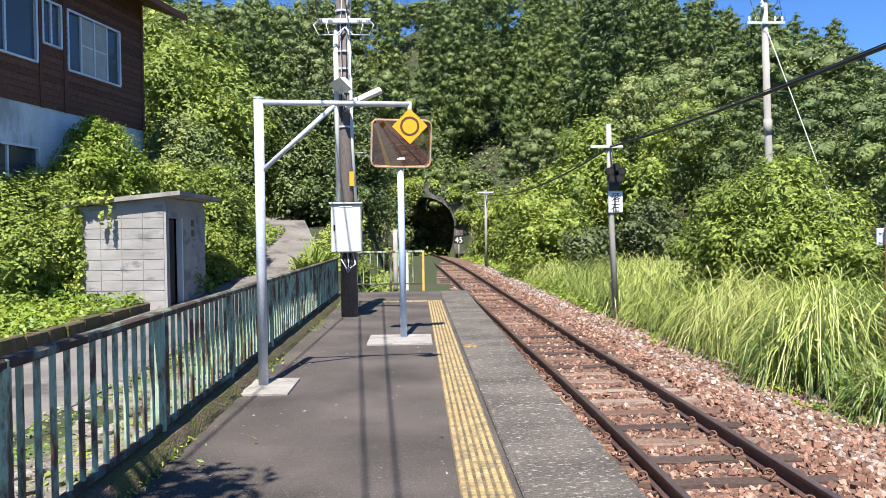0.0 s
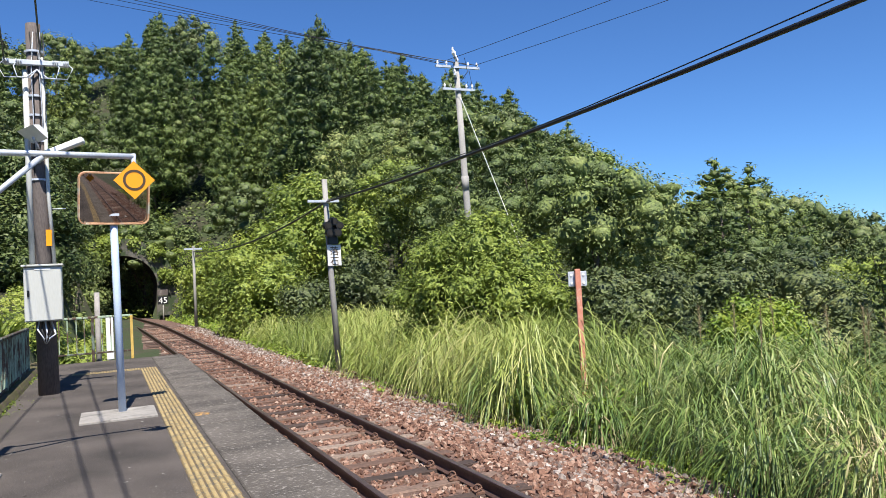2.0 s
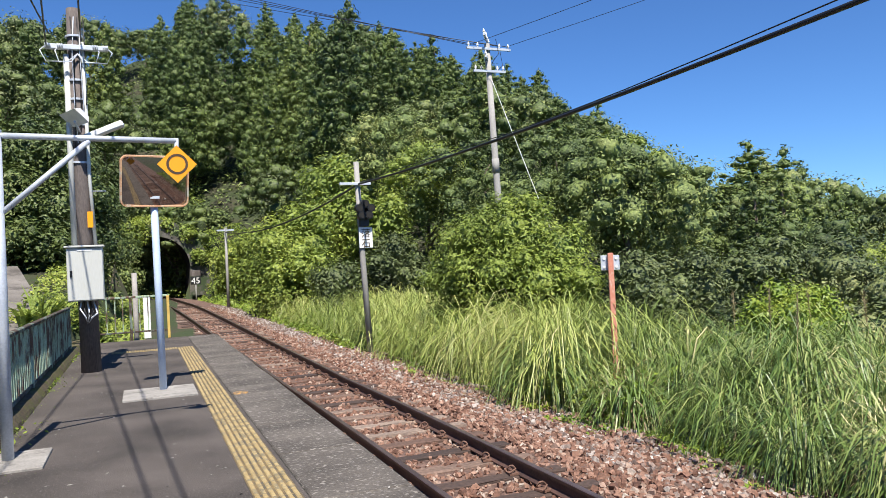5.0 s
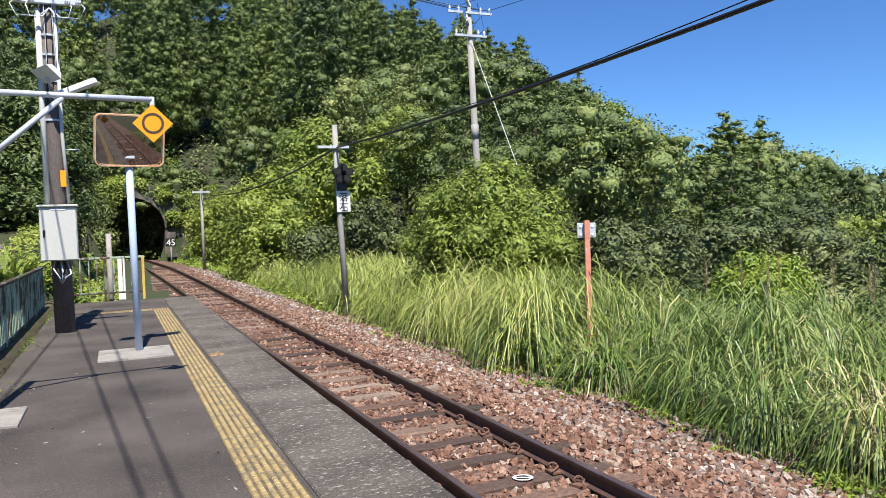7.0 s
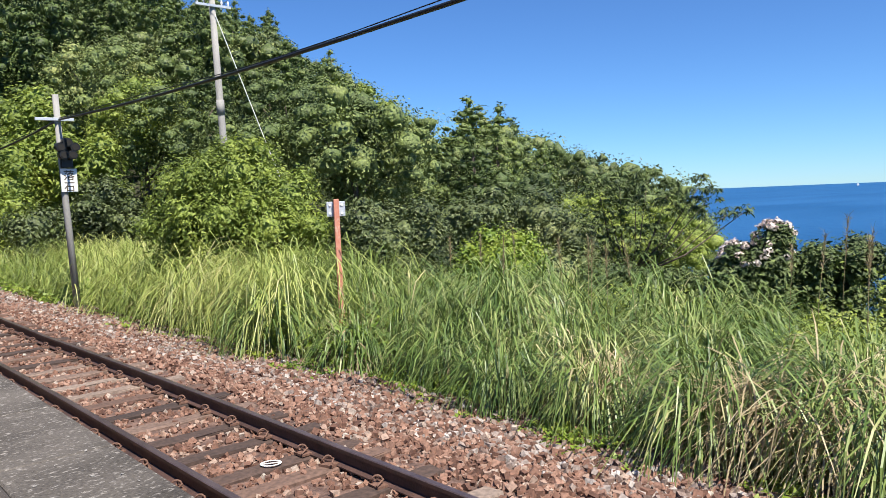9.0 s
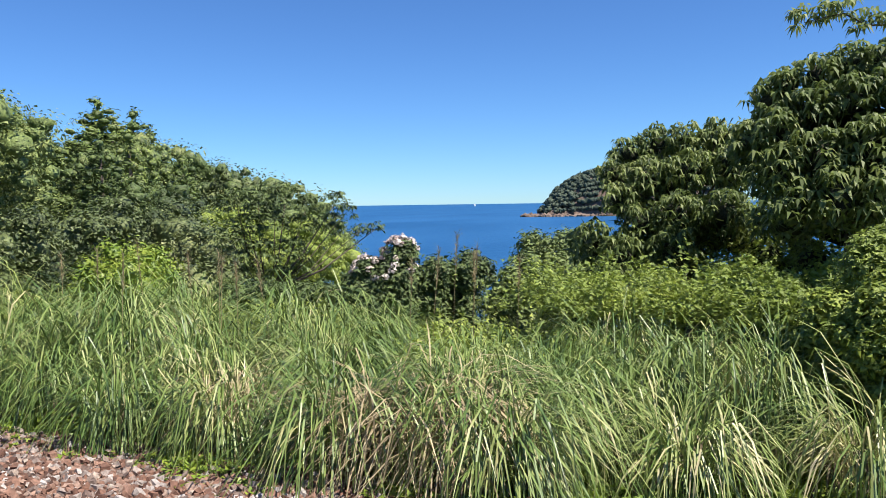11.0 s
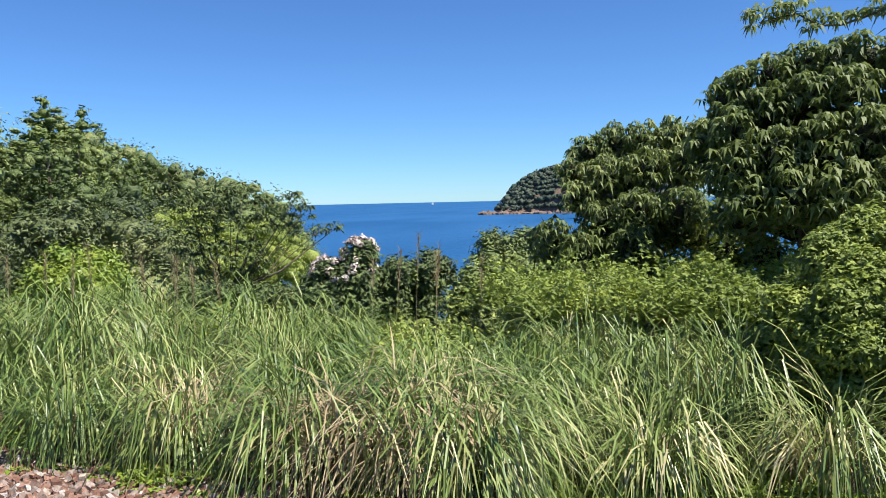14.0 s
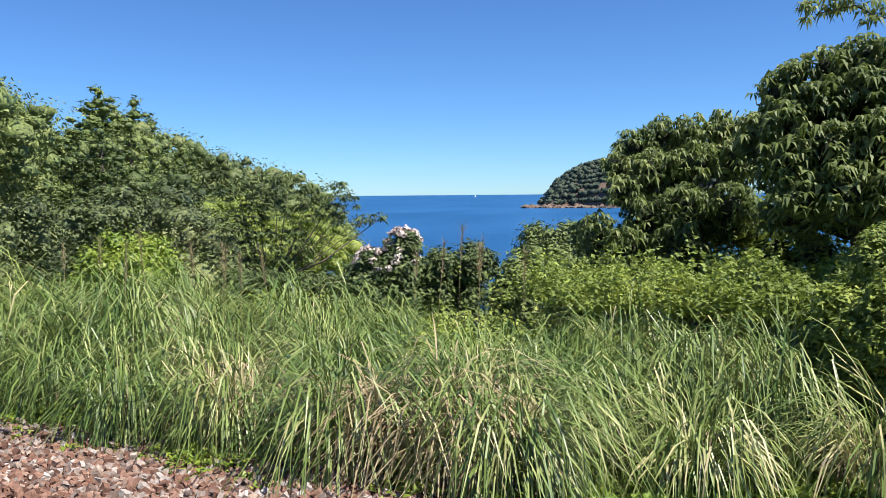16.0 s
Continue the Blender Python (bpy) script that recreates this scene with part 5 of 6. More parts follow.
shrub("slope tree hung with large-leaved vines", L_FRESH, [(8.11, 36.06, 5.46, 1.51), (7.31, 35.22, 3.53, 1.61), (8.83, 34.85, 3.75, 1.34), (9.74, 32.51, 3.33, 1.26)], 260, 0.26, "vine_tree", seed=14)
shrub("loose grey-green shrub behind the grass", L_OLIVE, [(9.51, 13.86, 0.97, 0.57), (9.37, 12.72, 0.52, 0.59), (12.47, 15.36, 0.55, 0.89), (10.51, 14.37, 1.05, 0.47)], 240, 0.11, seed=15)
shrub("bright yellow-green shrub behind the grass", L_HERB, [(11.83, 11.85, 0.19, 0.63), (12.2, 11.46, 0.07, 0.57), (11.1, 11.88, 0.0, 0.55), (11.25, 11.02, -0.18, 0.65)], 300, 0.10, seed=16)
shrub("dark evergreen shrub on the seaward slope", L_OLIVE, [(15.77, 17.78, 0.52, 1.07), (17.99, 18.43, 0.77, 1.16), (19.3, 17.01, 0.55, 1.16)], 300, 0.15, seed=17)
shrub("dark evergreen shrub on the seaward slope", L_OLIVE, [(18.41, 14.95, -0.03, 1.07), (15.04, 12.75, -0.71, 0.89)], 300, 0.14, seed=18)
shrub("low green shrubs above the shore", L_BROAD, [(23.19, 6.45, -0.15, 0.71), (23.4, 5.6, 0.03, 0.64), (23.55, 4.92, -0.33, 0.71), (21.49, 4.99, -0.67, 0.82), (19.25, 5.68, -0.48, 0.59), (17.21, 5.51, -0.62, 0.54)], 240, 0.15, seed=19)
shrub("dense vine-covered thicket with small leaves", L_FRESH, [(9.2, -1.6, 0.92, 0.45), (8.9, -1.2, 0.68, 0.42), (8.9, -1.95, 0.86, 0.45), (8.5, -1.35, 0.50, 0.40), (8.5, -1.8, 0.60, 0.40), (8.2, -1.2, 0.28, 0.38), (8.1, -1.65, 0.36, 0.38), (7.95, -1.3, -0.02, 0.40), (7.9, -1.6, -0.1, 0.40), (7.8, -2.0, 0.15, 0.45), (8.6, -0.8, 0.24, 0.35), (8.3, -0.9, 0.02, 0.35), (8.0, -1.4, -0.5, 0.40)], 900, 0.078, seed=20, up=0.7, squash=0.75)
for k, lob in enumerate(([(-7.86, 15.07, 2.02, 0.69), (-7.55, 15.79, 2.15, 0.65), (-6.98, 15.5, 1.91, 0.51), (-7.56, 14.67, 1.36, 0.74), (-7.05, 14.92, 1.24, 0.67), (-6.75, 15.0, 0.91, 0.42), (-7.42, 14.18, 0.85, 0.59)],
                         [(-9.4, 14.6, 2.4, 0.7), (-8.9, 13.6, 1.4, 0.7), (-8.36, 16.5, 2.49, 0.62), (-7.89, 17.28, 2.53, 0.64), (-7.15, 17.9, 2.61, 0.64)],
                         [(-6.46, 18.5, 2.6, 0.65), (-5.83, 19.13, 2.69, 0.67), (-5.19, 19.83, 2.58, 0.69), (-4.69, 20.47, 2.31, 0.55)])):
    shrub("vine-smothered bank of small bright leaves", L_FRESH, lob, 420, 0.10, group="bank shrubs", seed=30 + k)
shrub("leafy green shrub beside a block hut", L_FRESH, [(-4.94, 19.38, 1.98, 0.59), (-4.58, 19.98, 1.7, 0.46), (-4.89, 18.88, 1.27, 0.51), (-4.6, 19.47, 0.98, 0.48), (-4.9, 18.6, 0.81, 0.35)], 380, 0.10, seed=34)
shrub("feathery shrub below house windows", L_HERB, [(-7.3, 17.48, 3.43, 0.56), (-6.95, 17.65, 3.51, 0.56), (-7.3, 16.92, 3.0, 0.55), (-6.85, 17.69, 3.0, 0.64), (-7.2, 17.55, 3.95, 0.31)], 360, 0.10, seed=35, shrink=0.4)
shrub("leafy shrub at the house corner", L_BROAD, [(-6.67, 20.96, 4.04, 0.74), (-6.04, 21.15, 3.9, 0.74), (-6.26, 20.57, 3.23, 0.8), (-5.55, 21.29, 3.29, 0.74), (-5.15, 20.87, 2.94, 0.64)], 330, 0.13, seed=36)
shrub("tall mixed tree behind the house", L_FRESH, [(-9.06, 28.6, 7.07, 1.56), (-8.43, 30.87, 8.19, 1.66), (-7.37, 30.11, 6.7, 1.61), (-8.04, 27.86, 5.7, 1.51), (-6.55, 29.28, 5.48, 1.34), (-9.64, 30.51, 8.78, 1.43)], 460, 0.20, "broadleaf_tree", seed=37)
shrub("dense glossy dark evergreen tree", L_DARK, [(-5.44, 31.53, 5.77, 1.43), (-4.07, 31.74, 6.26, 1.43), (-4.64, 30.65, 4.3, 1.5), (-2.69, 31.89, 5.8, 1.55), (-2.01, 31.94, 4.39, 1.43), (-3.31, 30.82, 4.07, 1.5), (-4.72, 29.63, 2.89, 1.11), (-2.2, 30.92, 2.93, 1.15), (-3.44, 29.8, 2.67, 1.11)], 520, 0.18, "evergreen_tree", seed=38)
shrub("vines and shrubs beside the tunnel mouth", L_BROAD, [(-1.75, 49.98, 2.71, 1.49), (-2.1, 47.97, 0.89, 1.43), (-2.77, 39.92, 1.29, 1.19), (-1.9, 37.97, 0.16, 0.85)], 300, 0.22, seed=39)
shrub("vines hanging over the tunnel arch", L_FRESH, [(-0.9, 53.8, 4.2, 1.11), (-0.03, 54.3, 4.83, 0.8), (1.38, 54.3, 4.75, 0.6), (2.58, 54.2, 4.1, 0.7), (3.4, 54.1, 2.57, 0.7)], 260, 0.2, "vine_tree", seed=40, down=False, droop=1.2)
shrub("scrubby shrubs on the cutting side", L_FRESH, [(4.5, 49.82, 1.9, 1.11), (4.6, 55.83, 3.21, 1.46), (5.45, 47.69, 2.22, 1.43), (6.28, 43.55, 2.46, 1.63), (6.57, 39.46, 1.76, 1.34), (5.0, 45.78, 1.17, 0.75), (6.95, 35.32, 1.98, 1.2)], 260, 0.22, seed=41)
shrub("low scrub on the slope by the tunnel", L_FRESH, [(-3.2, 33.5, 2.0, 1.0), (-2.4, 28.0, 1.0, 0.8), (-1.9, 24.0, 0.2, 0.6), (-2.2, 22.4, 0.35, 0.5)], 260, 0.14, seed=42)
shrub("tree behind the platform throwing shade", L_BROAD, [(-2.1, 1.1, 4.3, 0.55), (-1.6, 1.9, 4.0, 0.4), (-2.7, 0.7, 4.4, 0.7), (-3.6, 0.2, 4.2, 0.9), (-3.4, -0.8, 3.9, 0.9)], 130, 0.16, "broadleaf_tree", seed=43, down=False, shrink=0.3)


def spreading_tree():
    """Sparse tree with spreading limbs at the edge of the slope."""
    rng = np.random.default_rng(50)
    lob = [(15.98, 12.28, 1.50, 0.42), (16.31, 11.84, 1.58, 0.36), (16.70, 11.27, 1.62, 0.40), (17.00, 10.80, 1.42, 0.30), (17.37, 10.19, 1.46, 0.33), (17.51, 9.95, 1.20, 0.24), (17.29, 10.33, 0.98, 0.28), (17.68, 9.64, 0.70, 0.22), (17.90, 9.28, 0.76, 0.19), (17.42, 10.08, 0.62, 0.16), (16.92, 10.94, 0.85, 0.36), (16.53, 11.52, 1.01, 0.42), (16.13, 12.09, 0.89, 0.42), (15.88, 12.42, 0.55, 0.42), (15.95, 12.33, -0.02, 0.42), (16.36, 11.77, 0.16, 0.42), (16.75, 11.19, 0.22, 0.38), (16.90, 10.95, -0.15, 0.26), (16.58, 11.45, -0.50, 0.36), (16.18, 12.02, -0.50, 0.38)]
    bx, by = 16.37, 11.76
    bz = ground_z(bx, by)
    t = thing("spreading_tree", "sparse tree with spreading leafy limbs above the sea", "tree", at=(bx, by, bz))
    part("crown", mesh_of("crown", *whorls([(x - bx, y - by, z - bz, r) for x, y, z, r in lob], 85, 0.16, rng, 8, droop=0.5), L_BROAD), None, t)
    bm = bmesh.new()
    fork = Vector((0.05, -0.05, -0.9 - bz))
    tube(bm, [(0, 0, -0.4), (-0.06, 0.05, (fork.z - 0.4) * 0.5), fork], 0.12, 8, 0.08)
    for k, (x, y, z, r) in enumerate(lob):
        end = Vector((x - bx, y - by, z - bz))
        knee = fork.lerp(end, 0.5) + Vector((rng.uniform(-0.1, 0.1), rng.uniform(-0.1, 0.1), -0.22))
        tube(bm, [fork, knee, end], 0.042 if k % 4 == 0 else 0.024, 6, 0.008)
    part("trunk", bm, M_BARK, t)


spreading_tree()


shrub("low scrub at the foot of the spreading tree", L_BROAD, [(14.69, 11.45, -0.69, 0.46), (15.06, 10.96, -0.8, 0.46), (15.2, 10.7, -0.8, 0.46), (15.42, 10.44, -0.84, 0.46), (15.62, 10.15, -0.82, 0.46), (15.8, 9.84, -0.85, 0.46), (16.1, 9.34, -0.97, 0.46)], 260, 0.12, seed=52)


def leafy_tree(label, lob, base, fork_z, seed, each, length, group, thick=0.18, leaf=None):
    """Broad tree of whorled leaves: crown lobes (x, y, z, r), forked trunk with a limb to each lobe."""
    rng = np.random.default_rng(seed)
    bx, by = base
    bz = ground_z(bx, by)
    t = thing("dark_tree", label, "tree", at=(bx, by, bz), group=group)
    own = [(x - bx, y - by, z - bz, r) for x, y, z, r in lob]
    part("crown", mesh_of("crown", *whorls(own, each, length, rng, 7), leaf or L_WHORL), None, t)
    # Inner filling in dark leaf colour: the crown's inner shade is painted.
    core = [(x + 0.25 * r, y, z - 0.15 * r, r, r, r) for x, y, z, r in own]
    part("inner_crown", crown_mesh("inner_crown", core, 150, 0.10, L_DARK, long=2.2, droop=0.8, shrink=0.55, shell=0.45, jitter=0.8, rng=rng, small=True), None, t, "inner foliage coloured dark to stand for shade")
    bm = bmesh.new()
    fork = Vector((0.1, 0.05, fork_z - bz))
    tube(bm, [(0, 0, -0.5), (0.12, -0.05, (fork_z - bz) * 0.5), fork], thick, 8, thick * 0.6)
    for k, (x, y, z, r) in enumerate(lob):
        end = Vector((x - bx, y - by, z - bz))
        knee = fork.lerp(end, 0.55) + Vector((rng.uniform(-0.15, 0.15), rng.uniform(-0.15, 0.15), 0.12))
        tube(bm, [fork, knee, end], thick * (0.26 if k % 3 == 0 else 0.13), 6, 0.008)
    part("trunk", bm, M_BARK, t)


def dark_trees():
    """Large dark trees closing the view to the sea."""
    rng = np.random.default_rng(60)

    def behind(lob, dx, grow):
        return [(x + dx + rng.uniform(-0.2, 0.2), y + rng.uniform(-0.3, 0.3), z - 0.12 + rng.uniform(-0.2, 0.1), r * grow) for x, y, z, r in lob]

    a = [(16.26, 2.85, 1.98, 0.31), (16.69, 2.57, 2.44, 0.35), (16.94, 2.01, 2.65, 0.39), (16.97, 1.43, 2.69, 0.39), (17.1, 0.75, 2.76, 0.39), (17.07, 0.18, 2.69, 0.39), (15.85, 2.65, 1.42, 0.37), (16.22, 2.09, 1.92, 0.44), (16.29, 1.28, 2.02, 0.46), (16.45, 0.5, 2.1, 0.46), (15.72, 2.21, 1.0, 0.41), (15.66, 1.46, 1.19, 0.44), (15.75, 0.59, 1.18, 0.46), (15.51, 3.05, 0.61, 0.41), (15.24, 2.49, 0.3, 0.46), (15.28, 1.49, 0.48, 0.46)]
    leafy_tree("broad dark-leaved tree at the slope's edge", a + behind(a, 0.9, 1.15), (16.9, 1.3), 0.6, 61, 62, 0.165, "trees by the sea")
    b = [(13.76, -0.14, 3.04, 0.31), (13.92, -0.43, 3.28, 0.31), (13.91, -0.86, 3.44, 0.33), (14.0, -1.37, 3.58, 0.35), (13.89, -1.85, 3.58, 0.35), (13.89, -2.32, 3.63, 0.37), (13.31, -0.29, 2.51, 0.39), (13.42, -0.8, 2.82, 0.42), (13.39, -1.34, 2.93, 0.42), (13.35, -1.96, 3.02, 0.42), (12.88, -0.28, 1.88, 0.42), (12.82, -0.89, 2.08, 0.46), (12.81, -1.52, 2.2, 0.46), (12.77, -2.12, 2.28, 0.46), (12.46, -0.47, 1.31, 0.42), (12.37, -1.1, 1.45, 0.46), (12.28, -1.75, 1.45, 0.46), (13.62, -2.89, 3.46, 0.46), (12.97, -2.77, 2.59, 0.46), (12.43, -2.65, 1.78, 0.46), (13.53, 0.1, 2.38, 0.31)]
    leafy_tree("tall dark tree with long drooping leaves", b + behind(b, 0.95, 1.2), (14.2, -1.5), 0.8, 62, 66, 0.175, "trees by the sea", 0.2)
    c = [(11.05, -0.52, 3.74, 0.17), (11.03, -0.74, 3.78, 0.16), (11.0, -0.97, 3.80, 0.15), (10.98, -1.23, 3.62, 0.18), (10.94, -1.48, 3.60, 0.16), (10.9, -1.9, 3.72, 0.22), (10.9, -2.4, 3.9, 0.35), (10.9, -2.9, 4.3, 0.5), (10.9, -3.4, 4.2, 0.5)]
    bx, by = 10.9, -3.5
    bz = ground_z(bx, by)
    t = thing("dark_tree", "tree reaching a thin leafy branch towards the sea", "tree", at=(bx, by, bz), group="trees by the sea")
    part("crown", mesh_of("crown", *whorls([(x - bx, y - by, z - bz, r) for x, y, z, r in c], 110, 0.14, rng, 7), L_WHORL), None, t)
    part("trunk", one_tube([(0, 0, -0.5), (0.05, 0.05, 2.5), (0, 0, 4.0 - bz), (0.0, 0.1, 4.6 - bz)], 0.13, 8, 0.05), M_BARK, t)
    part("limb", one_tube([(x - bx, y - by, z - bz - 0.06) for x, y, z, r in reversed(c)], 0.026, 6, 0.005), M_BARK, t)


dark_trees()
# Near-black hearts put the undergrowth's inner shade into colour.
shrub("shady dark undergrowth below spreading trees", L_FRESH, [(17.6, 0.4, 0.6, 0.9), (17.7, 1.4, 0.3, 0.9), (18.2, 2.6, 0.0, 0.8), (18.9, 3.6, -0.5, 0.8), (15.6, -1.4, 0.8, 0.9), (15.2, -2.6, 0.9, 0.9), (16.6, -0.6, 0.9, 0.9)], 420, 0.12, seed=63, heart=M_HEART_SHADE)


def flowering_shrub():
    rng = np.random.default_rng(70)
    lob = [(13.6, 6.54, 0.40, 0.34), (13.33, 7.09, 0.04, 0.34), (13.53, 6.69, -0.10, 0.5), (14.31, 6.18, -0.10, 0.46), (15.04, 5.7, -0.09, 0.5), (13.28, 7.19, -0.31, 0.45)]
    t = shrub("shrub with pale pink-white flower heads", L_BROAD, lob, 330, 0.12, seed=71)
    heads = []
    for x, y, z, r in lob[:3]:
        for k in range(16):
            d = unit(rng.normal(size=3))
            heads.append((x - t.location.x + d[0] * r, y - t.location.y + d[1] * r, z - t.location.z + abs(d[2]) * r * 1.05, 0.085, 0.085, 0.06))
    part("blossom", crown_mesh("blossom", heads, 34, 0.05, L_BLOOM, shrink=0.5, rng=rng), None, t, "pale pink-white blossom clusters")


flowering_shrub()


# ---------------------------------------------------------------- tall grass
def blades(base, lean_to, length, width, bend, rng, seg=6, th0=None, start=0.20):
    """Arching ribbons: base (n, 3), heading, length, width, total bend in radians."""
    n = len(base)
    d = np.stack([np.cos(lean_to), np.sin(lean_to), np.zeros(n)], 1)
    side = np.stack([-d[:, 1], d[:, 0], np.zeros(n)], 1)
    twist = rng.uniform(-0.5, 0.5, n)[:, None]
    side = unit(side + twist * d)
    th0 = rng.uniform(0.03, 0.30, n) if th0 is None else th0
    p = base.copy()
    rows = []
    for k in range(seg + 1):
        s = k / seg
        w = (width * (0.45 + 1.1 * s if s < 0.5 else 1.0 * (1 - s) * 2) * 0.5 + 0.0008)[:, None]
        rows.append(p - side * w), rows.append(p + side * w)
        u = min(1.0, max(0.0, ((k + 0.5) / seg - start) / 0.66))
        th = th0 + bend * u * u * (3 - 2 * u)
        p = p + (length / seg)[:, None] * (np.sin(th)[:, None] * d + np.cos(th)[:, None] * np.array([0, 0, 1.0]))
    v = np.stack(rows, 1)
    m = 2 * (seg + 1)
    f = np.array([(2 * k, 2 * k + 1, 2 * k + 3, 2 * k + 2) for k in range(seg)])
    return v.reshape(-1, 3), (f[None] + m * np.arange(n)[:, None, None]).reshape(-1, 4)


def edge_x(y):
    return track_xs(y) + 2.72 + 0.18 * math.sin(y * 1.1) + 0.12 * math.sin(y * 2.7) + 0.55 * max(0.0, 1.3 - y)


def tuft_set(tufts, rng, dense, bend=(1.9, 2.8)):
    """Tussocks of leaning stems, each with leaves that arch over and hang; tufts: rows of x, y, height, spread."""
    vs, fs, n0 = [], [], 0
    for x, y, h, r in tufts:
        near = math.hypot(x, y)
        k = 7 if near < 9 else 6
        n = int(dense / k * (1.0 if near < 9 else 0.62 if near < 15 else 0.36))
        a = rng.uniform(0, 2 * math.pi, n)
        u = np.sqrt(rng.random(n))
        base = np.stack([x + r * 0.7 * u * np.cos(a), y + r * 0.7 * u * np.sin(a), np.full(n, ground_z(x, y) - 0.03)], 1)
        lean = 0.04 + 0.42 * u ** 1.5 * rng.uniform(0.4, 1.2, n)
        a = a + rng.normal(0, 0.4, n)
        tall = h * rng.uniform(0.28, 0.64, n)
        f0 = np.tile((np.arange(k) + 0.6) / k, (n, 1)) * rng.uniform(0.85, 1.05, (n, k))
        f0 = 0.12 + 0.85 * f0.clip(0, 1)
        out = np.stack([np.cos(a), np.sin(a), np.zeros(n)], 1)
        run = (tall * np.sin(lean))[:, None] * f0 ** 1.4
        rise = (tall * np.cos(lean))[:, None] * f0
        p = base[:, None] + run[:, :, None] * out[:, None] + rise[:, :, None] * np.array([0, 0, 1.0])
        m = n * k
        head = (a[:, None] + rng.normal(0, 0.42, (n, k))).ravel()
        length = (h * rng.uniform(0.50, 1.02, (n, k)) * (1.1 - 0.25 * f0)).ravel()
        v, f = blades(p.reshape(-1, 3), head, length, rng.uniform(0.009, 0.019, m) * (1 if near < 10 else 1.2), rng.uniform(*bend, m), rng, 5, rng.uniform(0.12, 0.72, m), 0.06)
        vs.append(v), fs.append(f + n0)
        n0 += len(v)
        v, f = blades(base, a, tall / np.maximum(np.cos(lean), 0.5), np.full(n, 0.009), rng.uniform(0.1, 0.5, n), rng, 3, lean * 0.8)
        vs.append(v), fs.append(f + n0)
        n0 += len(v)
    return np.concatenate(vs), np.concatenate(fs)


def build_grass():
    rng = np.random.default_rng(81)
    green, dry = [], []
    y = -2.6
    while y < 33:
        green.append((edge_x(y) + 0.66 + rng.uniform(-0.15, 0.3), y, rng.uniform(1.25, 1.7), 0.42))
        y += rng.uniform(1.2, 1.75)
    for k in range(115):
        y = -3 + 34 * rng.random() ** 1.15
        x = edge_x(y) + 1.8 + 3.2 * rng.random() ** 1.1
        if math.hypot(x - 6.87, y - 10.83) < 0.5:
            continue
        green.append((x, y, rng.uniform(1.45, 1.95), 0.36))
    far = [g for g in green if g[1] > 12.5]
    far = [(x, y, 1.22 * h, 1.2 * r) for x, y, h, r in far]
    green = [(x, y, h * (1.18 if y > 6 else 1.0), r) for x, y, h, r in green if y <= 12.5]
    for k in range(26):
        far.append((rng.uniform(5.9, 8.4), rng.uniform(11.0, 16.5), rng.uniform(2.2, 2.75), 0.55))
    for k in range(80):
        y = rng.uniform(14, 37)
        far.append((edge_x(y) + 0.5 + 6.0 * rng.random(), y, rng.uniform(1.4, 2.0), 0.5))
    green = [g for g in green if not (5.4 < g[0] < 7.0 and 2.0 < g[1] < 3.3)]
    for k in range(8):
        dry.append((5.95 + rng.uniform(0.0, 0.8), 2.65 + rng.uniform(-0.5, 0.55), rng.uniform(1.15, 1.6), 0.4))
    for k in range(8):
        green.append((6.3 + rng.uniform(0.0, 0.9), 2.65 + rng.uniform(-0.5, 0.55), rng.uniform(1.3, 1.7), 0.4))
    for k in range(8):
        yy = rng.uniform(4, 18)
        dry.append((edge_x(yy) + rng.uniform(0.6, 1.8), yy, rng.uniform(0.9, 1.3), 0.4))
    thing("tall_grass", "arching green pampas grass tufts beside the ballast", "grass", kind="stuff", data=mesh_of("tall_grass", *tuft_set(green, rng, 450), L_GRASS))
    thing("tall_grass", "yellow-green grass farther along the track, coloured to look sunlit", "grass", kind="stuff", data=mesh_of("tall_grass", *tuft_set(far, rng, 340), L_GRASS_SUN))
    thing("dry_grass", "straw-coloured dead blades among the pampas grass", "grass", kind="stuff", data=mesh_of("dry_grass", *tuft_set(dry, rng, 230, (1.2, 2.8)), L_DRY))
    low = [(x + rng.uniform(-0.2, 0.2), y + rng.uniform(-0.2, 0.2), 0.8, 0.4) for x, y, h, r in green[:120]]
    thing("withered_thatch", "brown withered thatch at tuft feet, darkened to stand for shade", "grass", kind="stuff", data=mesh_of("withered_thatch", *tuft_set(low, rng, 90), L_THATCH_SHADE))
    # feathery plumes
    for k, (x, y, h) in enumerate(((9.2, 3.72, 2.15), (9.35, 3.5, 1.95), (9.0, 3.35, 1.85), (8.1, 6.6, 1.9), (8.6, 7.4, 1.9), (8.9, 8.6, 1.95), (8.1, 9.4, 1.85), (7.2, 5.6, 1.85), (7.5, 6.1, 1.9), (7.0, 7.2, 1.95), (8.9, 3.9, 1.9), (9.4, 2.9, 1.8), (7.6, 8.2, 1.95), (8.3, 5.9, 1.8), (9.1, 4.3, 1.75))):
        g = ground_z(x, y)
        p = thing("grass_plume", "silvery pampas seed plume on a thin stalk", "plume", at=(x, y, g), group="grass plumes")
        tip = (rng.uniform(-0.15, 0.1), rng.uniform(-0.15, 0.15), h)
        part("stalk", one_tube([(0, 0, 0), (tip[0] * 0.4, tip[1] * 0.4, h * 0.6), tip], 0.0035, 5, 0.0015), L_DRY, p)
        n = 60
        s = rng.random(n)
        base = np.stack([tip[0] * (0.75 + 0.25 * s), tip[1] * (0.75 + 0.25 * s), h * (0.78 + 0.22 * s)], 1)
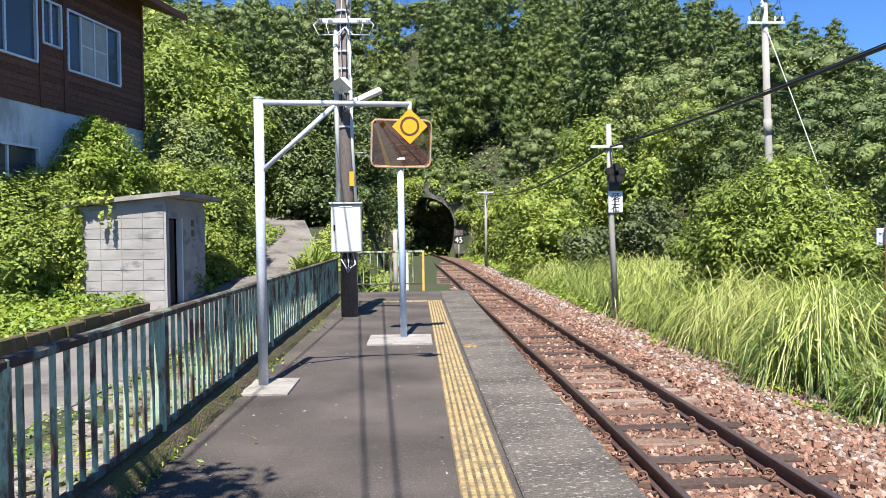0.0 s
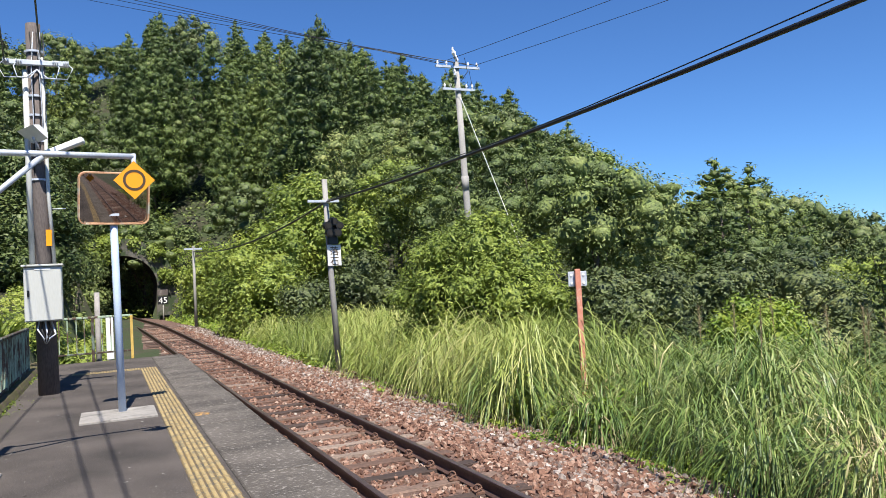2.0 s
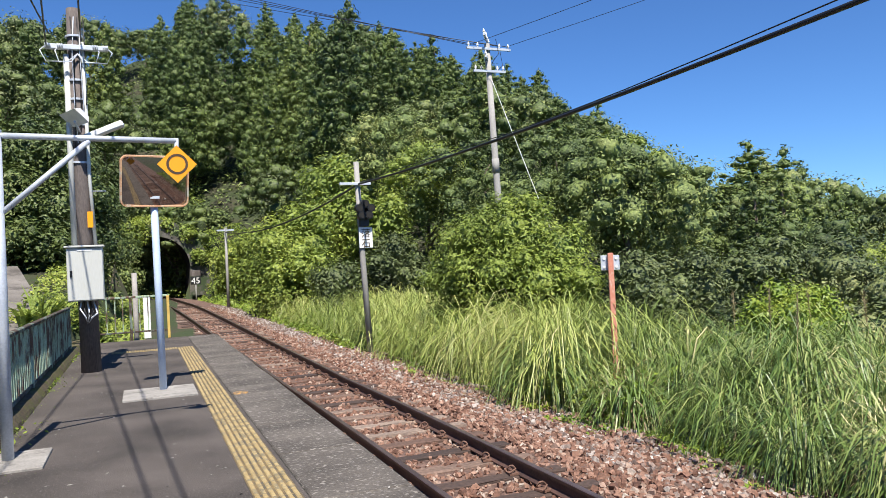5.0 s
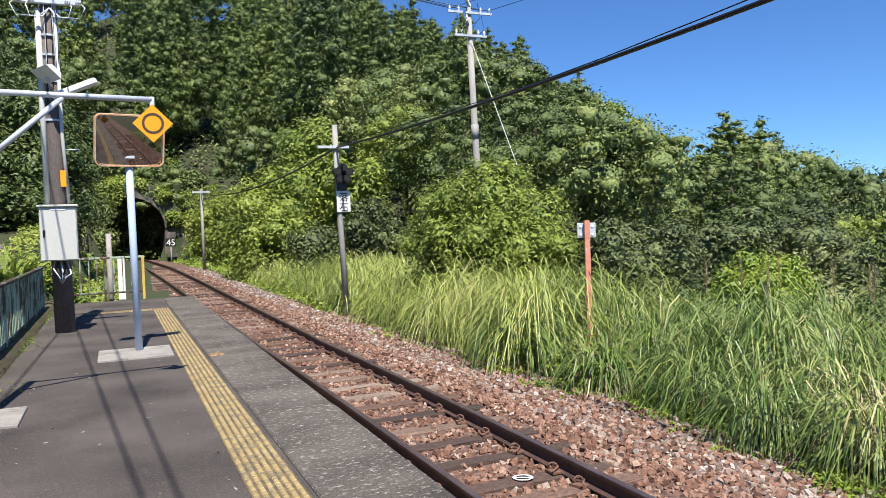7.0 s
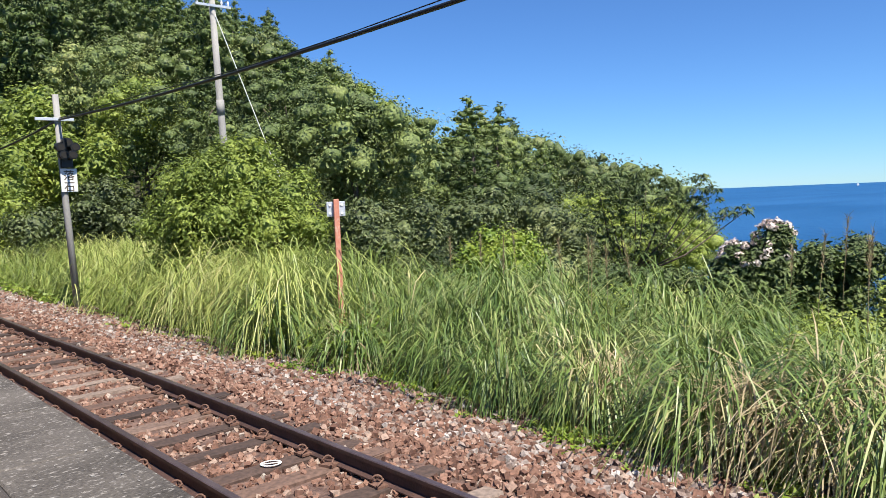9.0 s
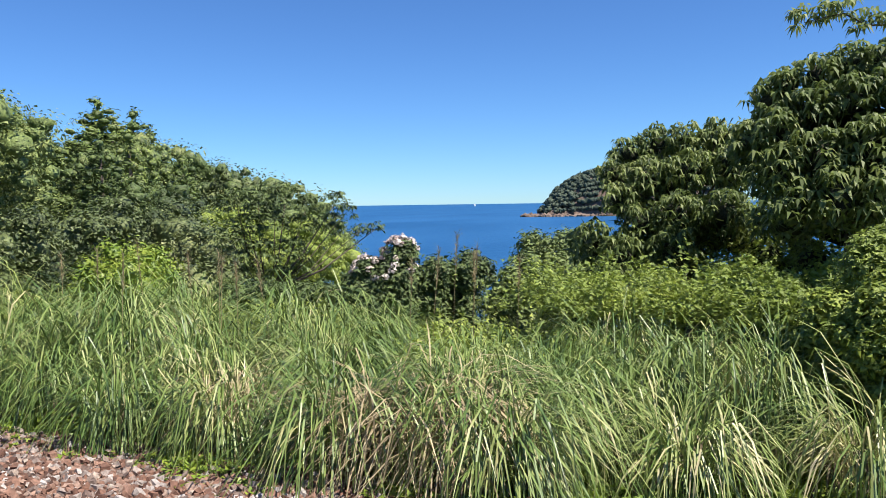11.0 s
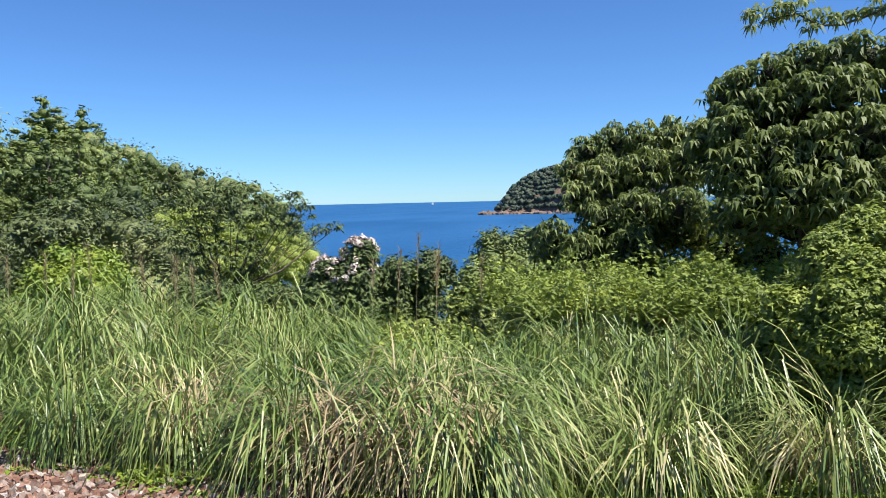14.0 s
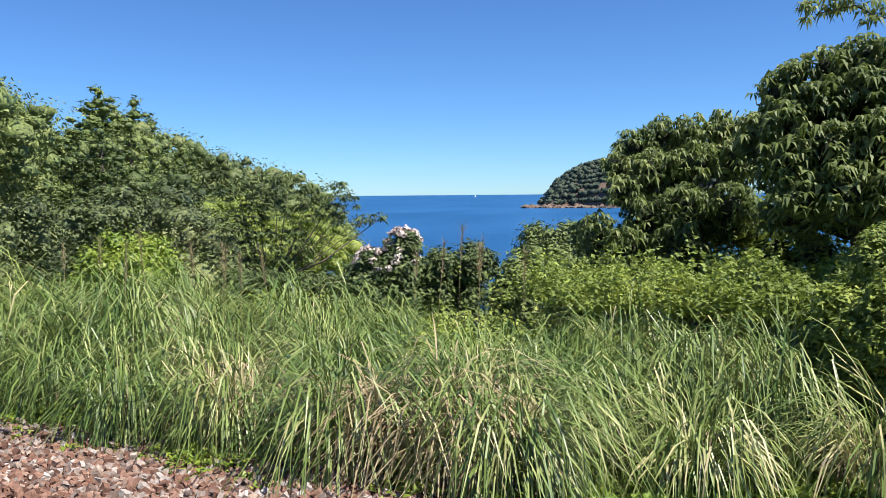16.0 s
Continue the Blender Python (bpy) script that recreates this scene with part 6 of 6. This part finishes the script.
        part("plume", mesh_of("plume", *blades(base, rng.uniform(0, 6.28, n), rng.uniform(0.08, 0.2, n), np.full(n, 0.004), rng.uniform(0.3, 1.2, n), rng, 3), L_DRY), None, p)


build_grass()


def cover(name, label, leaf, n, region, size, height, seed, lift=0.0, small=False):
    """Low leafy ground cover: leaves piled unevenly over a stretch of ground; region gives (x, y) arrays."""
    rng = np.random.default_rng(seed)
    x, y = region(rng, n)
    bump = np.array([0.5 + 0.5 * noise.noise((a * 1.4, b * 1.4, seed)) + 0.25 * noise.noise((a * 4, b * 4, seed)) for a, b in zip(x, y)])
    g = np.array([ground_z(a, b) for a, b in zip(x, y)])
    z = g + lift + height * np.clip(bump, 0.05, 1.2) * rng.uniform(0.25, 1.0, n)
    nrm = rng.normal(size=(n, 3)) * 0.5 + np.array([0, -0.15, 1.0])
    v, f = leaf_quads(np.stack([x, y, z], 1), nrm, np.full(n, size), 1.4, 0.0, rng, small)
    thing(name, label, "plants", kind="stuff", data=mesh_of(name, v, f, leaf))


def along_edge(rng, n):
    y = -2.5 + 30 * rng.random(n) ** 1.6
    return np.array([edge_x(a) for a in y]) + rng.normal(0.0, 0.2, n) + 1.3 * rng.random(n) ** 2, y


cover("edge_weeds", "small bright weeds between ballast and tall grass", L_HERB, 60000, along_edge, 0.05, 0.30, 91, small=True)


def near_verge(rng, n):
    y = rng.uniform(-2.6, 1.8, n)
    return 5.45 + np.array([max(0.3, edge_x(a) - 5.2) for a in y]) * rng.random(n), y


cover("edge_weeds", "low leafy weeds where the tall grass draws back", L_HERB, 16000, near_verge, 0.055, 0.34, 90, small=True)


def slope_field(rng, n):
    y = rng.uniform(-4, 22, n)
    return np.array([edge_x(a) for a in y]) + 3.6 + 7.5 * rng.random(n), y


cover("vine_carpet", "thick carpet of broad-leaved vines beyond the grass", L_FRESH, 46000, slope_field, 0.078, 1.25, 92, 0.1, True)


def vine_hump(rng, n):
    k = rng.integers(0, 11, n)
    cx = np.array([12.69, 12.84, 12.45, 12.51, 12.03, 11.52, 11.0, 10.95, 10.9, 10.52, 10.02])[k]
    cy = np.array([3.1, 2.36, 1.58, 0.9, 0.24, -0.34, -0.72, -1.16, 1.87, 0.71, -0.29])[k]
    return cx + rng.normal(0, 0.5, n), cy + rng.normal(0, 0.5, n)


cover("vine_carpet", "thick carpet of broad-leaved vines beyond the grass", L_FRESH, 50000, vine_hump, 0.055, 1.35, 93, 0.95, True)


def left_bank(rng, n):
    return rng.uniform(-8.8, -5.15, n), rng.uniform(6.0, 14.6, n)


cover("bank_weeds", "lush leafy weeds on the bank above a kerb", L_HERB, 15000, left_bank, 0.07, 0.42, 94, 0.12)


def fence_foot(rng, n):
    return rng.uniform(-3.2, -1.95, n), 3.2 + 12 * rng.random(n)


cover("verge_weeds", "patchy weeds among rubble below the fence", L_HERB, 5200, fence_foot, 0.028, 0.14, 95)


def bank_slope(rng, n):
    return rng.uniform(-12, -4.6, n), rng.uniform(16.5, 27, n)


cover("bank_vines", "vines and weeds over the bank behind the hut", L_FRESH, 20000, bank_slope, 0.10, 0.8, 96, 0, True)


def beyond_fence(rng, n):
    return rng.uniform(-3.3, -0.35, n), rng.uniform(19.4, 45, n)


cover("track_weeds", "weeds beyond the platform end", L_FRESH, 9000, beyond_fence, 0.09, 0.6, 97)


def cutting_side(rng, n):
    y = rng.uniform(20, 56, n)
    return np.array([track_xs(a) for a in y]) + rng.uniform(2.3, 6, n), y


cover("cutting_grass", "short green growth beside the far track", L_HERB, 20000, cutting_side, 0.10, 0.55, 98, 0, True)


def strap_plant():
    rng = np.random.default_rng(99)
    p = thing("strap_leaved_lily", "clump of bright strap-shaped leaves behind the fence", "plant", at=(-2.35, 17.6, ground_z(-2.35, 17.6)))
    n = 60
    base = np.stack([rng.normal(0, 0.16, n), rng.normal(0, 0.16, n), np.zeros(n)], 1)
    part("leaves", mesh_of("leaves", *blades(base, rng.uniform(0, 6.28, n), rng.uniform(1.0, 1.6, n), np.full(n, 0.085), rng.uniform(0.5, 1.8, n), rng), L_FRESH), None, p)


strap_plant()


def hill_clearing(rng, n):
    a, d = np.radians(rng.uniform(-15, 4, n)), rng.uniform(34, 66, n)
    x, y = d * np.sin(a), d * np.cos(a)
    keep = (np.abs(x - 0.6) > 3.2) | (y > 55.5)
    return np.where(keep, x, x - 7), y


cover("hillside_vines", "bright vines over the slope above the tunnel", L_FRESH, 30000, hill_clearing, 0.17, 1.6, 111, 0, True)
shrub("shrubs crowning the tunnel mouth", L_BROAD, [(-2.2, 57.5, 5.8, 1.3), (0.2, 57.8, 6.3, 1.4), (2.6, 57.6, 6.0, 1.3), (4.6, 57.0, 5.0, 1.3), (-4.4, 55.0, 4.8, 1.4), (1.2, 60.0, 8.0, 1.5), (-1.6, 60.5, 8.4, 1.5)], 300, 0.24, seed=112)


def rough_field(rng, n):
    y = rng.uniform(9, 37, n)
    return np.array([edge_x(a) for a in y]) + 0.35 + 6.2 * rng.random(n), y


cover("field_grass", "sunlit yellow-green rough growth under the tall grass", L_HERB, 40000, rough_field, 0.09, 1.15, 113, 0, True)


def hill_floor(rng, n):
    a, d = np.radians(rng.uniform(-25, 60, n)), rng.uniform(33, 96, n)
    x, y = d * np.sin(a), d * np.cos(a)
    near = (np.abs(x - 0.8) < 5.5) & (y < 57)
    return np.where(near, x + 12, x), y


cover("hill_undergrowth", "dense green undergrowth between the hillside trees", L_BROAD, 60000, hill_floor, 0.23, 2.6, 114, 0, True)


# ---------------------------------------------------------------- the road side: road, kerb wall, hut, house
def build_road():
    line = [(-4.1, -8, 1.05), (-4.1, 6, 1.0), (-4.08, 12, 0.95), (-3.95, 17, 1.0), (-4.0, 21, 1.1), (-4.5, 25, 1.2), (-5.6, 29, 1.3), (-7.4, 32, 1.3), (-10, 34, 1.3)]
    bm = bmesh.new()
    rows = []
    for i in range(len(line) - 1):
        for k in range(6):
            t = k / 6
            x, y, w = (a + (b - a) * t for a, b in zip(line[i], line[i + 1]))
            d = Vector((line[i + 1][0] - line[i][0], line[i + 1][1] - line[i][1], 0)).normalized()
            s = Vector((d.y, -d.x, 0))
            z = max(ground_z(x, y), ground_z(x - s.x * w, y - s.y * w), ground_z(x + s.x * w, y + s.y * w)) + 0.05
            rows.append([bm.verts.new((x + s.x * w * q, y + s.y * w * q, z - (0.12 if abs(q) > 1 else 0))) for q in (-1.03, -1, -0.4, 0.4, 1, 1.03)])
    for a, b in zip(rows, rows[1:]):
        for k in range(5):
            bm.faces.new((a[k], a[k + 1], b[k + 1], b[k]))
    bmesh.ops.recalc_face_normals(bm, faces=bm.faces)
    thing("road", "worn grey concrete lane climbing behind the fence", "road", kind="structure", data=bm_mesh("road", bm, M_ROAD))
    bm = one_box((-3.12, -8, -0.5), (-1.86, 17.5, -0.09))
    thing("verge", "broken rubble verge between lane and platform", "verge", kind="structure", data=bm_mesh("verge", bm, M_RUBBLE))
    rng = np.random.default_rng(15)
    vs, fs = [], []
    for i in range(260):
        s = rng.uniform(0.02, 0.11)
        v = ICO_V * np.array([s, s * rng.uniform(0.7, 1.2), s * 0.5]) * rng.uniform(0.7, 1.25, (12, 1)) + np.array([rng.uniform(-3.1, -1.9), 2.5 + 12 * rng.random(), -0.08])
        vs.append(v), fs.append(ICO_F + 12 * i)
    thing("rubble_stones", "loose pale stones and broken concrete on the verge", "stones", kind="stuff", data=mesh_of("rubble_stones", np.concatenate(vs), np.concatenate(fs), M_RUBBLE))
    wall = thing("kerb_wall", "low dark mossy stone kerb along the lane", "wall", kind="structure")
    y = 1.0
    r2 = random.Random(8)
    while y < 14.6:
        ln = r2.uniform(0.5, 0.75)
        e = min(y + ln, 14.7)
        part("kerb_stone", one_box((-5.30 + r2.uniform(-0.02, 0.02), y + 0.006, -0.3), (-5.08 + r2.uniform(-0.02, 0.02), e - 0.006, 0.17 + 0.02 * (y > 8) * (y - 8) * 0.3 + r2.uniform(-0.02, 0.02)), 0.02), M_KERB, wall)
        y = e


build_road()


def build_hut():
    x0, x1, y0, y1, zb = -6.45, -4.80, 14.80, 17.45, 0.0
    h = thing("block_hut", "small grey concrete-block hut with slab roof and open doorway", "hut", at=(0, 0, 0))
    zl, zr = 2.02, 2.20                                      # wall heights at the low and high side
    core = bmesh.new()
    box(core, (x0 + 0.01, y0 + 0.012, zb), (x1 - 0.01, y0 + 0.10, zl))
    part("mortar_front", core, M_MORTAR, h, "pale mortar joints")
    bm = bmesh.new()
    prism(bm, [(x0, 1.99), (x1, 1.99), (x1, zr), (x0, zl)], y0, y0 + 0.1)
    part("gable_strip", bm, M_BLOCK, h)
    for r in range(10):
        z = zb + 0.2 * r
        off = 0.0
        for k in range(5):
            a, b = x0 + 0.4 * k - 0.0, x0 + 0.4 * (k + 1)
            b = min(b, x1)
            if b - a > 0.06:
                part("block", one_box((a + 0.005, y0, z + 0.005), (b - 0.005, y0 + 0.1, z + 0.195), 0.004), M_BLOCK, h)
    part("back_wall", one_box((x0, y1 - 0.1, zb), (x1, y1, zl)), M_BLOCK, h)
    part("side_wall", one_box((x0, y0 + 0.1, zb), (x0 + 0.1, y1 - 0.1, zl)), M_BLOCK, h)
    # doorway face
    part("door_wall", one_box((x1 - 0.1, y0 + 0.1, zb), (x1, y0 + 0.16, 2.19)), M_BLOCK, h)
    part("door_wall", one_box((x1 - 0.1, y0 + 0.98, zb), (x1, y1 - 0.1, 2.19)), M_BLOCK, h)
    part("lintel", one_box((x1 - 0.1, y0 + 0.16, 1.80), (x1, y0 + 0.98, 2.19)), M_BLOCK, h)
    part("door_leaf", one_box((x1 - 0.09, y0 + 0.17, 0.12), (x1 - 0.05, y0 + 0.62, 1.78), 0.004), M_DARK, h, "dark door panel standing ajar")
    part("door_frame", one_box((x1 - 0.11, y0 + 0.93, 0.0), (x1 + 0.012, y0 + 0.98, 1.82), 0.004), M_ALU, h)
    for z in (1.50, 1.72):
        part("plaque", one_box((x1 + 0.002, y0 + 1.62, z - 0.07), (x1 + 0.012, y0 + 1.80, z + 0.07)), M_SIGN_INK, h, "small dark sign plate")
    bm = bmesh.new()
    prism(bm, [(x0 - 0.20, zl + 0.0), (x1 + 0.32, zr + 0.035), (x1 + 0.32, zr + 0.115), (x0 - 0.20, zl + 0.09)], y0 - 0.16, y1 + 0.2)
    part("roof", bm, M_ROOF_SLAB, h, "thin sloping concrete slab roof")
    part("floor", one_box((x0 - 0.05, y0 - 0.05, -0.25), (x1 + 0.05, y1 + 0.05, 0.02)), M_PLINTH, h)
    rng = np.random.default_rng(17)
    v = thing("creeper", "straggling creeper over the hut roof and corner", "plant", at=(x0, y0, 0))
    lobes = [(0.02, -0.08, 0.4 + 0.16 * k, 0.09, 0.05, 0.14) for k in range(10)] + [(-0.1 + 0.09 * k, -0.12, 2.08 + 0.01 * k, 0.12, 0.10, 0.07) for k in range(9)] + [(0.5, -0.2, 1.9 - 0.08 * k, 0.04, 0.04, 0.06) for k in range(3)] + [(0.66, -0.2, 1.95 - 0.1 * k, 0.04, 0.04, 0.07) for k in range(4)]
    part("leaves", crown_mesh("leaves", lobes, 22, 0.07, L_FRESH, shrink=0, rng=rng), None, v)


build_hut()


def build_house():
    a, b = Vector((-8.95, 12.5, 0)), Vector((-7.30, 20.75, 0))     # the wall facing the lane
    d = (b - a).normalized()
    out = Vector((d.y, -d.x, 0))
    ang = math.degrees(math.atan2(d.y, d.x))
    length = (b - a).length
    h = thing("house", "two-storey house with brown boarding over grey concrete", "house", at=a)
    h.rotation_euler[2] = radians(ang)
    z_w, z_t, z_g = 4.29, 7.75, 1.2

    def wall_strip(name, u0, u1, z0, z1, mat, th=0.2, proud=0.0):
        return part(name, one_box((u0, 0.0, z0), (u1, th, z1)), mat, h)

    depth = 7.0
    # u runs along the wall; windows as (u0, u1, z0, z1)
    def u_of(az):
        way = Vector((math.sin(radians(az)), math.cos(radians(az)), 0))
        den = way.x * d.y - way.y * d.x
        return (a.y * way.x - a.x * way.y) / -den if False else ((way.x * a.y - way.y * a.x) / (way.y * d.x - way.x * d.y))

    def z_at(az, el):
        u = u_of(az)
        p = a + d * u
        return 1.432 + math.hypot(p.x, p.y) * math.tan(radians(el))

    wins = [(u_of(-29.6), u_of(-25.9), 5.25, 6.95, 2), (u_of(-25.55), u_of(-24.45), 5.72, 6.62, 2), (u_of(-24.05), u_of(-20.85), 5.30, 6.62, 4)]
    low = (u_of(-29.6), u_of(-25.95), 2.35, 3.35, 2)
    def punched(u0, u1, z0, z1, holes, mat, name):
        us = sorted({u0, u1, *[x for w in holes for x in w[:2]]})
        for p, q in zip(us, us[1:]):
            col = [w for w in holes if w[0] <= p + 1e-6 and w[1] >= q - 1e-6]
            if col:
                w = col[0]
                part(name, one_box((p, 0, z0), (q, 0.2, w[2])), mat, h)
                part(name, one_box((p, 0, w[3]), (q, 0.2, z1)), mat, h)
            else:
                part(name, one_box((p, 0, z0), (q, 0.2, z1)), mat, h)

    punched(0, length, z_w, z_t, wins, M_TRIM, "wall")
    punched(0, length, z_g, z_w, [low], M_RENDER, "concrete_wall")
    part("end_wall", one_box((length - 0.2, 0.2, z_w), (length, depth, z_t)), M_TRIM, h)
    part("end_wall", one_box((length - 0.2, 0.2, z_g), (length - 0.02, depth, z_w)), M_RENDER, h)
    part("far_wall", one_box((0, 0.2, z_g), (0.2, depth, z_t)), M_RENDER, h)
    part("back_wall", one_box((0.2, depth - 0.2, z_g), (length - 0.2, depth, z_t)), M_RENDER, h)
    part("upper_floor", one_box((0.2, 0.2, z_w - 0.1), (length - 0.2, depth - 0.2, z_w + 0.1)), M_CURTAIN, h)
    part("ceiling", one_box((0.2, 0.2, z_t - 0.15), (length - 0.2, depth - 0.2, z_t - 0.05)), M_CURTAIN, h)
    # horizontal boards
    zz = z_w
    while zz < z_t - 0.05:
        hole = [w for w in wins if w[2] < zz + 0.13 and w[3] > zz + 0.02]
        us = [0.0]
        for w in sorted(hole):
            us += [w[0], w[1]]
        us.append(length + 0.02)
        for p, q in zip(us[::2], us[1::2]):
            if q - p > 0.05 and q > u_of(-30):
                bm = bmesh.new()
                prism(bm, [(-0.004, zz), (-0.030, zz), (-0.014, zz + 0.145), (-0.004, zz + 0.145)], max(p, u_of(-31)), q, axis="x")
                part("board", bm, M_BOARD, h)
        zz += 0.146
    for u in (u_of(-25.7), u_of(-24.25), length - 0.02):
        part("batten", one_box((u - 0.05, -0.045, z_w - 0.02), (u + 0.05, -0.03, z_t)), M_TRIM, h)
    for w in (*wins, low):
        u0, u1, z0, z1, n = w
        win = part("window", one_box((u0 - 0.02, -0.05, z0 - 0.05), (u1 + 0.02, 0.06, z0), 0.005), M_ALU, h, "aluminium sliding window")
        part("frame", one_box((u0 - 0.02, -0.05, z1), (u1 + 0.02, 0.06, z1 + 0.05)), M_ALU, win)
        for u in (u0, u1):
            part("frame", one_box((u - 0.03, -0.05, z0), (u + 0.03, 0.06, z1)), M_ALU, win)
        for k in range(n):
            p, q = u0 + (u1 - u0) * k / n, u0 + (u1 - u0) * (k + 1) / n
            part("pane", one_box((p + 0.03, 0.02, z0 + 0.01), (q - 0.03, 0.028, z1 - 0.01)), M_PANE, win)
            if k:
                part("mullion", one_box((p - 0.025, -0.02, z0), (p + 0.025, 0.05, z1)), M_ALU, win)
            if n == 4 and k in (1, 2):
                part("screen", one_box((p + 0.03, 0.0, z0 + 0.01), (q - 0.03, 0.006, z1 - 0.01)), M_CURTAIN, win, "grey insect screen")
                part("mullion", one_box((p + 0.03, -0.01, (z0 + z1) / 2 - 0.015), (q - 0.03, 0.0, (z0 + z1) / 2 + 0.015)), M_ALU, win)
    bm = bmesh.new()
    prism(bm, [(-0.9, z_t - 0.35), (-0.9, z_t - 0.2), (depth / 2, z_t + 1.5), (depth + 0.9, z_t - 0.2), (depth + 0.9, z_t - 0.35), (depth / 2, z_t + 1.3)], -0.5, length + 0.85, axis="x")
    part("roof", bm, M_TRIM, h, "dark brown overhanging roof")


build_house()


def build_speed_sign():
    s = thing("speed_sign", "small speed board with white figures beside the tunnel", "sign", at=(2.95, 53.0, rail_z(53) - 0.5))
    part("stake", one_tube([(0, 0, 0), (0, 0, 1.4)], 0.04, 8), M_POLE, s)
    board = part("board", one_box((-0.32, -0.06, 1.25), (0.32, -0.03, 1.78), 0.01), M_BLACK, s)
    part("upper_board", one_box((-0.32, -0.06, 1.82), (0.32, -0.03, 2.2), 0.01), M_POLE_DARK, s)
    cu = bpy.data.curves.new("figures", "FONT")
    cu.body, cu.size, cu.extrude, cu.align_x = "45", 0.56, 0.004, "CENTER"
    ob = new("figures", cu)
    bpy.context.view_layer.update()
    me = bpy.data.meshes.new_from_object(ob.evaluated_get(bpy.context.evaluated_depsgraph_get()))
    bpy.data.objects.remove(ob)
    me.materials.append(M_WHITE)
    part("figures", me, None, board, "white figures").matrix_basis = pose(0, -0.068, 1.32, 90, 0, 0)


build_speed_sign()
